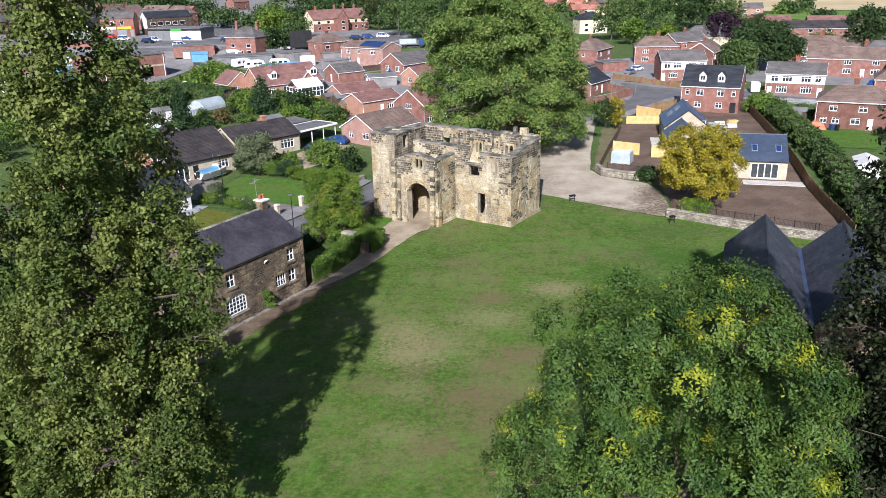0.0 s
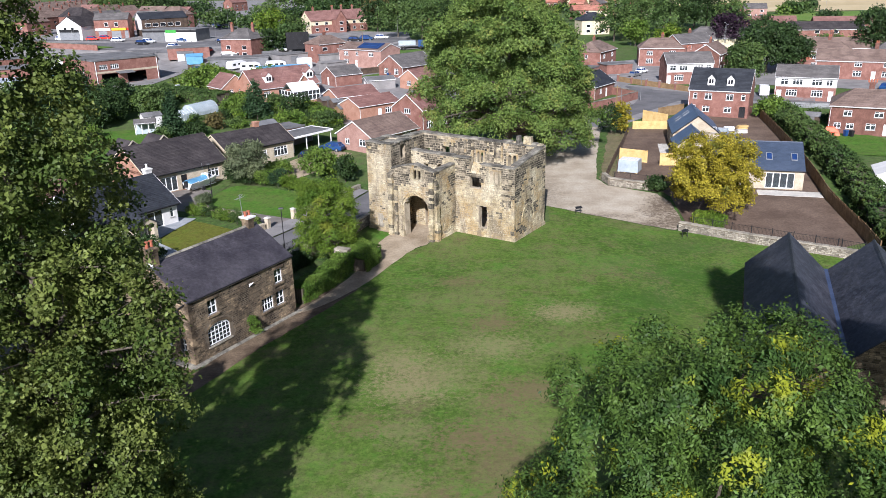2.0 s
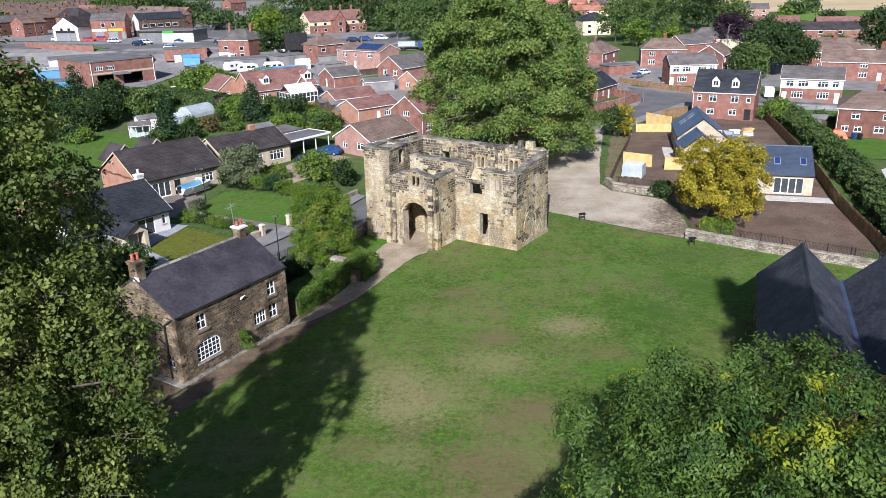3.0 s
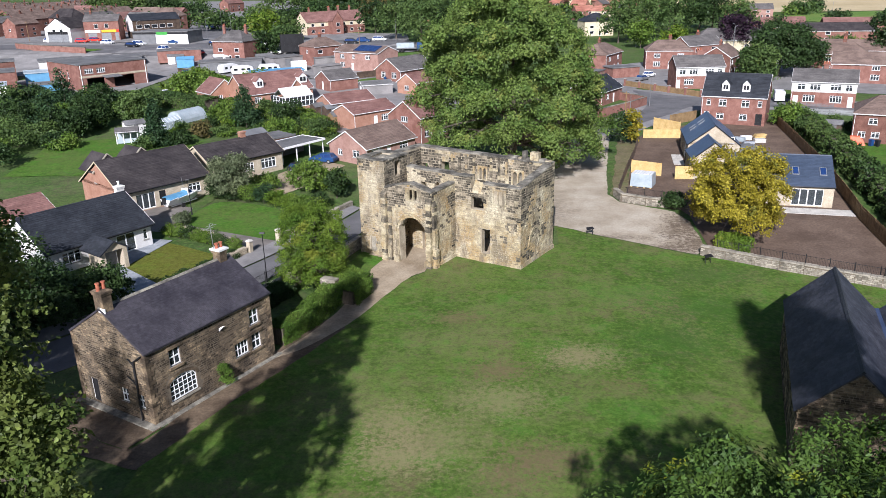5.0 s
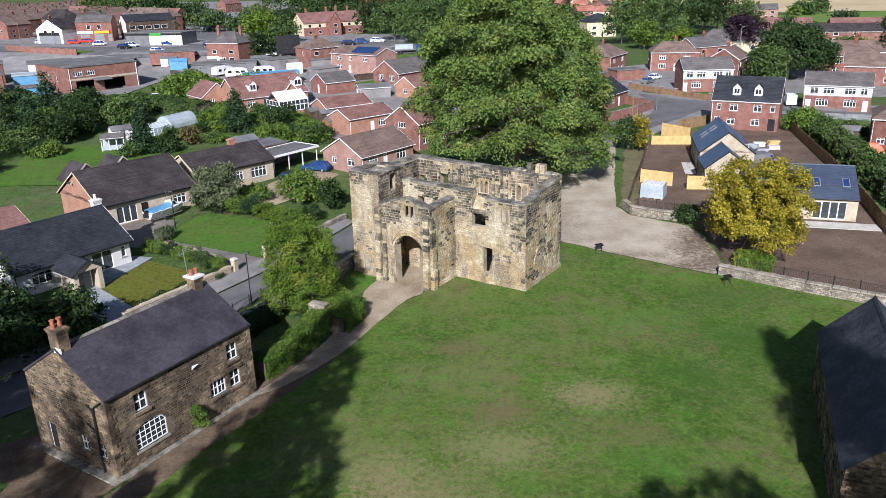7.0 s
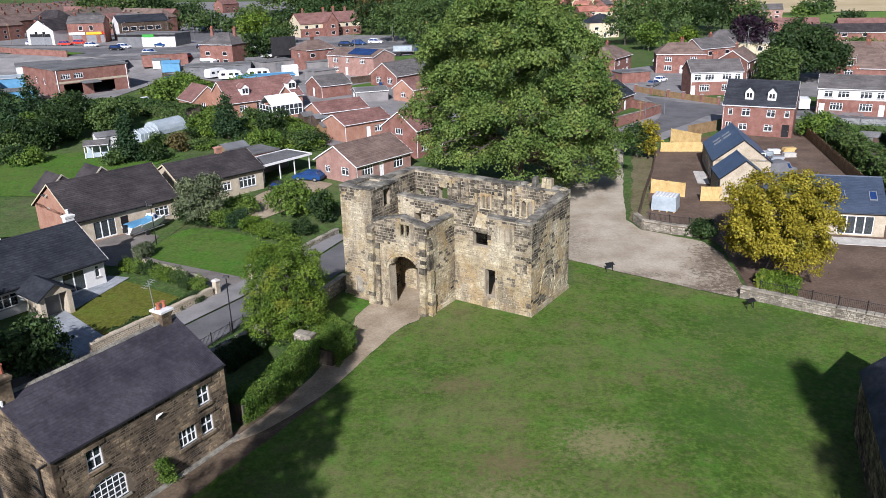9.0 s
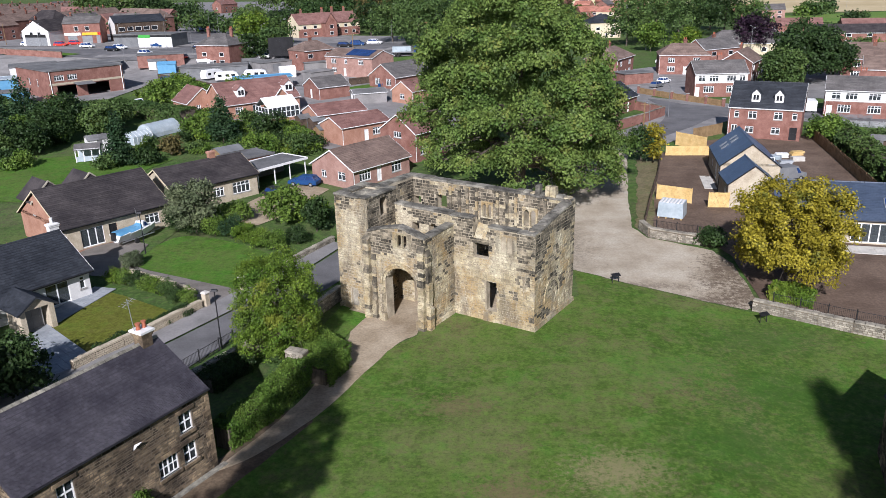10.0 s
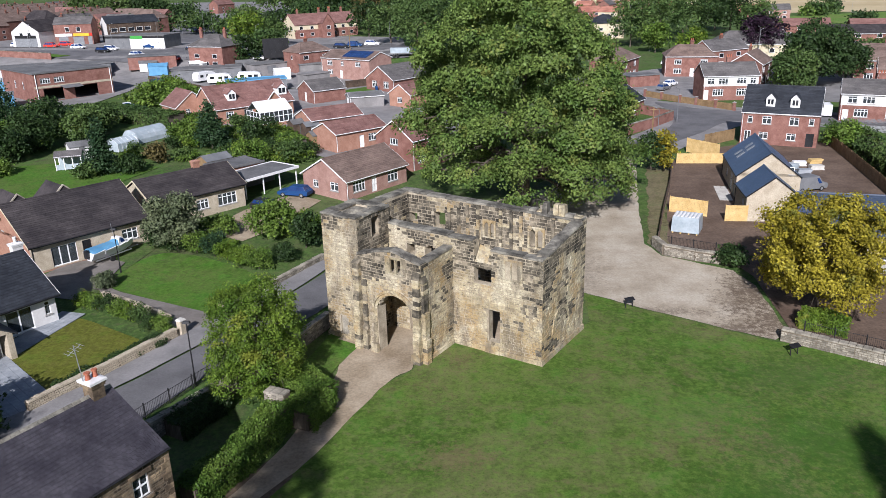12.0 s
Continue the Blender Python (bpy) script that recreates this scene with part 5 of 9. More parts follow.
    for i in range(5):
        ant.tube((a - 1.85 + 0.18 * i, -0.25, 10.52 + 0.067 * i), (a - 1.85 + 0.18 * i, 0.45, 10.52 + 0.067 * i), 0.012, k=4)
    ant.part("aerial", M["steel"], rear, "thin metal television aerial")
    lead = Mesh()
    lead.box(-a + 0.05, -0.55, R - 0.34, -a + 0.14, 0.1, R + 0.01)
    lead.part("flashing", M["white"], h, "pale mortar flashing at the chimney foot")
    pl = Mesh()
    pl.taper(-l / 2 - 0.7, -w / 2 - 0.5, -0.1, l / 2 + 0.5, -w / 2 - 0.02, 0.10, 0.06)
    pl.taper(-l / 2 - 0.7, -w / 2 - 0.02, -0.1, -l / 2, w / 2, 0.10, 0.06)
    pl.part("plinth", M["coping"], h, "low dark stone edging along the wall foot")
    sh = Mesh()
    for i in range(6):
        sh.tube((0.6 + i * 0.02, -w / 2 - 0.05, 4.6), (0.4 + 0.1 * i, -w / 2 - 0.25, 4.5 + 0.04 * i), 0.03, k=5)
    sh.part("lamp", M["white"], h)


cottage()


# ---- barn with two parallel roofs ----


def barn():
    h = thing("barn", 25.65, 63.0, 71.5, "dark stone barn with two parallel steep slate roofs", "barn", z=-0.5)
    L, W, E, R = 17.4, 6.6, 4.0, 7.2
    m = Mesh()
    m.box(-L / 2 + 0.15, -W / 2 + 0.2, -0.4, L / 2 - 0.15, -W / 2 + 0.75, E)
    m.box(-L / 2 + 0.15, -W - W / 2 + 0.2, -0.4, L / 2 - 0.15, -W - W / 2 + 0.75, E)
    st = []
    for c in (0, -W):
        for sx in (-1, 1):
            x = sx * (L / 2 - 0.15)
            m.prism([(x, c - W / 2 + 0.2, -0.4), (x, c + W / 2 - 0.2, -0.4), (x, c + W / 2 - 0.2, E), (x, c, R - 0.2), (x, c - W / 2 + 0.2, E)], (-sx * 0.5, 0, 0))
        st += courses((-L / 2 + 0.15, c + W / 2 - 0.2, 0), NY, NX, W - 0.4, lambda a: E + (R - 0.25 - E) * (1 - abs(a - W / 2 + 0.2) / (W / 2 - 0.2)), (0.11, 0.18), (0.2, 0.5), lambda a, z: False)
    m.box(-L / 2 + 0.15, W / 2 - 0.7, -0.4, L / 2 - 0.15, W / 2 - 0.2, E)
    m.part("wall", M["rubble_joint"], h)
    st += courses((L / 2 - 0.15, W / 2 - 0.2, 0), NX, Y, L - 0.3, lambda a: E, (0.16, 0.26), (0.25, 0.65), lambda a, z: False)
    lay(h, "stone", st, M["rubble"], M["rubble_block"], 200)
    for c in (0, -W):
        r = Mesh()
        a, b = L / 2, W / 2
        slope(r, (-a, c - b, E), (a, c - b, E), (-a, c, R), (a, c, R), 0.24, 0.022, 0.36)
        slope(r, (a, c + b, E), (-a, c + b, E), (a, c, R), (-a, c, R), 0.24, 0.022, 0.36)
        r.prism([(-a, c - b, E - 0.01), (-a, c, R - 0.01), (-a, c + b, E - 0.01), (-a, c, R - 0.16)], (L, 0, 0))
        r.part("roof", M["barn_slate"], h)
        k = Mesh()
        for i in range(38):
            k.prism([(-a + L * i / 38, c - 0.15, R - 0.06), (-a + L * i / 38, c, R + 0.08), (-a + L * i / 38, c + 0.15, R - 0.06)], (L / 38 * 0.96, 0, 0))
        tagged(k.part("ridge", M["black_tile"], h), kind="stuff")
    v = Mesh()
    v.prism([(-L / 2 - 0.1, -W / 2 - 0.25, E + 0.16), (-L / 2 - 0.1, -W / 2 + 0.25, E + 0.16), (-L / 2 - 0.1, -W / 2, E + 0.06)], (L + 0.2, 0, 0))
    v.part("valley_gutter", M["lead"], h, "dark blue lead valley gutter")


barn()

# ---- bungalows across the lane ----
a_house = house("brick bungalow with a broad mossy dark brown tiled roof", -44.5, 116.0, 50.7, 13.1, 11.6, 2.85, 6.35, "dark_tile", "orange_brick", over=0.45, row=0.3, verge="cream", gutter="black",
      openings=[("f", "p", -3.0, 0.1, 2.6, 2.1), ("f", "k", -0.6, 0.05, 0.95, 2.05), ("f", "w", 4.2, 0.8, 1.8, 1.3), ("l", "w", 1.2, 3.3, 0.5, 0.5)], group="bungalows", band=(0, 2.8, "new_stone"))
for u in (-4.2, 0.6):
    wing = Mesh()
    wing.prism([(u - 2.3, 1.0, 4.6), (u + 2.3, 1.0, 4.6), (u, 1.0, 6.75)], (0, 4.4, 0))
    wing.part("rear_gable", M["dark_tile"], a_house, "low tiled rear gable with a mossy ridge")
    for e in (-1, 1):
        edge = Mesh()
        edge.hexa([(u + e * 2.35, 0.9, 4.55), (u, 0.9, 6.75), (u, 1.15, 6.75), (u + e * 2.35, 1.15, 4.55), (u + e * 2.35, 0.9, 4.72), (u, 0.9, 6.92), (u, 1.15, 6.92), (u + e * 2.35, 1.15, 4.72)])
        edge.part("verge", M["grey_stone"], a_house)
house("stone bungalow with a dark brown tiled roof and white bay window", -36.0, 128.6, 48.0, 12.7, 8.7, 2.9, 5.15, "dark_tile", "new_stone", over=0.4, row=0.3, verge="cream", gutter="black",
      openings=[("f", "w", 3.6, 0.75, 2.6, 1.5), ("f", "w", 0.2, 0.9, 1.6, 1.2), ("l", "w", 0.0, 0.9, 1.2, 1.1)], chimneys=[(2.0, 0.2, 6.1, "orange_brick", 0)], group="bungalows")
c_house = house("white bungalow with a smooth black tiled roof", -43.5, 94.7, 55.2, 12.7, 10.3, 2.55, 5.6, "black_tile", "render", over=0.5, row=0.3, wide=0.42, verge="white", gutter="black",
      openings=[("f", "p", 2.9, 0.1, 2.2, 2.1), ("f", "w", -3.4, 0.8, 2.0, 1.25), ("f", "w", 5.3, 0.9, 0.5, 1.2)], group="bungalows")
house("pink brick bungalow with a brown tiled roof", -15.9, 138.6, 52.6, 11.9, 9.0, 2.45, 4.95, "brown_tile", "pink_brick", over=0.35, row=0.32,
      openings=[("l", "w", -1.9, 0.9, 1.5, 1.15), ("l", "w", 1.7, 0.9, 1.0, 1.0), ("f", "w", -3.4, 0.7, 2.2, 1.4), ("f", "d", -0.6, 0.05, 0.95, 2.05), ("f", "w", 3.0, 0.7, 2.0, 1.4)], group="bungalows")
house("red brick house with a red tiled roof", -9.0, 151.5, 52.0, 8.5, 8.0, 4.3, 7.0, "red_tile", "brick", over=0.3,
      openings=[("l", "w", 0, 3.4, 1.6, 1.3), ("f", "w", -2, 0.9, 1.8, 1.3), ("f", "w", 2, 0.9, 1.8, 1.3), ("f", "w", 0, 3.0, 1.3, 1.0)], chimneys=[(-2.5, -1.6, 8.0, "dark_brick")])
house("brick bungalow with a red tiled roof and white windows", -20.4, 163.4, 43.8, 10.5, 7.2, 2.9, 4.4, "red_tile", "orange_brick", over=0.3,
      openings=[("f", "w", 2.2, 0.9, 1.6, 1.2), ("f", "w", 4.2, 0.9, 1.4, 1.2), ("f", "d", 0, 0.05, 0.9, 2.0)], group="bungalows")
house("brick bungalow with a red tiled roof and white windows", -26.2, 176.0, 37.0, 10.5, 7.4, 2.6, 4.2, "red_tile", "orange_brick", over=0.3,
      openings=[("l", "w", -1.0, 0.8, 1.7, 1.3), ("f", "w", -2.6, 0.9, 1.6, 1.2), ("f", "w", 1.6, 0.9, 1.6, 1.2)], group="bungalows")
house("brick garage block with a grey tiled roof", -33.4, 207.3, 39.0, 8.2, 7.8, 2.6, 4.6, "grey_tile", "brick", over=0.25, openings=[("l", "d", 0, 0.05, 0.9, 2.0)])
house("brick bungalow with a dark tiled roof", -17.7, 222.8, 51.4, 13.5, 9.5, 2.6, 5.6, "grey_tile", "brick", over=0.35,
      openings=[("l", "w", -2.2, 0.7, 1.6, 1.5), ("l", "w", 1.6, 0.7, 1.6, 1.5)], group="bungalows")
house("orange brick house gable end with white trim", -12.5, 200.5, 52.0, 9.0, 6.5, 2.6, 4.7, "red_tile", "orange_brick", over=0.3, openings=[("l", "w", 0, 0.9, 1.3, 1.1)])
house("pale concrete garage with a shallow grey roof", -22.8, 199.5, 20.0, 7.5, 5.0, 2.2, 2.9, "felt", "paving", over=0.2, row=0.8, openings=[("l", "d", 0, 0, 2.2, 1.9)], category="garage", name="garage")
# dormer bungalow with conservatory
g_house = house("brick dormer bungalow with a red tiled roof and white dormers", -46.0, 190.5, 42.0, 17.0, 11.0, 2.7, 6.6, "red_tile", "orange_brick", over=0.35,
      openings=[("f", "p", -1.6, 0.1, 1.8, 2.1), ("f", "w", -5.5, 0.8, 1.6, 1.3), ("f", "w", 5.8, 0.8, 1.4, 1.3)])
house("brick bungalow wing with a red tiled roof", -57.5, 189.5, 132.0, 8.0, 7.5, 2.7, 5.6, "red_tile", "orange_brick", over=0.3, openings=[("l", "w", -1.2, 0.7, 0.9, 1.6), ("l", "w", 1.2, 0.7, 0.9, 1.6)])


def dormer(parent, x, y, z, w=1.7, h=1.5, d=2.4, roof="red_tile", wall="white"):
    b = Mesh()
    b.box(-w / 2, 0.0, 0, w / 2, d, h)
    b.prism([(-w / 2, 0.0, h), (w / 2, 0.0, h), (0, 0.0, h + 0.75)], (0, d, 0))
    ob = b.part("dormer", M[wall], parent)
    ob.matrix_basis = pose(x, y, z)
    r = Mesh()
    for s in (-1, 1):
        r.prism([(s * (w / 2 + 0.15), -0.15, h - 0.1), (0, -0.15, h + 0.84), (0, -0.15, h + 0.72), (s * (w / 2 + 0.15), -0.15, h - 0.22)], (0, d, 0))
    r.part("dormer_roof", M[roof], ob)
    f = Mesh()
    f.plate([(-w / 2 + 0.2 + (w - 0.4) * i / 2 - 0.05, 0.22, -w / 2 + 0.2 + (w - 0.4) * i / 2 + 0.05, h - 0.1) for i in range(3)] + [(-w / 2 + 0.15, 0.22, w / 2 - 0.15, 0.32), (-w / 2 + 0.15, h - 0.2, w / 2 - 0.15, h - 0.1)], -0.06, 0.0)
    f.part("window_frame", M["white"], ob)
    p = Mesh()
    p.box(-w / 2 + 0.2, -0.025, 0.32, w / 2 - 0.2, -0.01, h - 0.2)
    p.part("pane", M["pane"], ob, "dark window glass")


wing = Mesh()
wing.prism([(0.6, -7.4, -0.3), (5.2, -7.4, -0.3), (5.2, -7.4, 2.8), (2.9, -7.4, 5.2), (0.6, -7.4, 2.8)], (0, 4.5, 0))
wing.part("gable_wing", M["orange_brick"], g_house, "brick front gable with white edges")
for s_ in (-1, 1):
    w_ = Mesh()
    slope(w_, (2.9 + s_ * 2.6, -7.7, 2.6), (2.9 + s_ * 2.6, -1.5, 2.6), (2.9, -7.7, 5.35), (2.9, -1.5, 5.35), 0.32)
    w_.part("wing_tiles", M["red_tile"], g_house, kind="stuff")
    w_ = Mesh()
    w_.hexa([(2.9 + s_ * 2.6, -7.75, 2.4), (2.9, -7.75, 5.15), (2.9, -7.66, 5.15), (2.9 + s_ * 2.6, -7.66, 2.4), (2.9 + s_ * 2.6, -7.75, 2.62), (2.9, -7.75, 5.4), (2.9, -7.66, 5.4), (2.9 + s_ * 2.6, -7.66, 2.62)])
    w_.part("bargeboard", M["white"], g_house)
dormer(g_house, -4.2, -4.0, 3.9)
dormer(g_house, 6.6, -4.0, 3.9, 2.0)


def conservatory():
    c = thing("conservatory", -38.6, 181.8, 42.0, "white framed glass conservatory on a brick base", "conservatory")
    w, d, h, r = 6.8, 5.4, 2.7, 4.4
    b = Mesh()
    b.box(-w / 2, -d / 2, -0.3, w / 2, -d / 2 + 0.25, 0.6)
    b.box(-w / 2, -d / 2, -0.3, -w / 2 + 0.25, d / 2, 0.6)
    b.box(w / 2 - 0.25, -d / 2, -0.3, w / 2, d / 2, 0.6)
    b.part("base_wall", M["orange_brick"], c)
    f = Mesh()
    for i in range(8):
        x = -w / 2 + w * i / 7
        f.box(x - 0.06, -d / 2, 0.6, x + 0.06, -d / 2 + 0.1, h)
        f.hexa([(x - 0.05, -d / 2, h), (x + 0.05, -d / 2, h), (x + 0.05, 0, r), (x - 0.05, 0, r), (x - 0.05, -d / 2, h + 0.1), (x + 0.05, -d / 2, h + 0.1), (x + 0.05, 0, r + 0.1), (x - 0.05, 0, r + 0.1)])
    for i in range(5):
        y = -d / 2 + d * i / 4
        for x in (-w / 2, w / 2 - 0.1):
            f.box(x, y - 0.05, 0.6, x + 0.1, y + 0.05, h)
    for z in (0.6, 1.75, h):
        f.box(-w / 2, -d / 2 - 0.02, z, w / 2, -d / 2 + 0.1, z + 0.1)
        f.box(-w / 2 - 0.02, -d / 2, z, -w / 2 + 0.1, d / 2, z + 0.1)
        f.box(w / 2 - 0.1, -d / 2, z, w / 2 + 0.02, d / 2, z + 0.1)
    f.box(-w / 2, -0.1, r, w / 2, 0.1, r + 0.15)
    f.part("frame", M["white"], c)
    g = Mesh()
    g.box(-w / 2 + 0.05, -d / 2 + 0.04, 0.65, w / 2 - 0.05, -d / 2 + 0.06, h)
    g.box(-w / 2 + 0.04, -d / 2 + 0.1, 0.65, -w / 2 + 0.06, d / 2, h)
    g.part("pane", M["glass"], c)
    rp = Mesh()
    for s in (-1, 1):
        rp.hexa([(-w / 2, s * d / 2, h + 0.03), (w / 2, s * d / 2, h + 0.03), (w / 2, 0, r + 0.03), (-w / 2, 0, r + 0.03), (-w / 2, s * d / 2, h + 0.06), (w / 2, s * d / 2, h + 0.06), (w / 2, 0, r + 0.06), (-w / 2, 0, r + 0.06)])
    rp.part("roof", M["white"], c, "white translucent roof sheets")


conservatory()

# porch of the white bungalow
def porch():
    p = thing("porch", -37.6, 89.4, 55.2, "small gabled stone porch with a black door", "porch")
    m = Mesh()
    m.box(-1.45, -1.0, 0, -1.0, 1.6, 2.3)
    m.box(1.0, -1.0, 0, 1.45, 1.6, 2.3)
    m.prism([(-1.45, -1.0, 2.25), (1.45, -1.0, 2.25), (0, -1.0, 3.2)], (0, 0.3, 0))
    m.part("wall", M["new_stone"], p)
    door(p, pose(0, 0.1, 0), 1.5, 2.15, "grey", "dark grey front door")
    r = Mesh()
    for s in (-1, 1):
        slope(r, (s * 1.75, -1.3, 2.2), (s * 1.75, 2.8, 2.2), (0, -1.3, 3.35), (0, 2.8, 3.35), 0.3, wide=0.42)
        r.prism([(s * 1.75, -1.3, 2.19), (0, -1.3, 3.34), (0, -1.3, 3.2), (s * 1.75, -1.3, 2.05)], (0, 4.1, 0))
    r.part("roof", M["black_tile"], p)


porch()
stack(c_house, 6.0, 0.6, 3.0, 6.3, "render", 0.9, 0.7, 1, "white")

# ---- streets behind ----
k_house = house("long two-storey brick house with solar panels", -30.6, 242.2, -35.0, 17.4, 9.1, 5.0, 6.7, "brown_tile", "pink_brick", over=0.3,
      openings=[("f", "w", -5.5, 3.2, 1.8, 1.2), ("f", "w", -1.0, 3.2, 1.0, 1.2), ("f", "w", 4.5, 3.2, 1.8, 1.2), ("f", "w", -5.5, 0.9, 1.8, 1.2), ("f", "d", -1.5, 0, 0.9, 2.0)])
for i in range(8):
    for j in range(2):
        sp = Mesh()
        y0, y1 = -3.6 + j * 1.7, -3.6 + j * 1.7 + 1.62
        zz = lambda y: 5.0 + (y + 4.55) / 4.55 * 1.7 + 0.12
        x = -1.5 + i * 1.05
        sp.hexa([(x, y0, zz(y0)), (x + 1.0, y0, zz(y0)), (x + 1.0, y1, zz(y1)), (x, y1, zz(y1)), (x, y0, zz(y0) + 0.04), (x + 1.0, y0, zz(y0) + 0.04), (x + 1.0, y1, zz(y1) + 0.04), (x, y1, zz(y1) + 0.04)])
        sp.part("solar_panel", M["solar"], k_house)
two = [("f", "w", -3.2, 3.1, 1.7, 1.2), ("f", "w", 3.2, 3.1, 1.7, 1.2), ("f", "w", -3.2, 0.8, 1.9, 1.3), ("f", "w", 3.2, 0.8, 1.9, 1.3), ("f", "d", 0.4, 0, 0.95, 2.05), ("l", "w", 0, 3.1, 0.8, 1.1)]
house("hipped red brick house with a brown tiled roof", -47.5, 262.0, 45.0, 11.0, 9.0, 5.2, 7.6, "brown_tile", "brick", hip=3.5, openings=two, chimneys=[(0, 0.5, 8.6, "dark_brick")])
ch = house("square red brick house with a hipped tiled roof and chimneys", -77.5, 273.0, -20.0, 12.6, 10.5, 6.4, 9.6, "grey_tile", "brick", hip=4.6, openings=two, chimneys=[(-3.4, -1.5, 11.2, "brick"), (3.2, 1.0, 11.0, "brick")])
house("large cream and red brick corner building with a red tiled roof", -67.2, 387.9, 37.2, 30.6, 12.9, 5.6, 9.9, "red_tile", "cream", over=0.4, row=0.5, band=(0, 2.8, "brick"),
      openings=[("f", "w", u, z, 1.6, 1.4) for u in (-12, -7, -2, 4, 8, 12) for z in (0.9, 3.6)] + [("l", "w", u, 3.4, 1.6, 1.4) for u in (-3, 2)], chimneys=[(-10, 1.5, 11.4, "brick"), (0, 1.0, 11.6, "brick", 3), (5, 1.0, 11.8, "brick", 3), (11, 1.0, 11.6, "brick")], category="building")
gb_house = house("cross gable of red brick with a steep tiled roof", -64.5, 382.0, 127.2, 9.0, 6.0, 6.0, 10.2, "red_tile", "brick", over=0.3, row=0.5, openings=[("l", "w", 0, 3.6, 1.8, 1.5), ("l", "w", 0, 0.8, 1.8, 1.5)], category="building")
# shops along the main road
def shop(label, x, y, rot, L, W, eave, ridge, roof, wall, side, width, shutters, boards):
    """A shop: shutters (u, width, height) and sign boards (u, width, colour) on one side."""
    upper = [(side, "w", u, eave * 0.64, 1.7, 1.9) for u in (-width / 4, width / 4)]
    t = house(label, x, y, rot, L, W, eave, ridge, roof, wall, row=0.5, openings=upper, chimneys=[(-L / 3, 0.6, ridge + 1.2, "dark_brick")], category="shop", name="shop", group="shops on the main road")
    at = facing(side, 0, 0, L - 0.36, W - 0.6, 0.0)
    for u, w, h in shutters:
        b = part("shutter", shutter_mesh(w, h), t)
        b.matrix_basis = at @ pose(u, -0.06, 0.1)
    for u, w, c in boards:
        b = Mesh()
        b.box(u - w / 2, -0.3, 3.7, u + w / 2, 0.0, 4.8)
        part("sign_board", b.data("sign_board", M[c]), t).matrix_basis = at
    return t


def shutter_mesh(w, h):
    """A roller shutter of narrow slats."""
    m = Mesh()
    k = 9
    m.plate([(-w / 2, h * i / k, w / 2, h * (i + 1) / k) for i in range(k)], -0.05, 0.0)
    return m.data("shutter", M["shutter"])


M["shutter"] = mat("roller_shutter", [(0.16, 0.17, 0.18), (0.24, 0.25, 0.26)], scale=1.0, fine=8, rough=0.6, grain=0.15, stretch=(1, 1, 6))
gs = shop("white gabled shop with dark shutters and a dark roof", -184.0, 370.0, 76.6, 16, 14.3, 6.2, 10.6, "dark_tile", "render", "l", 8, [(0, 11.0, 3.6)], [(0, 10.5, "black")])
shop("two-storey brick shop with coloured sign boards", -169.4, 373.4, 10.0, 15.6, 10, 8.6, 11.4, "grey_tile", "brick", "f", 9, [(-4.2, 3.8, 3.4), (1.8, 4.2, 3.4), (6.4, 1.6, 3.4)], [(-4.0, 6.6, "white"), (3.4, 7.0, "yellow"), (6.9, 1.2, "red")])
ws = house("two-storey shop with a white gable and a dark glazed side", -150.5, 384.0, 36.0, 22, 12.5, 8.2, 11.0, "black_tile", "dark_wood", row=0.5, openings=[("f", "w", u, 4.6, 2.6, 1.7) for u in (-8, -4.5, -1, 2.5, 6)] + [("l", "w", -2.6, 5.2, 2.6, 1.7), ("l", "w", 2.6, 5.2, 0.9, 1.4)], category="shop", name="shop", group="shops on the main road")
b = Mesh()
b.prism([(-10.94, -6.0, 3.2), (-10.94, 6.0, 3.2), (-10.94, 6.0, 8.2), (-10.94, 0, 10.9), (-10.94, -6.0, 8.2)], (0.12, 0, 0))
b.part("gable_panel", M["render"], ws, "white painted gable")
house("brick house with a hipped dark tiled roof", -212, 425, -24, 18, 11, 8, 12.5, "dark_tile", "brick", hip=4, row=0.5, openings=two)
house("brick house beside the main road with a hipped roof", -157, 421, -24, 16, 10, 8, 12.0, "brown_tile", "brick", hip=4, row=0.5, openings=two)


def flat_block(label, x, y, rot, L, W, h, wall, roof="felt", holes=(), band=None, name="workshop", category="workshop"):
    t = thing(name, x, y, rot, label, category)
    m = Mesh()
    by = {s: [(u, z, w, hh) for ss, k, u, z, w, hh in holes if ss == s] for s in "fblr"}
    for s in "fblr":
        panel(m, s, L, W, -0.6, h, 0.25, by[s])
    m.part("wall", M[wall], t)
    r = Mesh()
    r.box(-L / 2 - 0.2, -W / 2 - 0.2, h, L / 2 + 0.2, W / 2 + 0.2, h + 0.18)
    r.box(-L / 2 - 0.2, -W / 2 - 0.2, h + 0.18, L / 2 + 0.2, -W / 2 + 0.05, h + 0.3)
    r.box(-L / 2 - 0.2, W / 2 - 0.05, h + 0.18, L / 2 + 0.2, W / 2 + 0.2, h + 0.3)
    r.part("roof", M[roof], t)
    for s, k, u, z, w, hh in holes:
        at = facing(s, u, z, L, W)
        if k == "w":
            window(t, at, w, hh)
        elif k == "g":
            door(t, at, w, hh, "grey")
    if band:
        b = Mesh()
        b.box(-L / 2 - 0.03, -W / 2 - 0.04, band[0], L / 2 + 0.03, -W / 2, band[1])
        b.part("sign_band", M[band[2]], t)
    return t


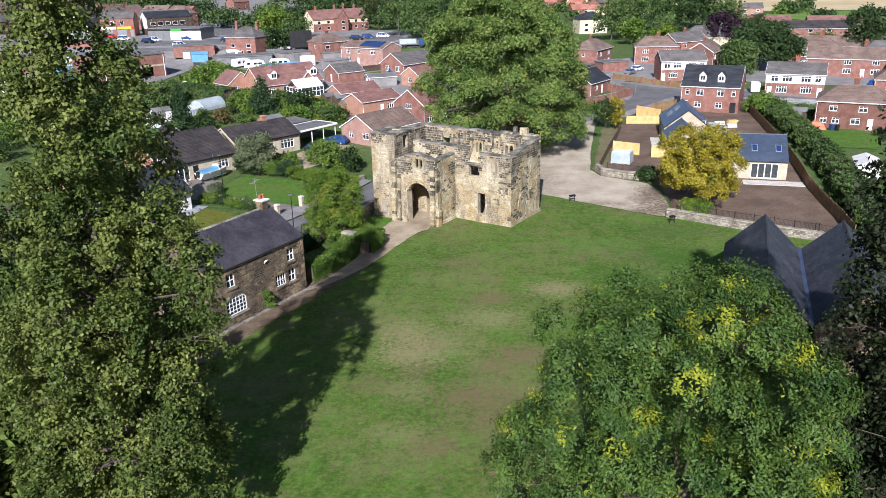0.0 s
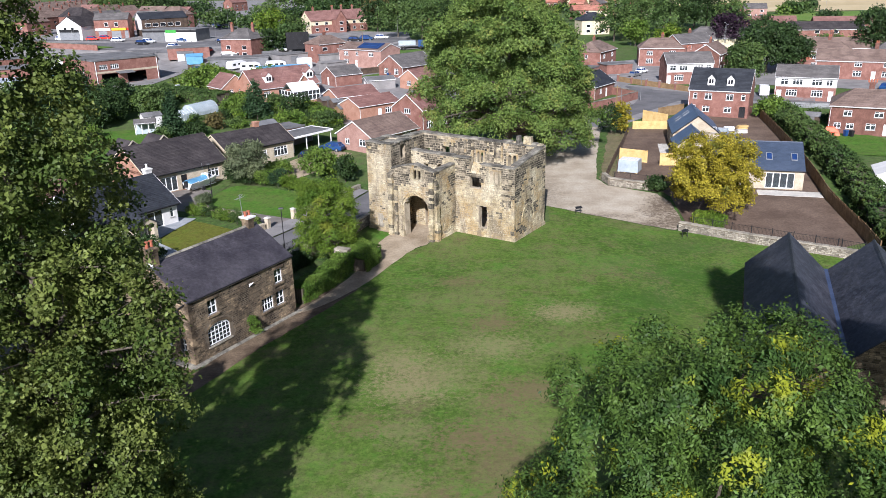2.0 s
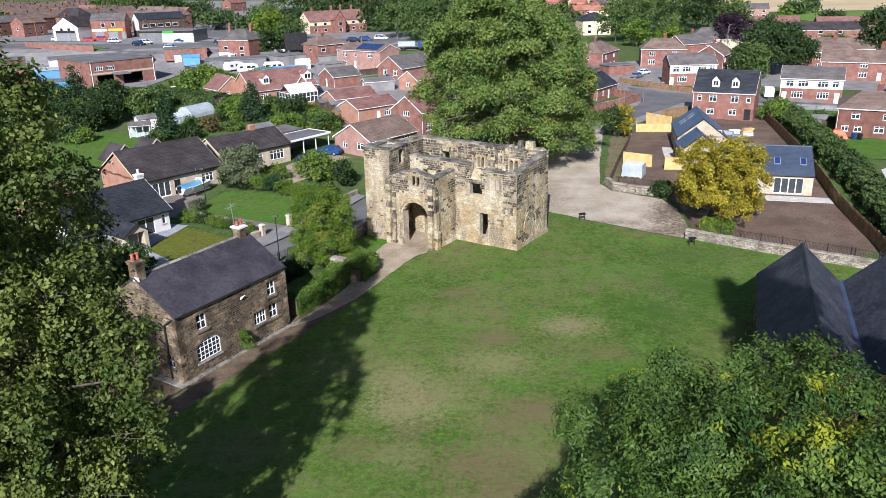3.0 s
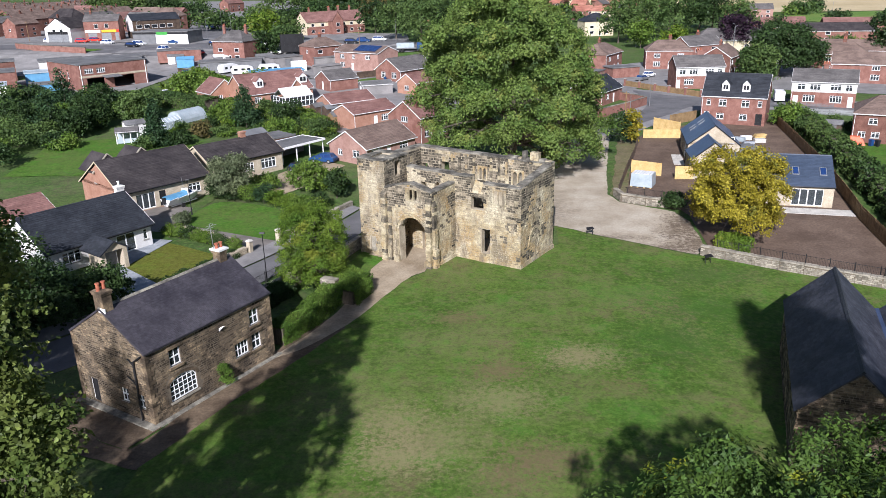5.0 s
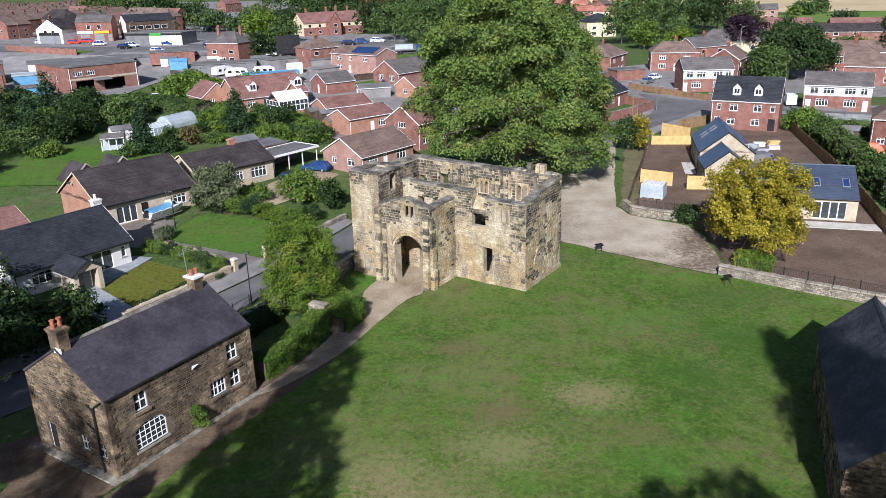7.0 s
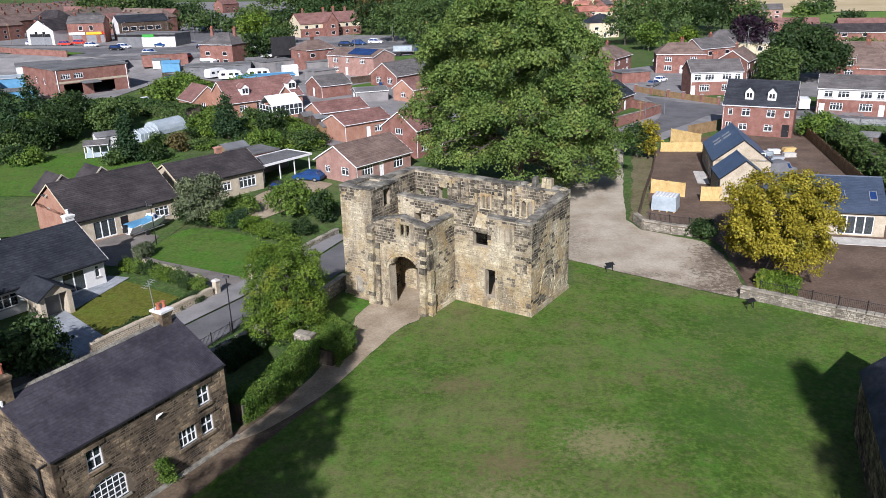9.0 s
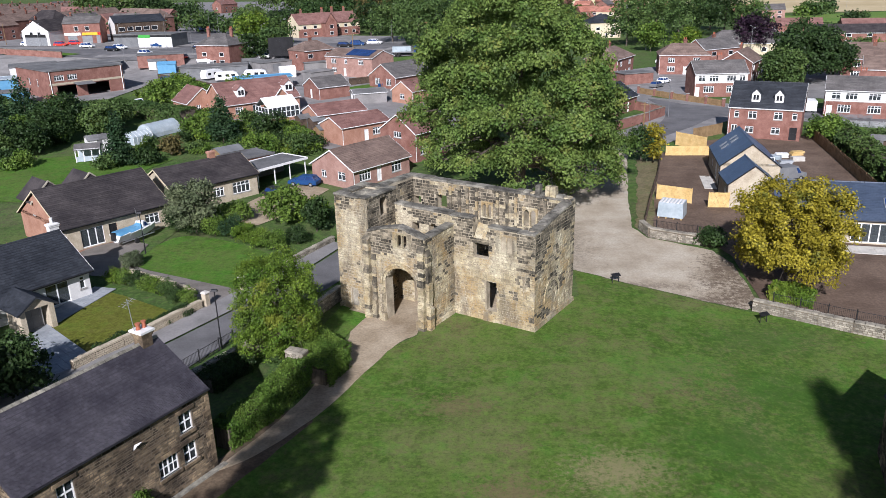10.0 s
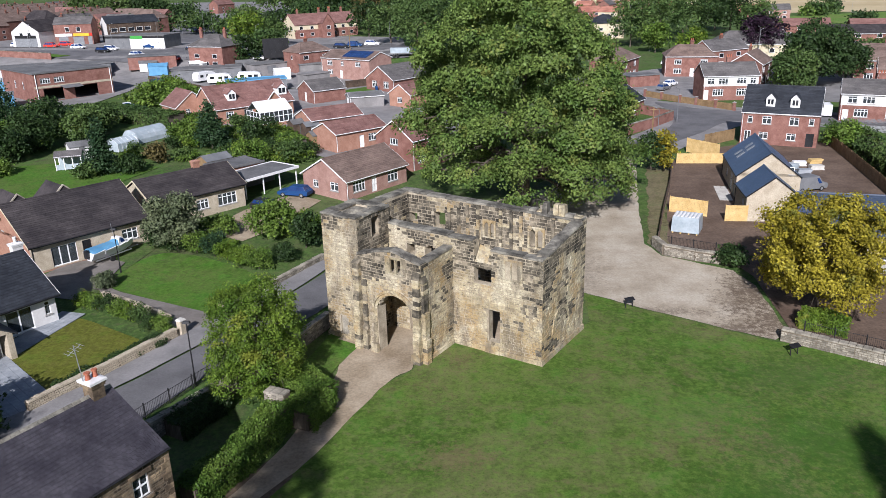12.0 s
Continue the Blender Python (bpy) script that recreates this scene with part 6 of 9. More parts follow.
wk = flat_block("brick workshop with a flat felt roof and open bay", -100.8, 222.5, 49.0, 18.0, 20.0, 6.2, "brick", holes=[("f", "w", -6.5, 4.0, 2.2, 1.2), ("f", "w", -3.4, 4.0, 2.2, 1.2), ("f", "o", -5, 0, 4.5, 2.8), ("f", "o", 2.5, 0, 5.5, 2.8), ("l", "w", -3, 2.5, 0.8, 1.6), ("l", "w", 2, 2.5, 0.8, 1.6)])
b = Mesh()
b.box(-9.05, -10.06, 2.95, 9.05, -10.0, 3.45)
b.part("lintel_band", M["new_stone"], wk, "pale concrete band over the bays")
for u in (-8.6, 8.6):
    b = Mesh()
    b.tube((u, -10.12, 0), (u, -10.12, 6.1), 0.09, k=6)
    b.part("downpipe", M["white"], wk)
b = Mesh()
b.hexa([(-3.4, -12.4, 2.75), (1.0, -12.4, 2.75), (1.0, -10.0, 3.1), (-3.4, -10.0, 3.1), (-3.4, -12.4, 2.9), (1.0, -12.4, 2.9), (1.0, -10.0, 3.25), (-3.4, -10.0, 3.25)])
b.part("canopy", M["grey"], wk, "grey sheet canopy over the bay")
fs = flat_block("grey flat-roofed shop with a green sign", -131.5, 351.0, -10.0, 26.0, 12.0, 4.9, "grey", holes=[("f", "g", -9, 0, 4, 3.4), ("f", "g", -4, 0, 3, 3.4)], band=(3.9, 4.7, "black"), category="shop")
b = Mesh()
b.box(-1.6, -6.3, 3.7, 3.6, -6.06, 4.85)
b.part("sign_board", M["green"], fs, "bright green sign board")
b = Mesh()
b.box(-2.0, -6.12, 0.0, 12.9, -6.045, 3.85)
b.part("shop_front", M["white"], fs, "white shop front panels")
flat_block("row of dark sheds with flat felt roofs", -72.0, 247.0, 15.0, 18.0, 8.0, 2.6, "grey", holes=[("f", "g", -4, 0, 2.4, 2.1), ("f", "g", 3, 0, 2.4, 2.1)], name="shed", category="shed")
flat_block("low pale garage with a flat roof", -58.0, 256.0, 40.0, 10.0, 6.0, 2.6, "paving", holes=[("f", "g", 0, 0, 2.6, 2.1)], name="garage", category="garage")
flat_block("blue-roofed shed in a yard", -52.0, 222.0, 20.0, 14.0, 5.0, 2.6, "grey", roof="light_blue", name="shed", category="shed")
flat_block("light blue corrugated shed", -106.0, 205.0, 31.0, 7.0, 5.0, 2.8, "light_blue", name="shed", category="shed")
flat_block("low brick store with a flat roof", -88.0, 300.0, 20.0, 12.0, 6.0, 3.0, "brick", name="garage", category="garage")
flat_block("flat-roofed brick extension behind a bungalow", -33.5, 141.5, 48.0, 6.5, 4.5, 2.6, "orange_brick", name="extension", category="extension")


def carport():
    t = thing("carport", -28.9, 137.6, 55, "flat-roofed carport with white edges on posts", "carport")
    r = Mesh()
    r.box(-4.6, -2.6, 2.45, 4.6, 2.6, 2.6)
    r.part("roof", M["felt"], t, "weathered grey felt roof")
    for q in ((-4.75, -2.75, 4.75, -2.6), (-4.75, 2.6, 4.75, 2.75), (-4.75, -2.6, -4.6, 2.6), (4.6, -2.6, 4.75, 2.6)):
        e = Mesh()
        e.box(q[0], q[1], 2.36, q[2], q[3], 2.68)
        e.part("edge_board", M["white"], t)
    for x in (-4.4, -1.4, 1.4, 4.4):
        for y in (-2.4, 2.4):
            p = Mesh()
            p.box(x - 0.06, y - 0.06, 0, x + 0.06, y + 0.06, 2.45)
            p.part("post", M["white"], t)
    w = Mesh()
    w.box(-4.4, 2.3, 0, 4.4, 2.42, 2.4)
    w.part("back_wall", M["paving"], t)


carport()
house("red-roofed brick garage with a brown door", -55.0, 103.5, 55.0, 5.5, 6.5, 2.4, 4.0, "red_tile", "orange_brick", over=0.25, openings=[("r", "g", 0, 0, 2.6, 2.0)], category="garage", name="garage")

# ---- estate beside the side road ----
d_house = house("new three-storey red brick house with a dark slate roof", 50.4, 163.7, -25.1, 11.6, 8.3, 5.05, 8.9, "black_tile", "brick", over=0.2, gutter="white",
      openings=[("f", "w", -4.4, 3.4, 0.75, 1.1), ("f", "w", -1.9, 3.3, 1.35, 1.25), ("f", "w", 2.1, 3.3, 1.35, 1.25), ("f", "w", 4.6, 3.4, 0.75, 1.1), ("f", "p", -4.6, 0.05, 0.95, 2.1), ("f", "w", -2.2, 0.9, 1.35, 1.1), ("f", "w", 1.9, 0.9, 1.35, 1.1), ("f", "k", 4.6, 0.05, 1.15, 2.1)])
dormer(d_house, -1.7, -3.2, 6.0, 1.35, 1.35, 2.2, "black_tile")
dormer(d_house, 1.9, -3.2, 6.0, 1.35, 1.35, 2.2, "black_tile")
semi = [("f", "w", -4.2, 3.3, 1.5, 1.2), ("f", "w", -1.6, 3.3, 2.0, 1.2), ("f", "w", 2.2, 3.3, 2.0, 1.2), ("f", "w", 4.6, 3.3, 1.2, 1.2), ("f", "w", -2.6, 0.9, 2.2, 1.4), ("f", "w", 2.4, 0.9, 2.2, 1.4), ("f", "d", -5.1, 0.05, 0.95, 2.1), ("f", "d", 5.1, 0.05, 0.95, 2.1)]
house("brick semi-detached pair with white upper walls, grey tiled roof", 73.5, 180.0, -22.7, 12.4, 8.2, 4.95, 7.15, "grey_tile", "brick", openings=semi, band=(2.9, 4.95, "render"), chimneys=[(0.0, 0.6, 8.2, "brick", 3)], group="semi-detached houses")
house("brick semi-detached pair with white upper walls, grey tiled roof", 54.3, 206.5, 1.8, 11.8, 7.6, 5.0, 7.4, "grey_tile", "brick", openings=semi, band=(2.9, 5.0, "render"), chimneys=[(0.5, 0.6, 8.5, "brick", 3)], group="semi-detached houses")
house("red brick semi-detached house with a hipped brown tiled roof", 70.8, 145.8, -25.0, 12.5, 10.0, 4.8, 7.2, "brown_tile", "dark_brick", hip=3.6, openings=[("f", "w", -3.2, 3.1, 1.3, 1.0), ("f", "w", 1.6, 3.1, 1.4, 1.0), ("f", "w", -4.6, 0.9, 1.1, 1.0), ("f", "w", -2.6, 0.9, 1.2, 1.0), ("f", "w", 0.6, 0.9, 1.5, 1.1), ("f", "d", 3.0, 0.0, 0.9, 2.0)], chimneys=[(0, 0.6, 8.4, "dark_brick", 4)], group="semi-detached houses")
for x, y, r, L, W, ro, wa, hp, lab in (
        (56, 243, -8, 13, 9, "brown_tile", "brick", 3.5, "brick house with a hipped brown roof"),
        (101, 208, -24, 26, 9, "brown_tile", "brick", 0, "row of brown brick houses with chimneys"),
        (110, 196, -24, 14, 9, "brown_tile", "brick", 3.5, "red brick house with a hipped brown roof"),
        (68, 257, 30, 14, 8, "grey_tile", "brick", 0, "grey-roofed brick house with a white gable"),
        (66, 226, 60, 12, 8, "brown_tile", "dark_brick", 0, "dark brick house with a brown tiled roof"),
        (36, 238, 60, 13, 9, "brown_tile", "brick", 3.5, "red brick house with a hipped brown roof"),
        (97, 226, -22, 13, 9, "brown_tile", "brick", 3.5, "red brick house with a hipped brown roof"),
        (112, 218, -22, 13, 9, "grey_tile", "brick", 3.5, "red brick house with a hipped grey roof"),
        (104, 241, -22, 22, 9, "brown_tile", "brick", 0, "row of red brick houses with tiled roofs"),
        (92, 168, -25, 13, 9, "brown_tile", "brick", 3.5, "red brick house with a hipped brown roof"),
        (126, 232, -22, 22, 9, "brown_tile", "brick", 0, "row of red brick houses with tiled roofs"),
        (130, 306, -10, 26, 10, "dark_tile", "brick", 0, "long brick building with a dark roof"),
        (120, 345, -12, 28, 9, "red_tile", "brick", 0, "long brick row with red tiled roofs"),
        (150, 332, -12, 26, 9, "red_tile", "brick", 0, "long brick row with red tiled roofs"),
        (139, 448, -10, 12, 9, "far_tile", "brick", 0, "far brick house with an orange roof"),
        (152, 446, -10, 12, 9, "grey_tile", "pink_brick", 0, "far brick house with a grey roof")):
    house(lab, x, y, r, L, W, 5.0 if L < 20 else 4.4, 7.6 if L < 20 else 7.0, ro, wa, hip=hp, row=0.45, openings=two, chimneys=[(0.5, 0.5, 8.6, "dark_brick")] if y < 300 else [])
house("low community hall with a broad grey-brown roof", 88, 288, -8, 26, 13, 3.6, 7.2, "grey_tile", "cream", hip=5, row=0.5, openings=[("f", "w", u, 1.0, 1.6, 1.3) for u in (-9, -4, 4, 9)], category="hall", name="hall")
house("brick house with a grey slate roof beside the wall", 27.5, 188.0, 56.0, 11, 8.5, 2.8, 5.4, "black_tile", "brick", openings=[("f", "w", -2, 1, 1.2, 1.1), ("f", "d", 1, 0, 0.9, 2.0)])
house("cream house with a many-sided dark roof", 53, 362, 10, 13, 11, 6, 9.0, "black_tile", "cream", hip=5, row=0.5, openings=two)

# new stone bungalow in two blocks, and another with glazed doors
nb = house("new pale stone bungalow with blue-grey slate roofs", 37.8, 136.8, -99.5, 12.2, 7.7, 2.85, 5.85, "blue_slate", "new_stone", over=0.12, row=0.24, wide=0.5, verge="black", gutter="black",
      openings=[("f", "p", 2.0, 0.1, 1.6, 2.1), ("f", "w", 4.4, 0.1, 0.8, 2.1), ("f", "w", -2.0, 0.9, 1.2, 1.1), ("r", "w", 2.6, 3.2, 0.6, 0.9)])
house("new pale stone annexe with a blue-grey slate roof", 34.55, 124.9, -96.0, 5.9, 6.0, 2.9, 5.25, "blue_slate", "new_stone", over=0.12, row=0.24, wide=0.5, verge="black", gutter="black", openings=[("f", "p", 1.2, 0.1, 1.0, 2.1)])
for i in range(4):
    s = Mesh()
    y0, k = -2.9 + (i % 2) * 1.2, (5.85 - 2.85) / 3.85
    x = -2.8 + (i // 2) * 1.6
    zz = lambda y: 2.85 + (y + 3.85) * k + 0.06
    s.hexa([(x, y0, zz(y0)), (x + 0.7, y0, zz(y0)), (x + 0.7, y0 + 0.9, zz(y0 + 0.9)), (x, y0 + 0.9, zz(y0 + 0.9)), (x, y0, zz(y0) + 0.05), (x + 0.7, y0, zz(y0) + 0.05), (x + 0.7, y0 + 0.9, zz(y0 + 0.9) + 0.05), (x, y0 + 0.9, zz(y0 + 0.9) + 0.05)])
    s.part("rooflight", M["steel"], nb)
n2 = house("new pale stone bungalow with a blue-grey roof and glazed doors", 40.0, 114.0, -12.8, 12.5, 9.2, 2.55, 5.5, "new_slate", "new_stone", over=0.15, row=0.24, wide=0.5, verge="black", gutter="black",
      openings=[("f", "p", 3.2, 0.05, 3.6, 2.15), ("r", "w", 0.5, 0.9, 0.7, 1.1)])
for x in (1.4, 4.6):
    s = Mesh()
    k = (5.5 - 2.55) / 4.6
    zz = lambda y: 2.55 + (y + 4.6) * k + 0.05
    for a, b, c, d, m_ in ((x, x + 0.8, -3.0, -1.9, "black"), (x + 0.08, x + 0.72, -2.92, -1.98, "glass")):
        up = 0.05 if m_ == "black" else 0.07
        s.cur = 0 if m_ == "black" else 1
        s.hexa([(a, c, zz(c)), (b, c, zz(c)), (b, d, zz(d)), (a, d, zz(d)), (a, c, zz(c) + up), (b, c, zz(c) + up), (b, d, zz(d) + up), (a, d, zz(d) + up)])
    s.part("rooflight", [M["steel"], M["solar"]], n2)

# far estate with orange roofs and terraces on the hill
k = 0
for x, y in [(62, 470), (72, 462), (82, 470), (96, 492), (108, 500), (70, 545), (84, 548), (98, 552), (120, 556), (58, 585), (74, 590), (90, 596), (110, 600), (128, 604), (52, 640), (70, 645), (90, 650), (110, 655), (132, 660), (150, 610), (40, 700), (64, 705), (90, 708), (120, 712), (150, 715), (-20, 640), (-2, 645), (18, 650), (34, 655)]:
    house("far brick house with an orange tiled roof", x, y, (12, -30, 55, 100)[k % 4], 11, 8.5, 5.0, 7.6, ("far_tile", "far_tile", "grey_tile", "far_tile")[k % 4], ("brick", "cream", "orange_brick")[k % 3], row=0.7, openings=[("f", "w", -2.6, 3.1, 1.8, 1.2), ("f", "w", 2.6, 3.1, 1.8, 1.2), ("f", "w", -2.6, 0.8, 2, 1.3), ("f", "w", 2.6, 0.8, 2, 1.3)], group="houses of the far estate")
    k += 1
for i in range(9):
    x, y = -246 - i * 12, 452 + i * 33
    house("terrace of brown brick houses with tiled roofs", x, y, 70, 30, 9, 6.6, 9.8, "brown_tile", "dark_brick", row=0.7, openings=[("r", "w", 0, 3.2, 1.6, 1.3)] + [("f", "w", u, z, 1.6, 1.3) for u in (-11, -4, 4, 11) for z in (0.9, 3.2)], chimneys=[(-8, 0, 11.2, "dark_brick"), (8, 0, 11.2, "dark_brick")], group="terraces on the hill")
for i in range(6):
    x, y = -215 - i * 16, 470 + i * 42
    house("terrace of brown brick houses with tiled roofs", x, y, 70, 36, 9, 6.6, 9.8, "brown_tile", "dark_brick", row=0.7, openings=[("f", "w", u, z, 1.6, 1.3) for u in (-11, -4, 4, 11) for z in (0.9, 3.2)], chimneys=[(-8, 0, 11.2, "dark_brick"), (8, 0, 11.2, "dark_brick")], group="terraces on the hill")

g_ = np.random.default_rng(44)
for x, y in [(-226, 404), (-246, 412), (-262, 424), (-206, 446), (-186, 440), (-172, 428), (-232, 470), (-258, 500), (-200, 500), (-176, 480), (-300, 470), (-322, 500), (-342, 540), (-270, 560), (-300, 610), (-250, 640), (-330, 660), (-380, 600), (-400, 660), (-360, 720), (-300, 700), (-190, 640)]:
    house("brick town house with a dark tiled roof", x, y, float(g_.choice((-24, 66, 70, -20))), float(g_.uniform(12, 22)), 9, 6.6, 9.8, ("brown_tile", "dark_tile", "grey_tile", "red_tile")[int(g_.integers(4))], ("dark_brick", "brick", "brick", "render")[int(g_.integers(4))], row=0.8, openings=[("f", "w", u, zz, 1.6, 1.3) for u in (-3.5, 3.5) for zz in (0.9, 3.2)] + [("l", "w", 0, 3.2, 1.2, 1.2)], chimneys=[(-3, 0, 9.2, "dark_brick")], group="town houses")
for x, y, r, L, W, h, wa, ro in ((-112, 262, 25, 12, 8, 3, "grey", "felt"), (-100, 280, 20, 14, 8, 3.2, "brick", "felt"), (-122, 244, 31, 12, 10, 4.2, "render", "felt"), (-128, 214, 31, 16, 10, 4.6, "brick", "felt"), (-136, 232, 31, 12, 9, 5.2, "dark_brick", "felt"), (-44, 252, 20, 8, 5, 2.6, "paving", "felt"), (-40, 232, 45, 7, 4, 2.4, "paving", "paving"), (-8, 210, 50, 8, 5, 2.5, "paving", "felt"), (40, 226, 20, 8, 5, 2.5, "brick", "felt"), (30, 218, 60, 8, 6, 2.6, "pink_brick", "felt"), (-118, 226, 31, 9, 7, 3.0, "light_blue", "pale_sheet"), (-120, 200, 31, 12, 8, 3.2, "render", "pale_sheet")):
    flat_block("low flat-roofed outbuilding among yards", x, y, r, L, W, h, wa, ro, name="outbuilding", category="outbuilding")

row = house("terrace of brown brick houses with tiled roofs", -330, 470, 70, 36, 9, 6.6, 9.8, "brown_tile", "dark_brick", row=0.9, openings=[("f", "w", u, zz, 1.6, 1.3) for u in (-11, -4, 4, 11) for zz in (0.9, 3.2)], chimneys=[(-8, 0, 11.2, "dark_brick"), (8, 0, 11.2, "dark_brick")], group="terraces on the hill")
for i in range(18):
    a, b = i % 6, i // 6
    x, y = plan(-300 - a * 30 - b * 28, 540 + b * 62 + a * 16)
    copy_thing(row, pose(x, y, height(x, y), 0, 0, 70 + (a * 7) % 5))

# ---- trees, hedges, shrubs ----


def leaf_mesh(name, pts, size, m, up=0.4, out=None, long=1.6, face=1.3):
    """Single leaves, each a folded pointed blade, at the points."""
    n = len(pts)
    nor = rng.normal(size=(n, 3))
    if out is not None:
        nor += out * face
    nor[:, 2] += up
    nor /= np.linalg.norm(nor, axis=1)[:, None]
    t = np.cross(nor, rng.normal(size=(n, 3)))
    t /= np.linalg.norm(t, axis=1)[:, None] + 1e-9
    b = np.cross(nor, t)
    s = (size * rng.uniform(0.6, 1.3, n))[:, None]
    v = np.stack([pts - t * s * long / 2, pts + b * s / 2 + nor * s * 0.12, pts + t * s * long / 2, pts - b * s / 2 + nor * s * 0.12], 1).reshape(-1, 3)
    me = bpy.data.meshes.new(name)
    me.vertices.add(4 * n)
    me.vertices.foreach_set("co", v.astype(np.float32).ravel())
    me.loops.add(4 * n)
    me.loops.foreach_set("vertex_index", np.arange(4 * n, dtype=np.int32))
    me.polygons.add(n)
    me.polygons.foreach_set("loop_start", np.arange(0, 4 * n, 4, dtype=np.int32))
    me.polygons.foreach_set("loop_total", np.full(n, 4, dtype=np.int32))
    me.materials.append(m)
    me.update(calc_edges=True)
    return me


def field(p, length, seed):
    """A soft random field with waves of about the given length, spread about 0."""
    g = np.random.default_rng(seed)
    v = np.zeros(len(p))
    for i in range(9):
        k = g.normal(size=3)
        k *= 2 * math.pi / length * g.uniform(0.7, 1.5) / np.linalg.norm(k)
        v += np.sin(p @ k + g.uniform(0, 6.28))
    return v / 2.1


def clumps(lobes, n, per, spread, shell=0.72, gap=None, droop=0.0, hollow=False):
    """Leaf points in sprays on the outside of a set of ellipsoids; also the way outwards."""
    lobes = np.array(lobes, float)
    w = (lobes[:, 3] * lobes[:, 4] + lobes[:, 4] * lobes[:, 5] + lobes[:, 3] * lobes[:, 5])
    k = max(1, n // per)
    big = int(k * (2.2 if gap is None else 7.0))
    idx = rng.choice(len(lobes), big, p=w / w.sum())
    d = rng.normal(size=(big, 3))
    d /= np.linalg.norm(d, axis=1)[:, None]
    d[:, 2] = np.where(d[:, 2] < -0.3, -d[:, 2] * 0.7, d[:, 2])
    r = rng.uniform(shell, 1.04, big)[:, None]
    c = lobes[idx, :3] + d * lobes[idx, 3:] * r
    # few leaves deep inside the other boughs
    deep = np.zeros(big, bool)
    for i, l in enumerate(lobes):
        q = (((c - l[:3]) / l[3:]) ** 2).sum(1)
        deep |= (q < 0.45) & (idx != i)
    if hollow:
        mid = np.array([0, 0, 0.45 * lobes[:, 2].max()])
        way = (c - mid) * np.array([1, 1, 0.6])
        way /= np.linalg.norm(way, axis=1)[:, None] + 1e-9
        deep |= (way * d).sum(1) < 0.05
    if gap is not None:
        deep |= field(c * np.array([1, 1, gap[1]]), gap[0], 4) < gap[2]
    keep = np.where(~deep | (rng.random(big) < 0.04))[0][:k]
    c, d = c[keep], d[keep]
    k = len(keep)
    pts = np.repeat(c, per, 0) + rng.normal(size=(k * per, 3)) * spread * np.array([1, 1, 0.75])
    d = np.repeat(d, per, 0)
    if droop:
        s = rng.random((k * per, 1)) ** 0.7
        pts += s * droop * (d * np.array([0.55, 0.55, 0]) + np.array([0, 0, -1.0]))
    return pts, d


def tree(label, x, y, lobes, n, size, m, trunk=0.3, long=1.6, per=26, spread=0.35, name="tree", category="tree", shell=0.72, group="", bark="bark", z=None, up=0.4, limbs=True, gap=None, droop=0.0, hollow=False, face=1.3):
    t = thing(name, x, y, 0, label, category, group, z)
    lob = np.array(lobes, float)
    b = Mesh()
    top = lob[:, 2].max() * (0.62 if hollow else 0.86)
    low = lob[np.argmin(lob[:, 2])]
    cx, cy = lob[:, 0].mean(), lob[:, 1].mean()
    steps = 7
    for i in range(steps):
        f0, f1 = i / steps, (i + 1) / steps
        b.tube((cx * f0 + 0.12 * math.sin(3 * i), cy * f0, top * f0 - 0.2), (cx * f1 + 0.12 * math.sin(3 * (i + 1)), cy * f1, top * f1 - 0.2), trunk * (1 - 0.8 * f0), trunk * (1 - 0.8 * f1), 9)
    if limbs:
        for l in lob[:60]:
            s = max(0.25, min(0.8, (l[2] - 0.6 * max(l[3], l[5])) / top))
            a = Vector((cx * s, cy * s, top * s - 0.2))
            e = Vector(l[:3])
            mid = a.lerp(e, 0.5) + Vector((0, 0, 0.12 * (e - a).length))
            r = trunk * (1 - 0.75 * s) * 0.5
            b.tube(a, mid, r, r * 0.6, 6)
            b.tube(mid, e, r * 0.6, r * 0.2, 5)
            for j in range(3):
                q = Vector(rng.normal(size=3)) * float(min(l[3:])) * 0.6
                b.tube(mid.lerp(e, 0.5 + 0.2 * j), e + q, r * 0.25, r * 0.06, 4)
    b.part("trunk", M[bark], t)
    pts, out = clumps(lobes, n, per, spread, shell, gap, droop, hollow)
    part("crown", leaf_mesh("crown", pts, size, m, up, out, long, face), t)
    return t


def lobes_round(h0, h1, r, k, seed, squash=0.85, lobe=0.5):
    """Lobes that fill a rounded crown between two heights."""
    g = np.random.default_rng(seed)
    out = []
    for i in range(k):
        f = (i + 0.5) / k
        w = 2.39996 * i
        zz = h0 + (h1 - h0) * (0.12 + 0.76 * f)
        prof = math.sqrt(max(0.05, 1 - (2 * (0.12 + 0.76 * f) - 0.85) ** 2 / 1.35))
        rr = r * prof * (1 - lobe * 0.8) * g.uniform(0.75, 1.1)
        s = r * lobe * g.uniform(0.8, 1.15)
        out.append((math.cos(w) * rr, math.sin(w) * rr, zz, s, s, s * squash))
    return out


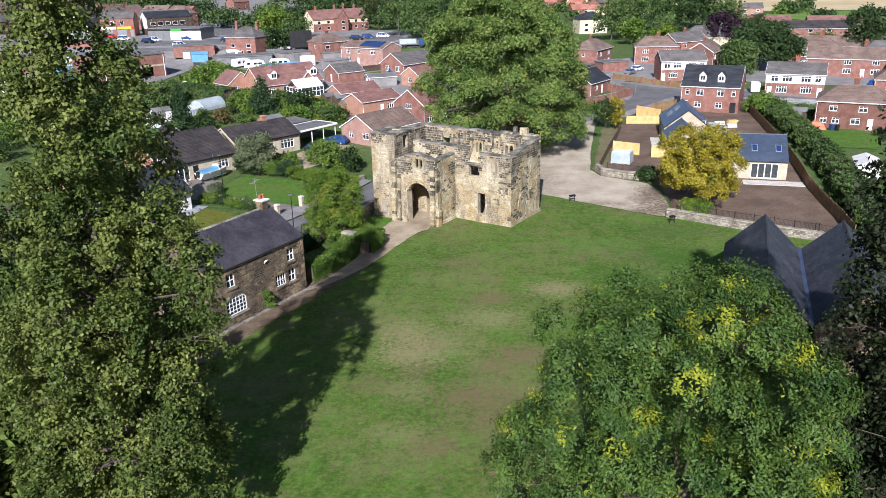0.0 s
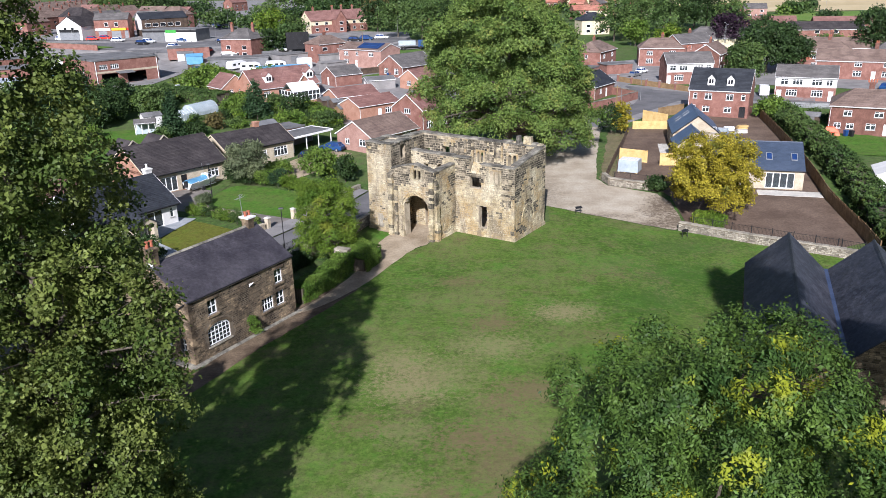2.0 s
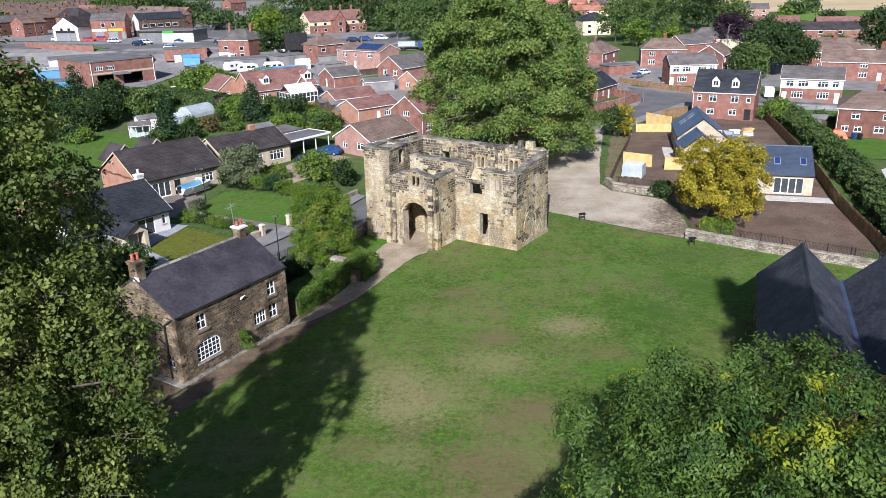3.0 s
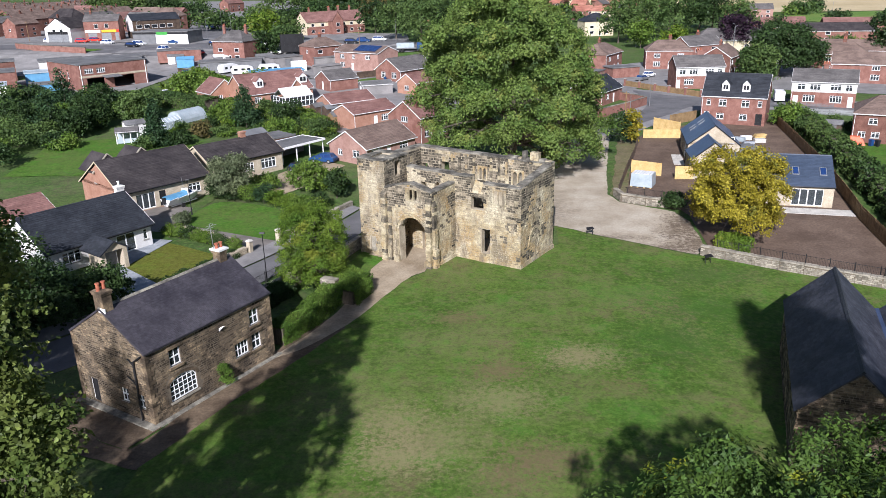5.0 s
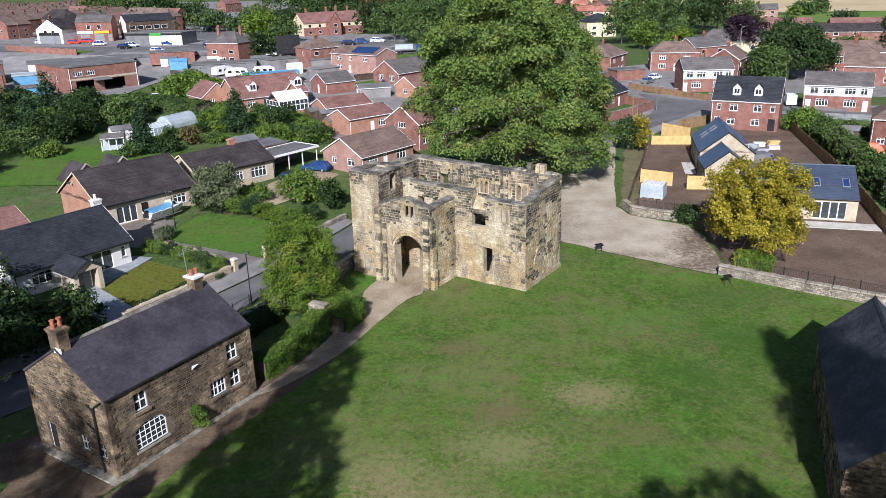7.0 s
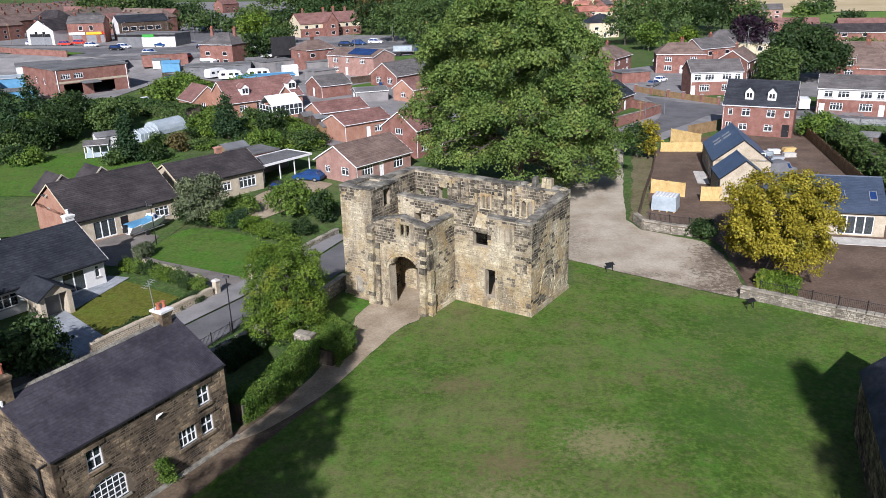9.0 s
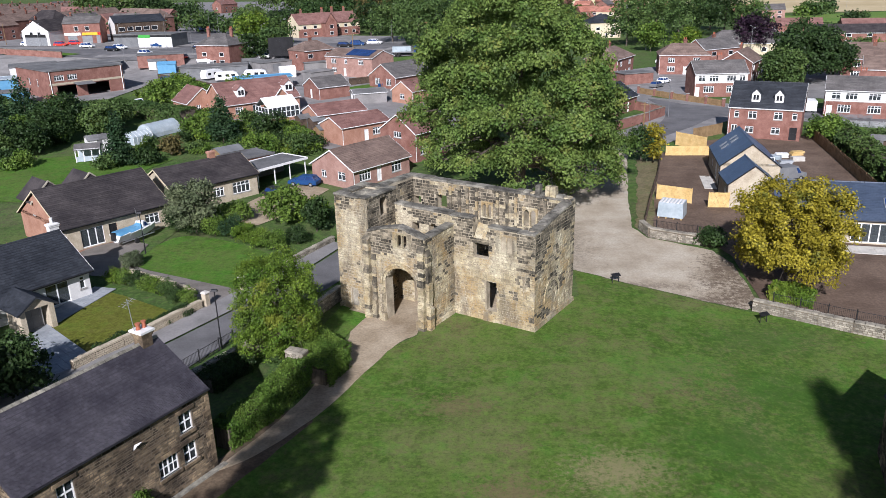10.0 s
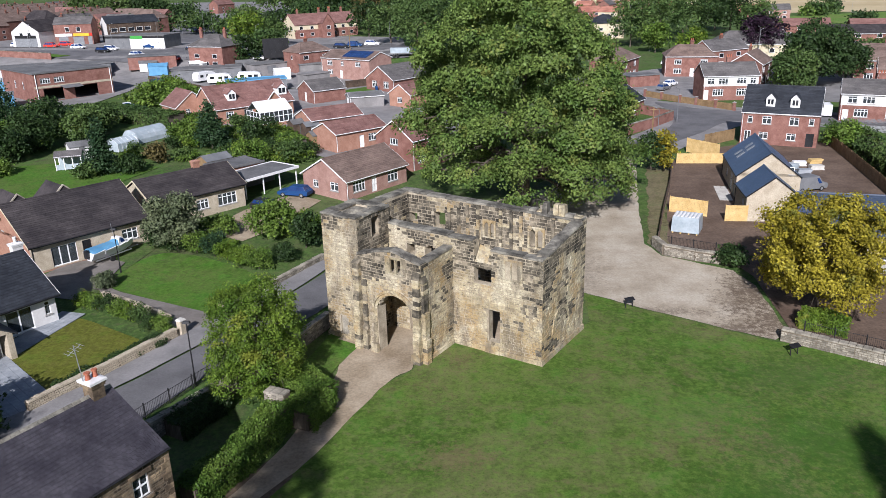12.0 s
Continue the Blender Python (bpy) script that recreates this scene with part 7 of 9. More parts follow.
def lobes_dome(z0, z1, r, k, seed, lobe, power=2.0, squash=0.8, sink=0.0):
    """Boughs spread over a dome, broad below and narrowing upwards, with gaps between them."""
    g = np.random.default_rng(seed)
    out = []
    for i in range(k):
        f = (i + 0.5) / k
        w = 2.39996 * i + g.uniform(-0.3, 0.3)
        prof = (1 - f ** power) ** 0.5
        s = lobe * g.uniform(0.65, 1.3) * (0.75 + 0.35 * prof)
        rr = max(0.0, r * prof - s * 0.7) * g.uniform(0.72, 1.06)
        zz = z0 + (z1 - z0 - s * squash) * f + g.uniform(-0.05, 0.05) * (z1 - z0) + sink * math.cos(w)
        out.append((math.cos(w) * rr, math.sin(w) * rr, zz, s, s, s * squash * g.uniform(0.8, 1.2)))
        if i % 3 == 0:
            out.append((math.cos(w) * rr * 0.45, math.sin(w) * rr * 0.45, zz - s * 0.4, s, s, s * squash))
    return out


LEAF = {
    "poplar": leaf_mat("poplar_leaves", (0.048, 0.082, 0.017), (0.150, 0.180, 0.042), None),
    "ash": leaf_mat("ash_leaves", (0.032, 0.070, 0.016), (0.082, 0.138, 0.024), (0.24, 0.275, 0.02), 0.855, scale=0.55, patch=0.5),
    "sycamore": leaf_mat("sycamore_leaves", (0.070, 0.125, 0.026), (0.155, 0.218, 0.050), (0.20, 0.235, 0.055), 0.86),
    "yellow": leaf_mat("yellowing_leaves", (0.19, 0.162, 0.012), (0.350, 0.298, 0.030), (0.165, 0.172, 0.028), 0.84),
    "ivy": leaf_mat("bright_leaves", (0.065, 0.125, 0.014), (0.14, 0.205, 0.024), (0.19, 0.225, 0.03), 0.86),
    "hedge": leaf_mat("hedge_leaves", (0.065, 0.125, 0.018), (0.14, 0.21, 0.036)),
    "dark": leaf_mat("dark_leaves", (0.022, 0.045, 0.014), (0.045, 0.08, 0.022)),
    # Poplar leaves with the shade on the tree put into their colour.
    "shade": leaf_mat("shade_toned_poplar_leaves", (0.014, 0.022, 0.009), (0.030, 0.040, 0.015)),
    "wood": leaf_mat("wood_leaves", (0.045, 0.085, 0.024), (0.09, 0.14, 0.038), (0.10, 0.14, 0.03), 0.88, scale=0.1),
    "grey": leaf_mat("grey_green_leaves", (0.085, 0.11, 0.055), (0.15, 0.175, 0.09)),
    "purple": leaf_mat("purple_leaves", (0.018, 0.010, 0.018), (0.04, 0.02, 0.035)),
    "conifer": leaf_mat("conifer_needles", (0.020, 0.048, 0.020), (0.045, 0.085, 0.032)),
    "rust": leaf_mat("rusty_leaves", (0.075, 0.062, 0.022), (0.125, 0.105, 0.036)),
}


def poplar_lobes(h, r, seed, n=46, core=0.0):
    g = np.random.default_rng(seed)
    out = []
    for i in range(n):
        f = (i + 0.5) / n
        z = h * (0.10 + 0.86 * f)
        prof = min(1.0, 0.88 + 0.6 * f) * (1 - max(0, f - 0.45) * 1.45)
        w = 2.39996 * i + g.uniform(-0.4, 0.4)
        rr = r * prof * g.uniform(0.45, 0.84)
        s = r * 0.23 * g.uniform(0.7, 1.3) * (0.55 + 0.5 * prof)
        out.append((math.cos(w) * rr, math.sin(w) * rr, z, s, s, s * g.uniform(1.5, 2.6)))
    if core:
        for i in range(16):
            f = (i + 0.5) / 16
            s = r * core * (1 - max(0, f - 0.4) * 1.5)
            out.append((g.uniform(-0.3, 0.3), g.uniform(-0.3, 0.3), h * (0.1 + 0.84 * f), s, s, h * 0.05))
    return out


tree("tall poplar with dense green leaves and pale twigs", -16.2, 33.6, poplar_lobes(31.5, 5.35, 1, 96, 0.55), 152000, 0.126, LEAF["poplar"], 0.36, per=42, spread=0.2, shell=0.6, gap=(2.2, 0.4, -0.95), group="poplars")
# Out of view; its thin crown is shaped to half-shade the cottage gable.
tree("tall poplar with dense green leaves and pale twigs", -28.5, 23.0, poplar_lobes(29.5, 5.0, 2, 46), 22000, 0.16, LEAF["poplar"], 0.5, per=5, spread=0.5, shell=0.62, group="poplars")
tree("tall poplar with dense green leaves and pale twigs", -33.5, 33.0, poplar_lobes(25, 4.6, 3, 46), 12000, 0.34, LEAF["poplar"], 0.5, per=30, spread=0.34, shell=0.62, group="poplars")
# Unseen tree added to close a sunlit gap on the path by the cottage.
tree("unseen young poplar added for its shade", -22.6, 35.0, poplar_lobes(15.5, 3.6, 17, 46, 0.6), 13000, 0.3, LEAF["poplar"], 0.25, per=26, spread=0.3, shell=0.6, group="poplars")
tree("broad ash with green leaves turning yellow in places", 10.35, 31.8, lobes_dome(1.5, 17.0, 8.3, 170, 5, 1.1, 4.4, 1.3, 0.3), 165000, 0.084, LEAF["ash"], 0.3, long=2.2, per=50, spread=0.17, shell=0.78, gap=(2.4, 0.5, -0.85), droop=0.6, up=0.5, hollow=True, face=2.6)
# Unseen poplar added to shade the right-hand poplar and the barn.
tree("unseen tall poplar added for its shade", 23.5, 19.0, poplar_lobes(29, 4.8, 12, 46), 14000, 0.34, LEAF["dark"], 0.5, per=30, spread=0.34, shell=0.62, group="poplars")
# Two more out of view, implied by the shade over the lane.
tree("unseen tall poplar added for its shade", -38.5, 30.0, poplar_lobes(34, 6.5, 13, 46), 15000, 0.42, LEAF["poplar"], 0.5, per=30, spread=0.34, shell=0.62, group="poplars")
tree("unseen tall poplar added for its shade", -48.0, 36.0, poplar_lobes(33, 6.5, 14, 46), 15000, 0.42, LEAF["poplar"], 0.5, per=30, spread=0.34, shell=0.62, group="poplars")
tree("poplar with its shade painted into the leaf colour", 19.6, 31.0, poplar_lobes(31.5, 4.3, 6, 70, 0.5), 56000, 0.15, LEAF["shade"], 0.45, per=34, spread=0.26, shell=0.62, group="poplars")
tree("very large spreading sycamore behind the ruin", 6.4, 128.5, lobes_dome(4.5, 27.4, 14.2, 150, 8, 2.0, 2.7, 0.85, -1.4), 170000, 0.225, LEAF["sycamore"], 0.9, per=30, spread=0.38, shell=0.62, gap=(3.4, 0.8, -0.55), droop=0.9, hollow=True, face=1.8)
tree("rounded maple with yellow autumn leaves", 30.2, 99.3, lobes_round(0.6, 10.0, 5.3, 30, 9, 0.85, 0.36), 48000, 0.155, LEAF["yellow"], 0.22, per=26, spread=0.24, shell=0.64, gap=(2.0, 0.8, -0.4))
tree("bright green leafy tree beside the hedge", -15.0, 84.9, lobes_round(-0.4, 8.3, 3.6, 34, 10, 1.15, 0.34), 46000, 0.105, LEAF["ivy"], 0.2, per=26, spread=0.18, shell=0.68, gap=(1.6, 0.8, -1.0))
tree("grey-green shrubby tree beside the drive", -32.3, 115.0, lobes_round(0.3, 5.9, 3.0, 14, 11, 0.85, 0.45), 12000, 0.18, LEAF["grey"], 0.14, per=18, spread=0.28, name="shrub", category="shrub")
# trees of the gardens and streets: x, y, height, half width, leaves, kind, seed
spots = [(-37.5, 75, 5.4, 3.8, 15000, "dark"), (-43, 79, 6.8, 4.4, 15000, "dark"), (-38, 67, 6, 3.8, 13000, "dark"), (-47, 70, 7, 4.5, 12000, "dark"), (-33.5, 78.6, 3.8, 2.8, 11000, "dark"), (-40.5, 71.5, 6.4, 4.0, 13000, "dark"),
         (-84, 172, 7, 5.5, 6500, "conifer"), (-78, 174, 6.5, 4.6, 6500, "dark"), (-70, 178, 4.4, 3.4, 6500, "wood"), (-55.2, 147.0, 6.0, 2.7, 10000, "conifer"), (-49.6, 153.4, 2.7, 1.5, 4000, "rust"), (-49, 166, 3.4, 3, 6500, "hedge"),
         (-43.5, 162, 5.5, 3.6, 8000, "conifer"), (-36, 164, 4, 3, 4500, "dark"), (-70, 203, 4.6, 4.0, 5500, "hedge"), (-62, 198, 4.6, 4.0, 5500, "hedge"), (-98, 184, 5, 4, 5500, "dark"), (-100, 176, 6, 5, 5000, "wood"), (-75, 163, 6, 3.4, 9000, "dark"), (-80, 158, 6, 4, 5500, "conifer"), (-88, 160, 6, 4.5, 5500, "dark"),
         (-68, 168, 6, 3.2, 8000, "wood"), (-104, 160, 7, 5, 4500, "dark"), (-73.8, 154.6, 5, 2.6, 6000, "dark"), (-72, 146.4, 1.6, 2.6, 3500, "hedge"), (-51.4, 147.4, 2.2, 2.0, 3500, "dark"), (-56.8, 144.8, 1.5, 1.8, 3000, "wood"), (-78, 151.4, 3.4, 2.6, 4000, "wood"), (-54, 200, 4, 3, 4000, "hedge"), (-34, 152, 3, 3, 3500, "hedge"), (-28, 152, 3, 2.6, 3500, "wood"),
         (-29, 119, 1.7, 2.2, 5000, "hedge"), (-22.6, 118.6, 4.0, 2.7, 9000, "hedge"), (-18.0, 115.0, 4.0, 1.3, 5000, "dark"), (-19.6, 119.6, 1.8, 2.2, 5000, "ivy"),
         (25.7, 146, 5.5, 2.2, 5000, "dark"), (27.4, 145.2, 6.0, 1.6, 4000, "yellow"), (25.5, 108.6, 1.8, 1.4, 3000, "dark"),
         (58, 158, 3.4, 2.8, 5000, "hedge"), (79.5, 221, 13, 8.2, 26000, "dark"), (117, 238, 14, 8, 15000, "dark"), (71, 212.8, 8.6, 4.6, 12000, "wood"), (88, 225, 9, 4.6, 9000, "dark"), (89, 286, 11, 6.5, 6000, "purple"), (100, 250, 6, 3.5, 3500, "hedge"),
         (160, 372, 6, 5, 3000, "dark"), (205, 505, 5, 4, 1500, "dark"), (182, 470, 6, 6, 2000, "wood"),
         (-72, 285, 8, 4.5, 4000, "dark"), (-69, 303, 9, 5, 4000, "wood"), (-84, 332, 12, 7, 5000, "ivy"), (-96, 372, 13, 8, 5000, "wood"), (-78, 345, 10, 6, 4000, "wood"),
         (-48, 420, 16, 9, 5000, "rust"), (-36, 432, 17, 10, 5000, "wood"), (-20, 322, 15, 9, 6500, "wood"), (-8, 330, 15, 9, 6500, "dark"), (-32, 345, 15, 9, 6000, "wood"), (4, 322, 14, 8, 5000, "wood"), (-15, 345, 16, 9, 5000, "wood"), (-45, 380, 13, 8, 4000, "dark"),
         (-236, 560, 14, 12, 5000, "wood"), (-262, 575, 14, 12, 5000, "wood"), (-218, 566, 12, 10, 4500, "dark"), (56, 322, 14, 8, 5000, "wood"), (68, 330, 16, 10, 6000, "wood"), (84, 360, 17, 11, 6000, "wood"), (100, 352, 17, 11, 6000, "dark"), (106, 338, 13, 7, 5000, "wood"), (70, 372, 16, 10, 5000, "wood"), (96, 400, 17, 12, 5000, "wood"), (104, 385, 15, 8, 5000, "dark"), (60, 300, 9, 5, 4000, "hedge"), (70, 292, 7, 5, 4000, "ivy")]
spots += [(-150 + 14 * i, 640 + 20 * (i % 3), 16, 13, 3500, ("wood", "dark")[i % 2]) for i in range(16)]
spots += [(130 + 16 * i, 470 + 12 * (i % 3), 3.5, 5, 900, ("wood", "hedge")[i % 2]) for i in range(5)]
for i, (x, y, h, r, n, kind) in enumerate(spots):
    d = math.hypot(x, y - 30)
    size = 0.16 if d < 110 else 0.0028 * d * 0.55
    words = {"wood": "leafy green broadleaf tree among the houses", "dark": "dark green bushy tree", "hedge": "green garden shrub with small leaves", "ivy": "bright green leafy bush", "conifer": "dark green garden conifer", "purple": "copper-leaved dark purple tree", "yellow": "slim tree with yellow leaves", "rust": "broadleaf tree turning rusty brown", "grey": "grey-green shrub"}[kind]
    small = h < 4.6
    if kind == "conifer":
        lobes = [(math.cos(2.4 * j) * r * (1 - j / 19) * 0.5, math.sin(2.4 * j) * r * (1 - j / 19) * 0.5, 0.4 + (h + 1.5) * (j + 0.5) / 18, r * 0.42 * (1.1 - j / 20), r * 0.42 * (1.1 - j / 20), r * 0.3) for j in range(18)]
    else:
        lobes = lobes_round(0.2 if h < 9 else h * 0.12, h, r, 9 if small else 20, 100 + i, 0.9, 0.5 if small else 0.42)
    tree(words, x, y, lobes, int(n * 0.48), size * 1.28, LEAF[kind], 0.05 * h * 0.5, per=14, spread=size * 1.7, name="shrub" if small else "tree", category="shrub" if small else "tree", limbs=not small and d < 140)


def hedge(label, line, w, h, n, size, m, name="hedge", rough=0.35):
    line = [plan(*p) for p in line]
    t = thing(name, line[0][0], line[0][1], 0, label, "hedge", z=0)
    ox, oy = line[0]
    pts, out = [], []
    seg = [(np.array(a), np.array(b)) for a, b in zip(line, line[1:])]
    lens = np.array([np.linalg.norm(b - a) for a, b in seg])
    body = Mesh()
    for a, b in seg:
        d = (b - a) / np.linalg.norm(b - a)
        q = np.array([-d[1], d[0]]) * (w / 2 - 0.25)
        za, zb = height(*a), height(*b)
        p = [(*(a + q - (ox, oy)), za - 0.1), (*(b + q - (ox, oy)), zb - 0.1), (*(b - q - (ox, oy)), zb - 0.1), (*(a - q - (ox, oy)), za - 0.1)]
        body.hexa(p + [(x, y, z + h - 0.15) for x, y, z in p])
    body.part("branch_core", M["bark"], t)
    for (a, b), k in zip(seg, (n * lens / lens.sum()).astype(int)):
        d = (b - a) / np.linalg.norm(b - a)
        nq = np.array([-d[1], d[0]])
        f = rng.uniform(-0.02, 1.02, k)
        side = rng.uniform(0, w + 2 * h, k)
        lat = np.where(side < h, -w / 2, np.where(side < h + w, side - h - w / 2, w / 2))
        zz = np.where(side < h, side, np.where(side < h + w, h, side - h - w))
        base = a + (b - a) * f[:, None] + nq * lat[:, None]
        bulge = np.array([noise.noise((x * 0.9, y * 0.9, z * 0.9)) for x, y, z in zip(base[:, 0], base[:, 1], zz)])
        o = np.stack([nq[0] * np.sign(lat) * (zz < h), nq[1] * np.sign(lat) * (zz < h), (zz >= h) * 1.0], 1)
        g = np.array([height(x, y) for x, y in base[::50]]).mean()
        p = np.stack([base[:, 0] - ox, base[:, 1] - oy, zz + g], 1) + o * (bulge[:, None] * rough) + rng.normal(size=(k, 3)) * 0.08
        pts.append(p)
        out.append(o)
    part("foliage", leaf_mesh("foliage", np.concatenate(pts), size, m, 0.3, np.concatenate(out)), t)


hedge("clipped green garden hedge beside the footpath", [(-15.6, 71.8), (-13.9, 75.6), (-12.5, 80.2)], 1.7, 1.7, 24000, 0.1, LEAF["hedge"])
hedge("rounded overgrown hedge end beside the footpath", [(-11.3, 79.9), (-10.2, 82.6), (-12.4, 85.2)], 2.3, 1.5, 20000, 0.1, LEAF["hedge"])
hedge("tall dense green boundary hedge along a timber fence", [(60.5, 166), (60.5, 158), (58.6, 144), (56, 128), (52.5, 110), (49.5, 97), (45, 80)], 3.2, 2.4, 38000, 0.24, LEAF["wood"], rough=1.3)
for i, (x, y, r, h, kind) in enumerate([(-34.6, 115.4, 1.6, 2.2, "dark"), (-32.0, 114.4, 1.7, 2.4, "dark"), (-29.6, 113.6, 1.5, 2.2, "hedge"), (-27.4, 112.6, 1.3, 2.6, "conifer"), (-25.6, 111.4, 1.4, 1.9, "ivy"), (-23.6, 110.2, 1.5, 1.8, "ivy"), (-21.6, 109.0, 1.5, 1.9, "hedge"), (-35.6, 104.4, 1.1, 1.4, "grey"), (-19.4, 111.0, 1.2, 2.0, "dark")]):
    tree("leafy shrub along the side lawn", x, y, lobes_round(0.0, h, r, 9, 330 + i, 0.9, 0.5), 2600, 0.12, LEAF[kind], 0.06, per=12, spread=0.17, name="shrub", category="shrub", limbs=False, group="shrubs along the side lawn")
for i, (x, y) in enumerate([(-35.4, 99.8), (-34.0, 99.3), (-32.6, 98.6), (-31.3, 97.9), (-29.9, 97.0), (-28.6, 96.3), (-27.4, 95.2), (-26.1, 94.6)]):
    kind = ("ivy", "hedge", "dark", "hedge", "ivy", "wood", "dark", "hedge")[i]
    tree("leafy garden shrub in the bed beside the drive", x, y, lobes_round(0.0, 1.2 + 0.5 * ((i * 7) % 3) / 2, 0.95, 7, 300 + i, 0.9, 0.5), 1500, 0.1, LEAF[kind], 0.05, per=12, spread=0.14, name="shrub", category="shrub", limbs=False, group="shrubs of the flower bed")
hedge("low clipped shrubs behind a garden wall", [(-30.0, 84.6), (-27.8, 88.4), (-25.4, 92.6)], 0.9, 0.6, 6000, 0.1, LEAF["dark"], rough=0.6)
hedge("dark shrubs below the boundary wall", [(-19.2, 79), (-17.4, 82.6)], 2.0, 1.2, 7000, 0.12, LEAF["dark"])
hedge("bramble hedge at the edge of the gardens", [(-86, 186), (-76, 192), (-66, 186), (-56, 180)], 4, 2.6, 12000, 0.3, LEAF["wood"])
hedge("rough scrub bank between gardens and sheds", [(-72, 214), (-64, 206), (-57, 200)], 6, 3.2, 9000, 0.32, LEAF["hedge"])
hedge("shrubs along the back gardens", [(-46, 172), (-40, 168), (-33, 166), (-28, 160)], 2.4, 1.8, 7000, 0.25, LEAF["hedge"])
hedge("climbing plants over the stone wall", [(27.5, 96.2), (30.5, 94.4)], 1.6, 1.3, 6000, 0.13, LEAF["ivy"])


def scrub(label, area, count, tall, wide, n, size, kinds, seed, name="shrubbery"):
    """Many garden shrubs and saplings within an area."""
    g = np.random.default_rng(seed)
    t = thing(name, area[0], area[1], 0, label, "shrubs", z=0, kind="stuff")
    groups = {}
    for i in range(count):
        x, y = g.uniform(area[0], area[2]), g.uniform(area[1], area[3])
        k = nearer(x, y)
        h, r = g.uniform(*tall) * k, g.uniform(*wide) * k
        x, y = plan(x, y)
        kd = kinds[int(g.integers(len(kinds)))]
        z = height(x, y)
        for j in range(4):
            w = 1.57 * j + g.uniform(0, 1)
            groups.setdefault(kd, []).append((x - area[0] + math.cos(w) * r * 0.45, y - area[1] + math.sin(w) * r * 0.45, z + h * g.uniform(0.35, 0.7), r * 0.65, r * 0.65, h * 0.36))
    total = sum(len(v) for v in groups.values())
    for kd, lobes in groups.items():
        pts, out = clumps(lobes, int(n * len(lobes) / total), 10, size * 1.6, 0.7)
        part("foliage", leaf_mesh("foliage", pts, size, LEAF[kd], 0.4, out), t)


scrub("dense garden shrubs and small trees behind the bungalows", (-108, 156, -73, 184), 62, (2.0, 5.2), (1.8, 3.6), 46000, 0.31, ("dark", "wood", "conifer", "hedge"), 21)
tree("climbing plant beside the cottage window", -17.9, 65.1, lobes_round(0.1, 1.8, 0.5, 8, 41, 1.1, 0.5), 2200, 0.08, LEAF["hedge"], 0.05, per=16, spread=0.12, name="shrub", category="shrub", limbs=False)
scrub("dark garden shrubs beside the bungalow", (-104, 122, -74, 156), 46, (1.8, 4.6), (1.8, 3.4), 30000, 0.28, ("dark", "wood", "hedge"), 33)
scrub("garden shrubs and borders between the bungalows", (-56, 150, -26, 172), 44, (0.8, 2.4), (0.8, 2.2), 32000, 0.2, ("hedge", "wood", "dark", "ivy"), 22)
scrub("garden shrubs beside the brick houses", (-55, 172, -40, 186), 12, (1, 3), (1, 2.2), 7000, 0.28, ("hedge", "dark", "wood"), 23)
scrub("overgrown bank beside the sheds", (-76, 202, -52, 224), 22, (1.5, 4), (1.6, 3), 10000, 0.36, ("hedge", "wood", "ivy"), 24)
scrub("garden shrubs among the brick houses of the street", (60, 128, 84, 162), 12, (0.8, 2.2), (0.7, 1.6), 5000, 0.24, ("hedge", "wood", "dark"), 26)
scrub("street trees and shrubs among far houses", (-200, 400, -60, 470), 30, (4, 9), (3, 6), 9000, 0.8, ("wood", "dark"), 27)
scrub("trees and shrubs among the terraces", (-360, 430, -200, 700), 50, (4, 10), (3, 7), 12000, 1.0, ("wood", "dark"), 28)
scrub("trees and shrubs among the far estate", (30, 450, 130, 720), 40, (3, 7), (3, 6), 12000, 1.0, ("wood", "dark", "hedge"), 29)
scrub("trees and shrubs behind the street", (98, 236, 170, 330), 16, (2, 4.5), (2, 4), 6000, 0.5, ("wood", "dark", "hedge"), 30)
scrub("leafy bank behind the corner building", (-110, 420, 20, 480), 34, (8, 15), (6, 10), 14000, 0.85, ("wood", "dark"), 31)

# ---- lanes, gardens, fields ----
sheet("main_road", curve([(-420, 398), (-300, 374), (-195, 352), (-152, 341), (-118, 336), (-122, 360), (-150, 440), (-190, 560), (-230, 700)], 4) + curve([(-200, 700), (-160, 570), (-140, 490), (-108, 366), (-82, 338), (-40, 345), (-16, 312), (-22, 288), (-50, 290), (-86, 300), (-108, 290), (-142, 309), (-178, 326), (-300, 352), (-420, 374)], 4), M["asphalt"], 0.12, step=7, label="grey asphalt main road and junction", category="road")
sheet("junction_island", curve([(-196, 560), (-160, 515), (-143, 540), (-180, 640), (-216, 644), (-196, 560)], 4)[:-1], M["paving"], 0.2, step=10, label="pale paved island at the road junction", category="pavement")
sheet("shop_forecourt", [(-235, 372), (-190, 362), (-140, 352), (-112, 342), (-110, 360), (-140, 385), (-220, 400)], M["paving"], 0.16, step=6, label="grey paved forecourt before the shops", category="pavement")
sheet("town_ground", [(-250, 318), (-128, 238), (-62, 262), (-36, 296), (-24, 320), (-30, 372), (-96, 402), (-120, 424), (-250, 430)], M["paving"], 0.03, step=5, label="grey paved ground round the junction and shops", category="pavement")
sheet("works_yard", [(-118, 285), (-92, 272), (-60, 280), (-46, 262), (-40, 226), (-62, 214), (-84, 232), (-86, 200), (-110, 196), (-128, 230)], M["paving"], 0.06, step=6, label="grey concrete yard among sheds", category="yard")
sheet("house_yards", [(-40, 226), (-60, 212), (-62, 190), (-42, 172), (-18, 150), (-2, 160), (-4, 240), (-20, 255), (-36, 255)], M["paving"], 0.02, step=10, label="paved yards between brick bungalows", category="yard")
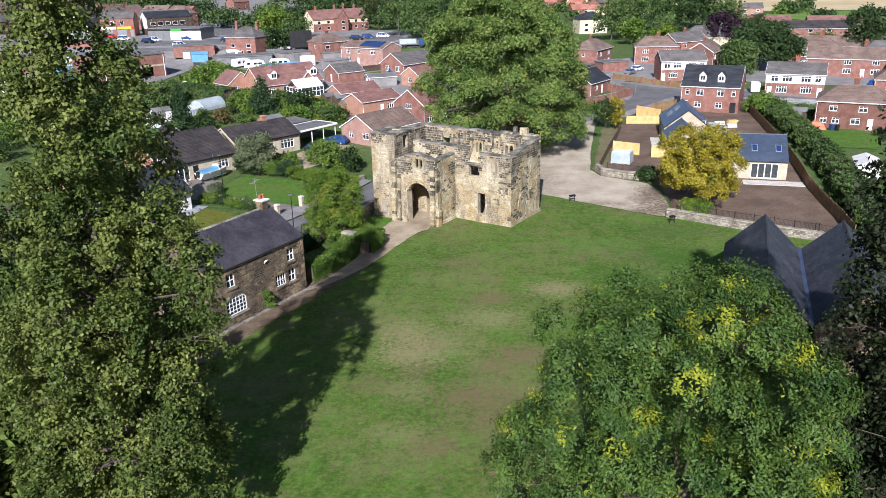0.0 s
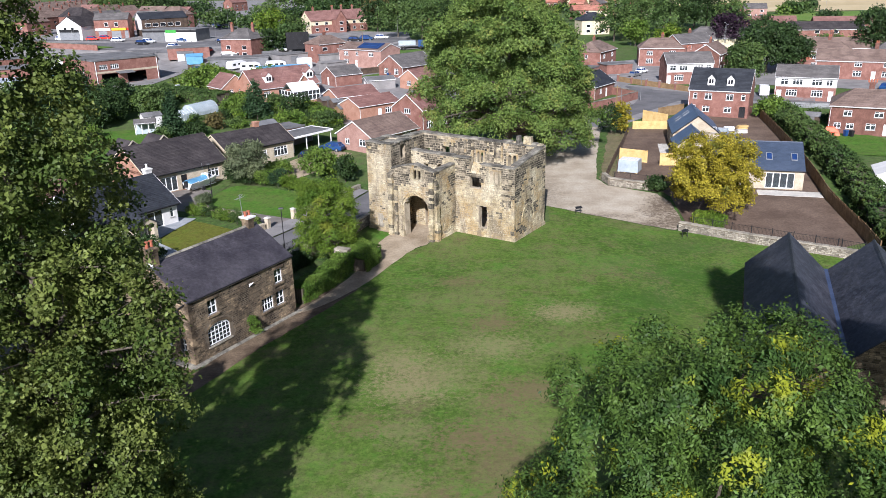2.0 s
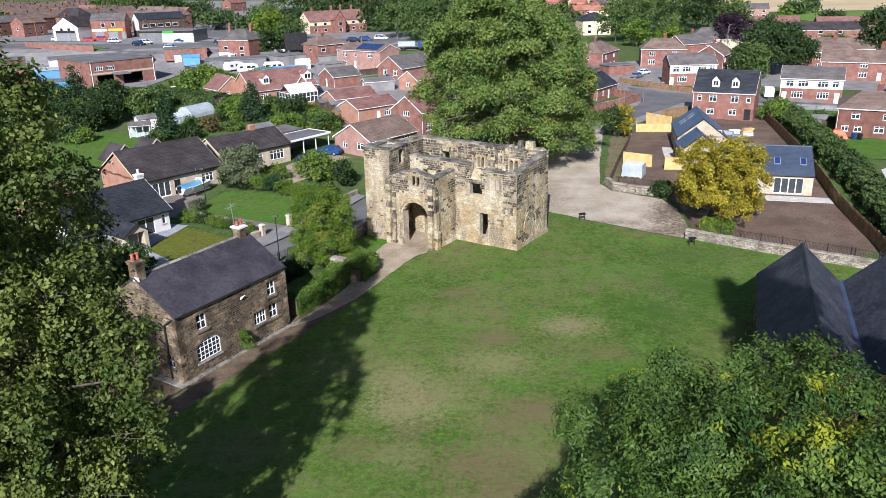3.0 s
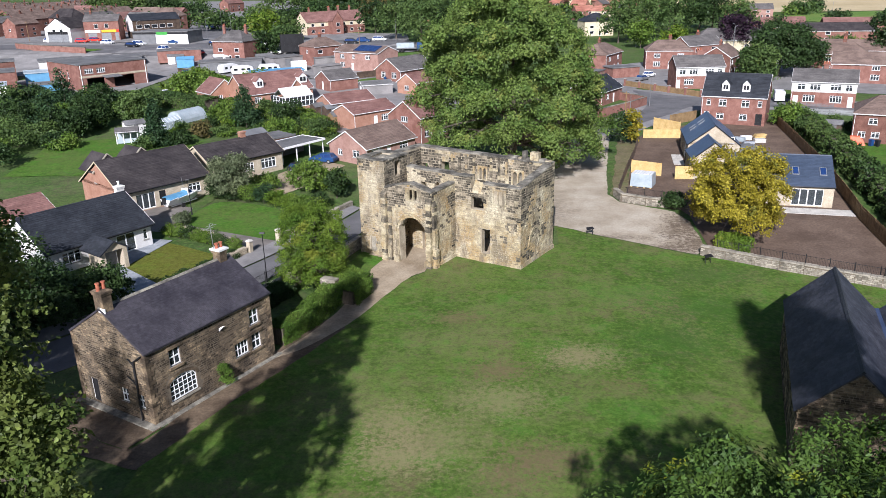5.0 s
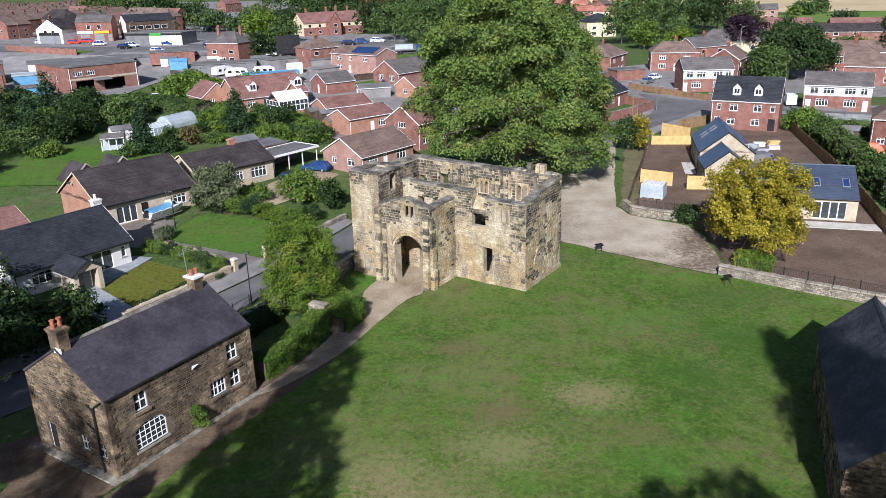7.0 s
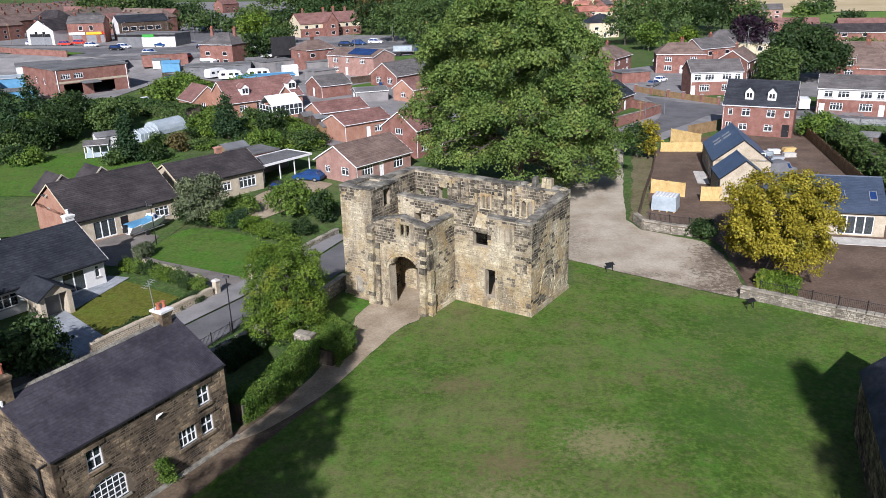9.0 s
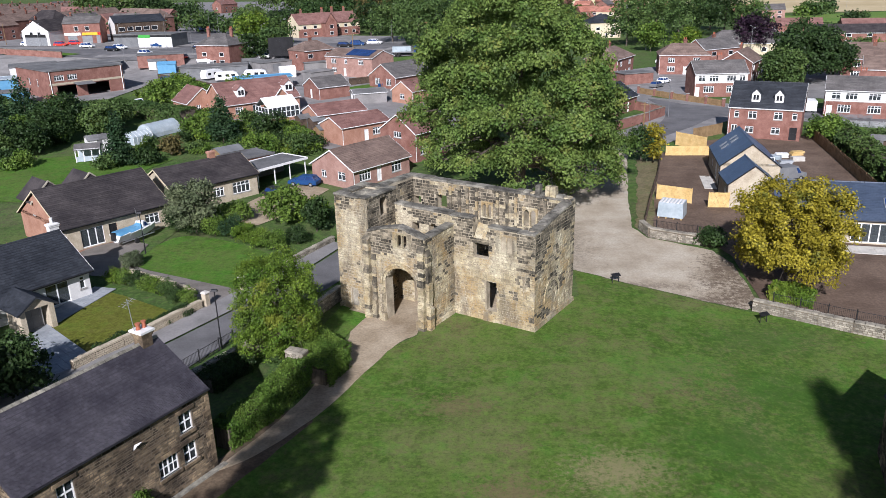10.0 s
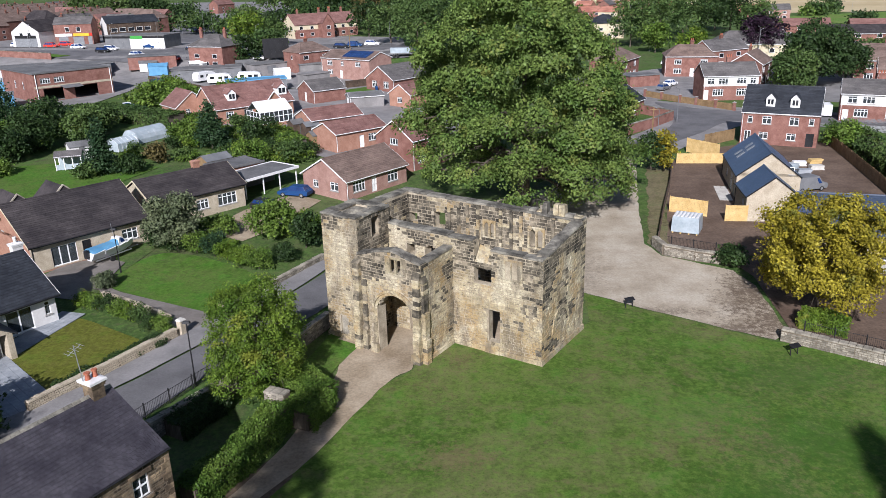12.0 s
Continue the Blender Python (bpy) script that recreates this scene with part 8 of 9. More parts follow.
sheet("street_yards", [(24, 178), (40, 205), (62, 204), (92, 190), (130, 176), (140, 250), (60, 262), (26, 240)], M["paving"], 0.012, step=12, label="paved yards and pavements of the street", category="yard")
sheet("verge", [(-185, 338), (-158, 328), (-146, 320), (-150, 312), (-180, 326)], M["garden"], 0.17, step=6, label="grass verge beside the main road", category="grass")
sheet("front_garden", [(-36.6, 88.9), (-35.9, 92.2), (-34.6, 97.4), (-33.0, 96.6), (-27.2, 93.0), (-25.0, 93.0), (-27.4, 88.3), (-30.0, 84.2)], M["olive"], 0.03, step=5, label="neat mown front lawn", category="lawn")
sheet("side_garden", curve([(-35.4, 104.8), (-35.4, 110.0), (-33.2, 113.6), (-27.5, 111.7), (-21.4, 107.2), (-20.6, 103.4), (-22.6, 98.2), (-27.6, 100.4), (-33.4, 103.4), (-35.4, 104.8)], 3)[:-1], M["garden"], 0.03, step=5, label="mown side lawn behind a low wall", category="lawn")
sheet("gate_lawn", ragged([(-13.0, 88.0), (-11.6, 94.0), (-8.8, 92.0), (-10.2, 88.2), (-10.8, 84.6), (-12.2, 86)], 0.1, 0.7), M["garden"], 0.035, step=5, label="small triangle of lawn beside the gateway", category="lawn")
sheet("drive", [(-44.5, 104.0), (-42.6, 110.5), (-39.5, 112.5), (-36.4, 111.0), (-36.0, 105.0), (-33.4, 103.2), (-27.4, 100.3), (-22.6, 98.0), (-21.9, 97.6), (-23.9, 94.0), (-25.2, 95.4), (-30.5, 98.6), (-36.1, 101.2), (-42, 102.6)], M["drive"], 0.045, step=5, label="dark asphalt drive between gardens", category="drive")
sheet("car_drive", [(-31.5, 120.5), (-28.4, 128.6), (-24.0, 135.0), (-19.5, 132.0), (-23.0, 121), (-25.6, 117)], M["path"], 0.04, step=5, label="brown paved drive with parked cars", category="drive")
sheet("back_garden", ragged([(-72, 128), (-76, 150), (-60, 156), (-48, 150), (-52, 138), (-58, 128)], 0.5, 3), M["garden"], 0.03, step=8, label="long green back garden lawn", category="lawn")
sheet("house_garden", [(62, 176), (64, 162), (62.5, 140), (60, 128), (66, 126), (72, 136), (66, 150), (69, 168)], M["garden"], 0.03, step=8, label="green garden lawn behind brick houses", category="lawn")
sheet("green_strip", [(-33, 214), (-29, 221), (-19, 229), (-17, 222), (-25, 213)], M["garden"], 0.05, step=8, label="strip of green lawn between houses", category="lawn")
sheet("far_town", [(-560, 1000), (-520, 560), (-300, 420), (-190, 400), (-120, 420), (-110, 560), (-200, 900)], M["paving"], 0.0, step=60, label="grey streets and yards of the far town", category="street")
sheet("stubble_field", [(120, 900), (150, 560), (175, 500), (240, 492), (500, 500), (1400, 600), (2500, 1800), (400, 1900)], M["stubble"], 0.1, step=150, label="pale harvested stubble field", category="field")
sheet("sports_pitch", [(160, 470), (172, 380), (230, 370), (480, 400), (520, 480), (240, 490)], M["pitch"], 0.1, step=60, label="bright green sports field", category="field")


def slabs(name, label, outline, size, m, dz=0.05):
    """A terrace of single flagstones inside a convex outline given as corner, two sides and counts."""
    (x, y), rot, nx, ny = outline
    t = thing(name, x, y, rot, label, "terrace")
    q = Mesh()
    q.box(0, 0, 0, size - 0.02, size - 0.02, 0.06)
    d = q.data("flagstone", m)
    for i in range(nx):
        for j in range(ny):
            ob = new("flagstone", d)
            ob.parent = t
            ob.matrix_basis = pose(i * size, j * size, dz - 0.03 + rnd.uniform(-0.004, 0.004))


slabs("terrace", "grey flagstone terrace before the white bungalow", ((-39.2, 86.4), -41.0, 16, 7), 0.62, M["grey_flags"])
slabs("terrace", "grey flagstone path before the porch", ((-36.7, 88.6), 77.0, 16, 4), 0.62, M["grey_flags"])
slabs("terrace", "pale stone terrace before the glazed doors", ((38.6, 106.6), -12.8, 10, 3), 0.8, M["flags"])
slabs("terrace", "pale flagstones beside the new bungalow", ((32.6, 130.4), 80.5, 10, 2), 0.8, M["flags"])


# ---- walls, fences, railings ----


def stone_wall(label, line, h, w=0.45, m="grey_stone", cap=True, group="", name="garden_wall"):
    """A coursed stone wall along a line, each cope stone a part."""
    t = thing(name, line[0][0], line[0][1], 0, label, "wall", group, z=0)
    ox, oy = line[0]
    core = Mesh()
    st = []
    for a, b in zip(line, line[1:]):
        A, B = Vector((a[0] - ox, a[1] - oy, 0)), Vector((b[0] - ox, b[1] - oy, 0))
        u = (B - A).normalized()
        n = Vector((u.y, -u.x, 0))
        L = (B - A).length
        k = max(1, round(L / 2.5))
        for i in range(k):
            p, q = A + u * (L * i / k), A + u * (L * (i + 1) / k)
            z = height(p.x + ox, p.y + oy)
            z2 = height(q.x + ox, q.y + oy)
            c = n * (w / 2)
            core.hexa([p - c + Vector((0, 0, z - 0.3)), q - c + Vector((0, 0, z2 - 0.3)), q + c + Vector((0, 0, z2 - 0.3)), p + c + Vector((0, 0, z - 0.3)),
                       p - c + Vector((0, 0, z + h)), q - c + Vector((0, 0, z2 + h)), q + c + Vector((0, 0, z2 + h)), p + c + Vector((0, 0, z + h))])
            for s in (1, -1):
                o = (p if s > 0 else q) + n * (s * w / 2) + Vector((0, 0, min(z, z2)))
                st += courses(o, u * s, n * s, L / k, lambda a_: h - 0.02, (0.13, 0.2), (0.2, 0.5), lambda a_, z_: False, proud=(0.01, 0.05), gap=0.02)
            if cap:
                a0 = 0.0
                while a0 < L / k - 0.05:
                    ww = min(rnd.uniform(0.45, 0.8), L / k - a0)
                    c = Mesh()
                    mid = p + u * (a0 + ww / 2) + Vector((0, 0, z + (z2 - z) * a0 / (L / k) + h - 0.02))
                    c.obox(mid, u, n, Vector((0, 0, 1)), ww - 0.015, w + 0.1 + rnd.uniform(0, 0.05), 0.11 + rnd.uniform(0, 0.05), 0.02)
                    c.part("cope_stone", M[m], t)
                    a0 += ww
    core.part("wall_core", M["rubble_joint"], t)
    lay(t, "stone", st, M[m], M[m], 0)
    return t


stone_wall("low grey stone boundary wall beside the lawn", [(25.0, 93.6), (31.6, 89.0), (39.4, 84.2), (49, 78)], 0.95, 0.5)
stone_wall("low grey stone wall round the building plot", [(26.6, 108.6), (22.6, 110.4), (19.9, 112.0), (19.4, 114.6)], 1.0, 0.5)
stone_wall("low buff stone garden wall along the pavement", [(-30.6, 82.0), (-29.7, 83.8), (-27.1, 88.4), (-24.4, 93.6)], 0.75, 0.35, "new_stone")
stone_wall("low stone garden wall along the pavement", [(-21.9, 98.2), (-19.2, 104.0), (-15.4, 111.4)], 0.55, 0.35, "grey_stone")
stone_wall("old stone boundary wall beside the gatehouse", [(-12.0, 95.6), (-14.4, 89.4), (-17.4, 84.2), (-20.6, 78.6)], 1.25, 0.45, "grey_stone")
stone_wall("broken stone wall stub in the hedge", [(-13.7, 82.0), (-12.2, 81.4)], 1.75, 0.7, "grey_stone")
stone_wall("low stone edging of a flower bed", [(-34.8, 102.4), (-30.6, 100.0), (-26.2, 96.9)], 0.35, 0.25, "new_stone")

for x, y in ((-24.1, 94.0), (-21.8, 97.8)):
    g = thing("gate_pillar", x, y, 65, "pale stone gate pillar at the drive", "pillar", "gate pillars")
    m = Mesh()
    m.box(-0.25, -0.25, -0.1, 0.25, 0.25, 1.35)
    m.part("shaft", M["new_stone"], g)
    m = Mesh()
    m.taper(-0.33, -0.33, 1.35, 0.33, 0.33, 1.5, 0.12)
    m.part("cap", M["flags"], g)


def brick_wall(label, line, h, w=0.3, m="brick", piers=0):
    line = [plan(*p) for p in line]
    t = thing("brick_wall", line[0][0], line[0][1], 0, label, "wall", z=0)
    ox, oy = line[0]
    for a, b in zip(line, line[1:]):
        A, B = Vector((a[0] - ox, a[1] - oy, 0)), Vector((b[0] - ox, b[1] - oy, 0))
        u = (B - A).normalized()
        n = Vector((u.y, -u.x, 0)) * (w / 2)
        za, zb = height(*a), height(*b)
        for nm, lo, hi, k, mm in (("wall", -0.3, h, 1.0, m), ("coping", h, h + 0.12, 1.3, "coping")):
            c = Mesh()
            p = [A - n * k, B - n * k, B + n * k, A + n * k]
            zz = [za, zb, zb, za]
            c.hexa([q + Vector((0, 0, z + lo)) for q, z in zip(p, zz)] + [q + Vector((0, 0, z + hi)) for q, z in zip(p, zz)])
            c.part(nm, M[mm], t)


brick_wall("long red brick wall curving beside the side road", [(17, 158), (22.7, 166.5), (27.2, 170.5), (33.0, 176.5), (37.6, 182.5)], 1.7)
brick_wall("red brick wall round a yard", [(37.6, 182.5), (33, 190), (24, 178)], 1.7)
brick_wall("low brick wall beside the main road", [(-190, 335), (-176, 324), (-147, 308)], 1.8)
brick_wall("white garden wall before the dormer bungalow", [(-52, 178.5), (-44, 172.5), (-37, 170)], 1.3, m="render")


def fence(label, line, h, m, board=0.15, gap=0.01, post=2.4, name="timber_fence", rails=True, group=""):
    """Upright boards on rails with posts."""
    line = [plan(*p) for p in line]
    t = thing(name, line[0][0], line[0][1], 0, label, "fence", group, z=0)
    ox, oy = line[0]
    count = 0
    total = sum(math.hypot(b[0] - a[0], b[1] - a[1]) for a, b in zip(line, line[1:])) / (board + gap)
    rest = Mesh()
    bd = Mesh()
    bd.box(-board / 2, -0.012, 0, board / 2, 0.012, h)
    bdata = bd.data("board", m)
    pd = Mesh()
    pd.box(-0.05, -0.05, -0.2, 0.05, 0.05, h + 0.06)
    pdata = pd.data("post", m)
    for a, b in zip(line, line[1:]):
        L = math.hypot(b[0] - a[0], b[1] - a[1])
        w = math.degrees(math.atan2(b[1] - a[1], b[0] - a[0]))
        n = int(L / (board + gap))
        for i in range(n):
            f = (i + 0.5) / n
            x, y = a[0] + (b[0] - a[0]) * f, a[1] + (b[1] - a[1]) * f
            mm = pose(x - ox, y - oy, height(x, y) + rnd.uniform(-0.015, 0.015), 0, 0, w)
            count += 1
            if count <= 280:
                ob = new("board", bdata)
                ob.parent, ob.matrix_basis = t, mm
            else:
                k = len(rest.v)
                rest.v += [tuple(mm @ v.co) for v in bdata.vertices]
                rest.f += [tuple(k + j for j in p.vertices) for p in bdata.polygons]
                rest.mi += [0] * len(bdata.polygons)
        k = max(1, round(L / post))
        for i in range(k + 1):
            x, y = a[0] + (b[0] - a[0]) * i / k, a[1] + (b[1] - a[1]) * i / k
            ob = new("post", pdata)
            ob.parent, ob.matrix_basis = t, pose(x - ox, y - oy, height(x, y), 0, 0, w)
        if rails:
            for z in (0.35, h - 0.35):
                r = Mesh()
                za, zb = height(*a) + z, height(*b) + z
                d = Vector((-(b[1] - a[1]), b[0] - a[0], 0)).normalized() * 0.05
                A, B = Vector((a[0] - ox, a[1] - oy, za)), Vector((b[0] - ox, b[1] - oy, zb))
                r.hexa([A - d, B - d, B + d, A + d] + [p + Vector((0, 0, 0.09)) for p in (A - d, B - d, B + d, A + d)])
                r.part("rail", m, t)
    if rest.f:
        rest.part("boards", m, t, kind="stuff")
    return t


fence("new pale timber fence across the building plot", [(30.3, 149.6), (37.0, 149.2)], 1.5, M["new_wood"], 0.14)
fence("taller new pale timber fence panels", [(33.6, 156.8), (37.2, 152.2)], 2.2, M["new_wood"], 0.14)
fence("weathered timber fence beside the street", [(37.4, 160.5), (43.4, 164.8)], 1.9, M["old_wood"], 0.14)
fence("new pale timber fence panel in the plot", [(23.8, 126.4), (27.6, 124.2)], 1.9, M["new_wood"], 0.14)
fence("new pale timber fence panel beside the annexe", [(29.2, 122.5), (31.6, 122.3)], 1.9, M["new_wood"], 0.14)
fence("long brown timber boundary fence", [(56.6, 158.5), (54.6, 146), (51.2, 126), (48.2, 112), (46.4, 104), (44.6, 90), (43.4, 84)], 1.8, M["old_wood"], 0.16)
fence("black close-boarded fence along the track", [(19.9, 115.0), (23.0, 126.0), (26.2, 136.6), (28.6, 145.6)], 1.35, M["dark_wood"], 0.16)
fence("brown timber fence between gardens", [(-56, 99.5), (-50.5, 107.5)], 1.6, M["old_wood"], 0.16)
fence("brown timber fence behind the sheds", [(-84, 236), (-72, 226), (-60, 214)], 2.0, M["dark_wood"], 0.2)
fence("garden fence between brick houses", [(62, 171), (70, 168), (78, 165)], 1.1, M["steel"], 0.1, 0.08)
PIERS = [(38.0, 209.5), (40.7, 205.4), (43.5, 201.1), (46.0, 197.8), (48.9, 194.1), (51.5, 190.7)]
fence("brown timber panels between brick piers", PIERS, 1.3, M["old_wood"], 0.16)
for x, y in PIERS:
    g = thing("brick_pier", x, y, -50, "square red brick pier of a front fence", "pier", "brick piers")
    m = Mesh()
    m.rings([(-0.2, 0.24, 0.24), (1.6, 0.24, 0.24)])
    m.part("shaft", M["brick"], g)
    m = Mesh()
    m.rings([(1.6, 0.3, 0.3), (1.68, 0.3, 0.3), (1.8, 0.05, 0.05)])
    m.part("cap", M["kerb"], g)
fence("pale grey picket fence before the semi-detached houses", [(66.6, 177.4), (73.6, 174.6)], 0.9, M["grey"], 0.08, 0.1)
fence("dark timber fence behind a strip of lawn", [(-30.5, 222.5), (-20.2, 229.5)], 1.7, M["dark_wood"], 0.16)


def railing(label, line, h, z=0.0, post=2.2, bars=0.14):
    t = thing("iron_railing", line[0][0], line[0][1], 0, label, "railing", z=0)
    ox, oy = line[0]
    pd = Mesh()
    pd.box(-0.035, -0.035, 0, 0.035, 0.035, h + 0.12)
    pdata = pd.data("post", M["black"])
    bd = Mesh()
    bd.tube((0, 0, 0.1), (0, 0, h), 0.011, k=4)
    bdata = bd.data("bar", M["black"])
    count = 0
    for a, b in zip(line, line[1:]):
        L = math.hypot(b[0] - a[0], b[1] - a[1])
        for i in range(int(L / post) + 1):
            f = i * post / L
            x, y = a[0] + (b[0] - a[0]) * f, a[1] + (b[1] - a[1]) * f
            ob = new("post", pdata)
            ob.parent, ob.matrix_basis = t, pose(x - ox, y - oy, height(x, y) + z)
        for i in range(int(L / bars)):
            f = (i + 0.5) * bars / L
            x, y = a[0] + (b[0] - a[0]) * f, a[1] + (b[1] - a[1]) * f
            count += 1
            if count < 220:
                ob = new("bar", bdata)
                ob.parent, ob.matrix_basis = t, pose(x - ox, y - oy, height(x, y) + z)
        for zz in (0.12, h - 0.05):
            r = Mesh()
            r.tube((a[0] - ox, a[1] - oy, height(*a) + z + zz), (b[0] - ox, b[1] - oy, height(*b) + z + zz), 0.02, k=5)
            r.part("rail", M["black"], t)


railing("black iron railing on the stone boundary wall", [(26.4, 92.9), (31.8, 89.2), (39.6, 84.4), (48, 78.9)], 0.95, 0.9)
railing("black iron railing on the plot wall", [(26.4, 109.0), (20.1, 112.2)], 0.95, 0.95)
railing("black iron railing along the lane", [(-24.4, 76.4), (-22.0, 81.2), (-19.4, 86.6), (-16.6, 91.6)], 1.1, 0.0)

# ---- street furniture ----


def street_lamp(x, y, h, label, colour="black", arm=0.0, rot=0, name="street_lamp"):
    t = thing(name, x, y, rot, label, "lamp post", "street lamps")
    p = Mesh()
    p.tube((0, 0, -0.1), (0, 0, 1.0), 0.09, 0.08, 8)
    p.tube((0, 0, 1.0), (0, 0, h), 0.055, 0.045, 8)
    if arm:
        p.tube((0, 0, h), (arm, 0, h + 0.25), 0.04, 0.035, 6)
    p.part("pole", M[colour], t)
    b = Mesh()
    b.taper(arm - 0.28, -0.14, h + 0.28 if arm else h, arm + 0.28, 0.14, h + 0.4 if arm else h + 0.16, 0.06)
    b.part("lamp_head", M["black"] if colour == "black" else M["steel"], t)


street_lamp(-20.1, 85.7, 5.0, "slim black street lamp on the lane")
for x, y, h, a in ((-180.4, 356, 9, 0), (-122.1, 342.5, 10, 1.4), (-115.3, 287.5, 9, 0), (-97.2, 301.6, 12, 1.4), (-119.1, 387.8, 11, 1.4), (-174.9, 403, 9, 0), (-96.5, 392, 11, 1.4), (-129.7, 452, 11, 1.4), (-30.5, 328.6, 9, 1.2), (-166.9, 560, 11, 1.4)):
    street_lamp(x, y, h, "tall grey lighting pole beside the road", "grey", a, 40)
for x, y, h in ((85.1, 276, 9), (37.9, 180.5, 6), (71.6, 224, 8), (59.1, 303.8, 9), (30.4, 163, 5.5)):
    street_lamp(x, y, h, "slim grey street lamp of the estate", "grey", 0.9, 120)
street_lamp(-35.6, 108.2, 4.6, "slim black street lamp beside the drive")
for x, y, h in ((-144, 350, 9), (-183, 359, 9), (-78, 323, 9), (-147, 408, 10), (60, 306, 9), (82, 267, 9), (-110, 372, 10), (-128, 420, 10), (-150, 470, 10), (-172, 530, 10), (-62, 300, 8), (200, 470, 10)):
    street_lamp(x, y, h, "tall grey steel street lamp", "steel", 1.2, 40)
for x, y, h in ((-17, 321, 9), (29.5, 163, 6), (-205, 372, 9), (-44, 320, 8)):
    t = thing("telegraph_pole", x, y, 0, "brown wooden telegraph pole", "pole", "telegraph poles")
    p = Mesh()
    p.tube((0, 0, -0.3), (0, 0, h), 0.14, 0.10, 8)
    p.tube((-0.6, 0, h - 0.4), (0.6, 0, h - 0.4), 0.05, k=5)
    p.part("pole", M["old_wood"], t)


def board(x, y, rot):
    t = thing("information_board", x, y, rot, "black sloping information board on two legs", "sign", "information boards")
    for s in (-0.35, 0.35):
        l = Mesh()
        l.tube((s, 0, -0.1), (s, 0.1, 0.85), 0.04, k=6)
        l.part("leg", M["black"], t)
    p = Mesh()
    p.hexa([(-0.45, -0.2, 0.72), (0.45, -0.2, 0.72), (0.45, 0.22, 0.88), (-0.45, 0.22, 0.88), (-0.45, -0.2, 0.75), (0.45, -0.2, 0.75), (0.45, 0.22, 0.91), (-0.45, 0.22, 0.91)])
    p.part("panel", M["black"], t)


for bx, by in ((13.9, 99.1), (25.0, 90.9)):
    board(bx, by, 22)


def billboard():
    t = thing("billboard", -60.5, 278.5, 18, "dark advertising hoarding on posts seen from behind", "billboard")
    for i in range(5):
        p = Mesh()
        p.box(-3.4 + i * 1.6, 0.15, 0, -3.2 + i * 1.6, 0.35, 7.4)
        p.part("post", M["black"], t)
    p = Mesh()
    p.box(-3.9, 0, 1.8, 3.9, 0.14, 7.6)
    p.part("panel", M["black"], t)
    for i in range(7):
        r = Mesh()
        r.box(-3.8 + i * 1.2, -0.06, 1.8, -3.7 + i * 1.2, 0.0, 7.6)
        r.part("rib", M["black"], t)


billboard()

# ---- vehicles ----


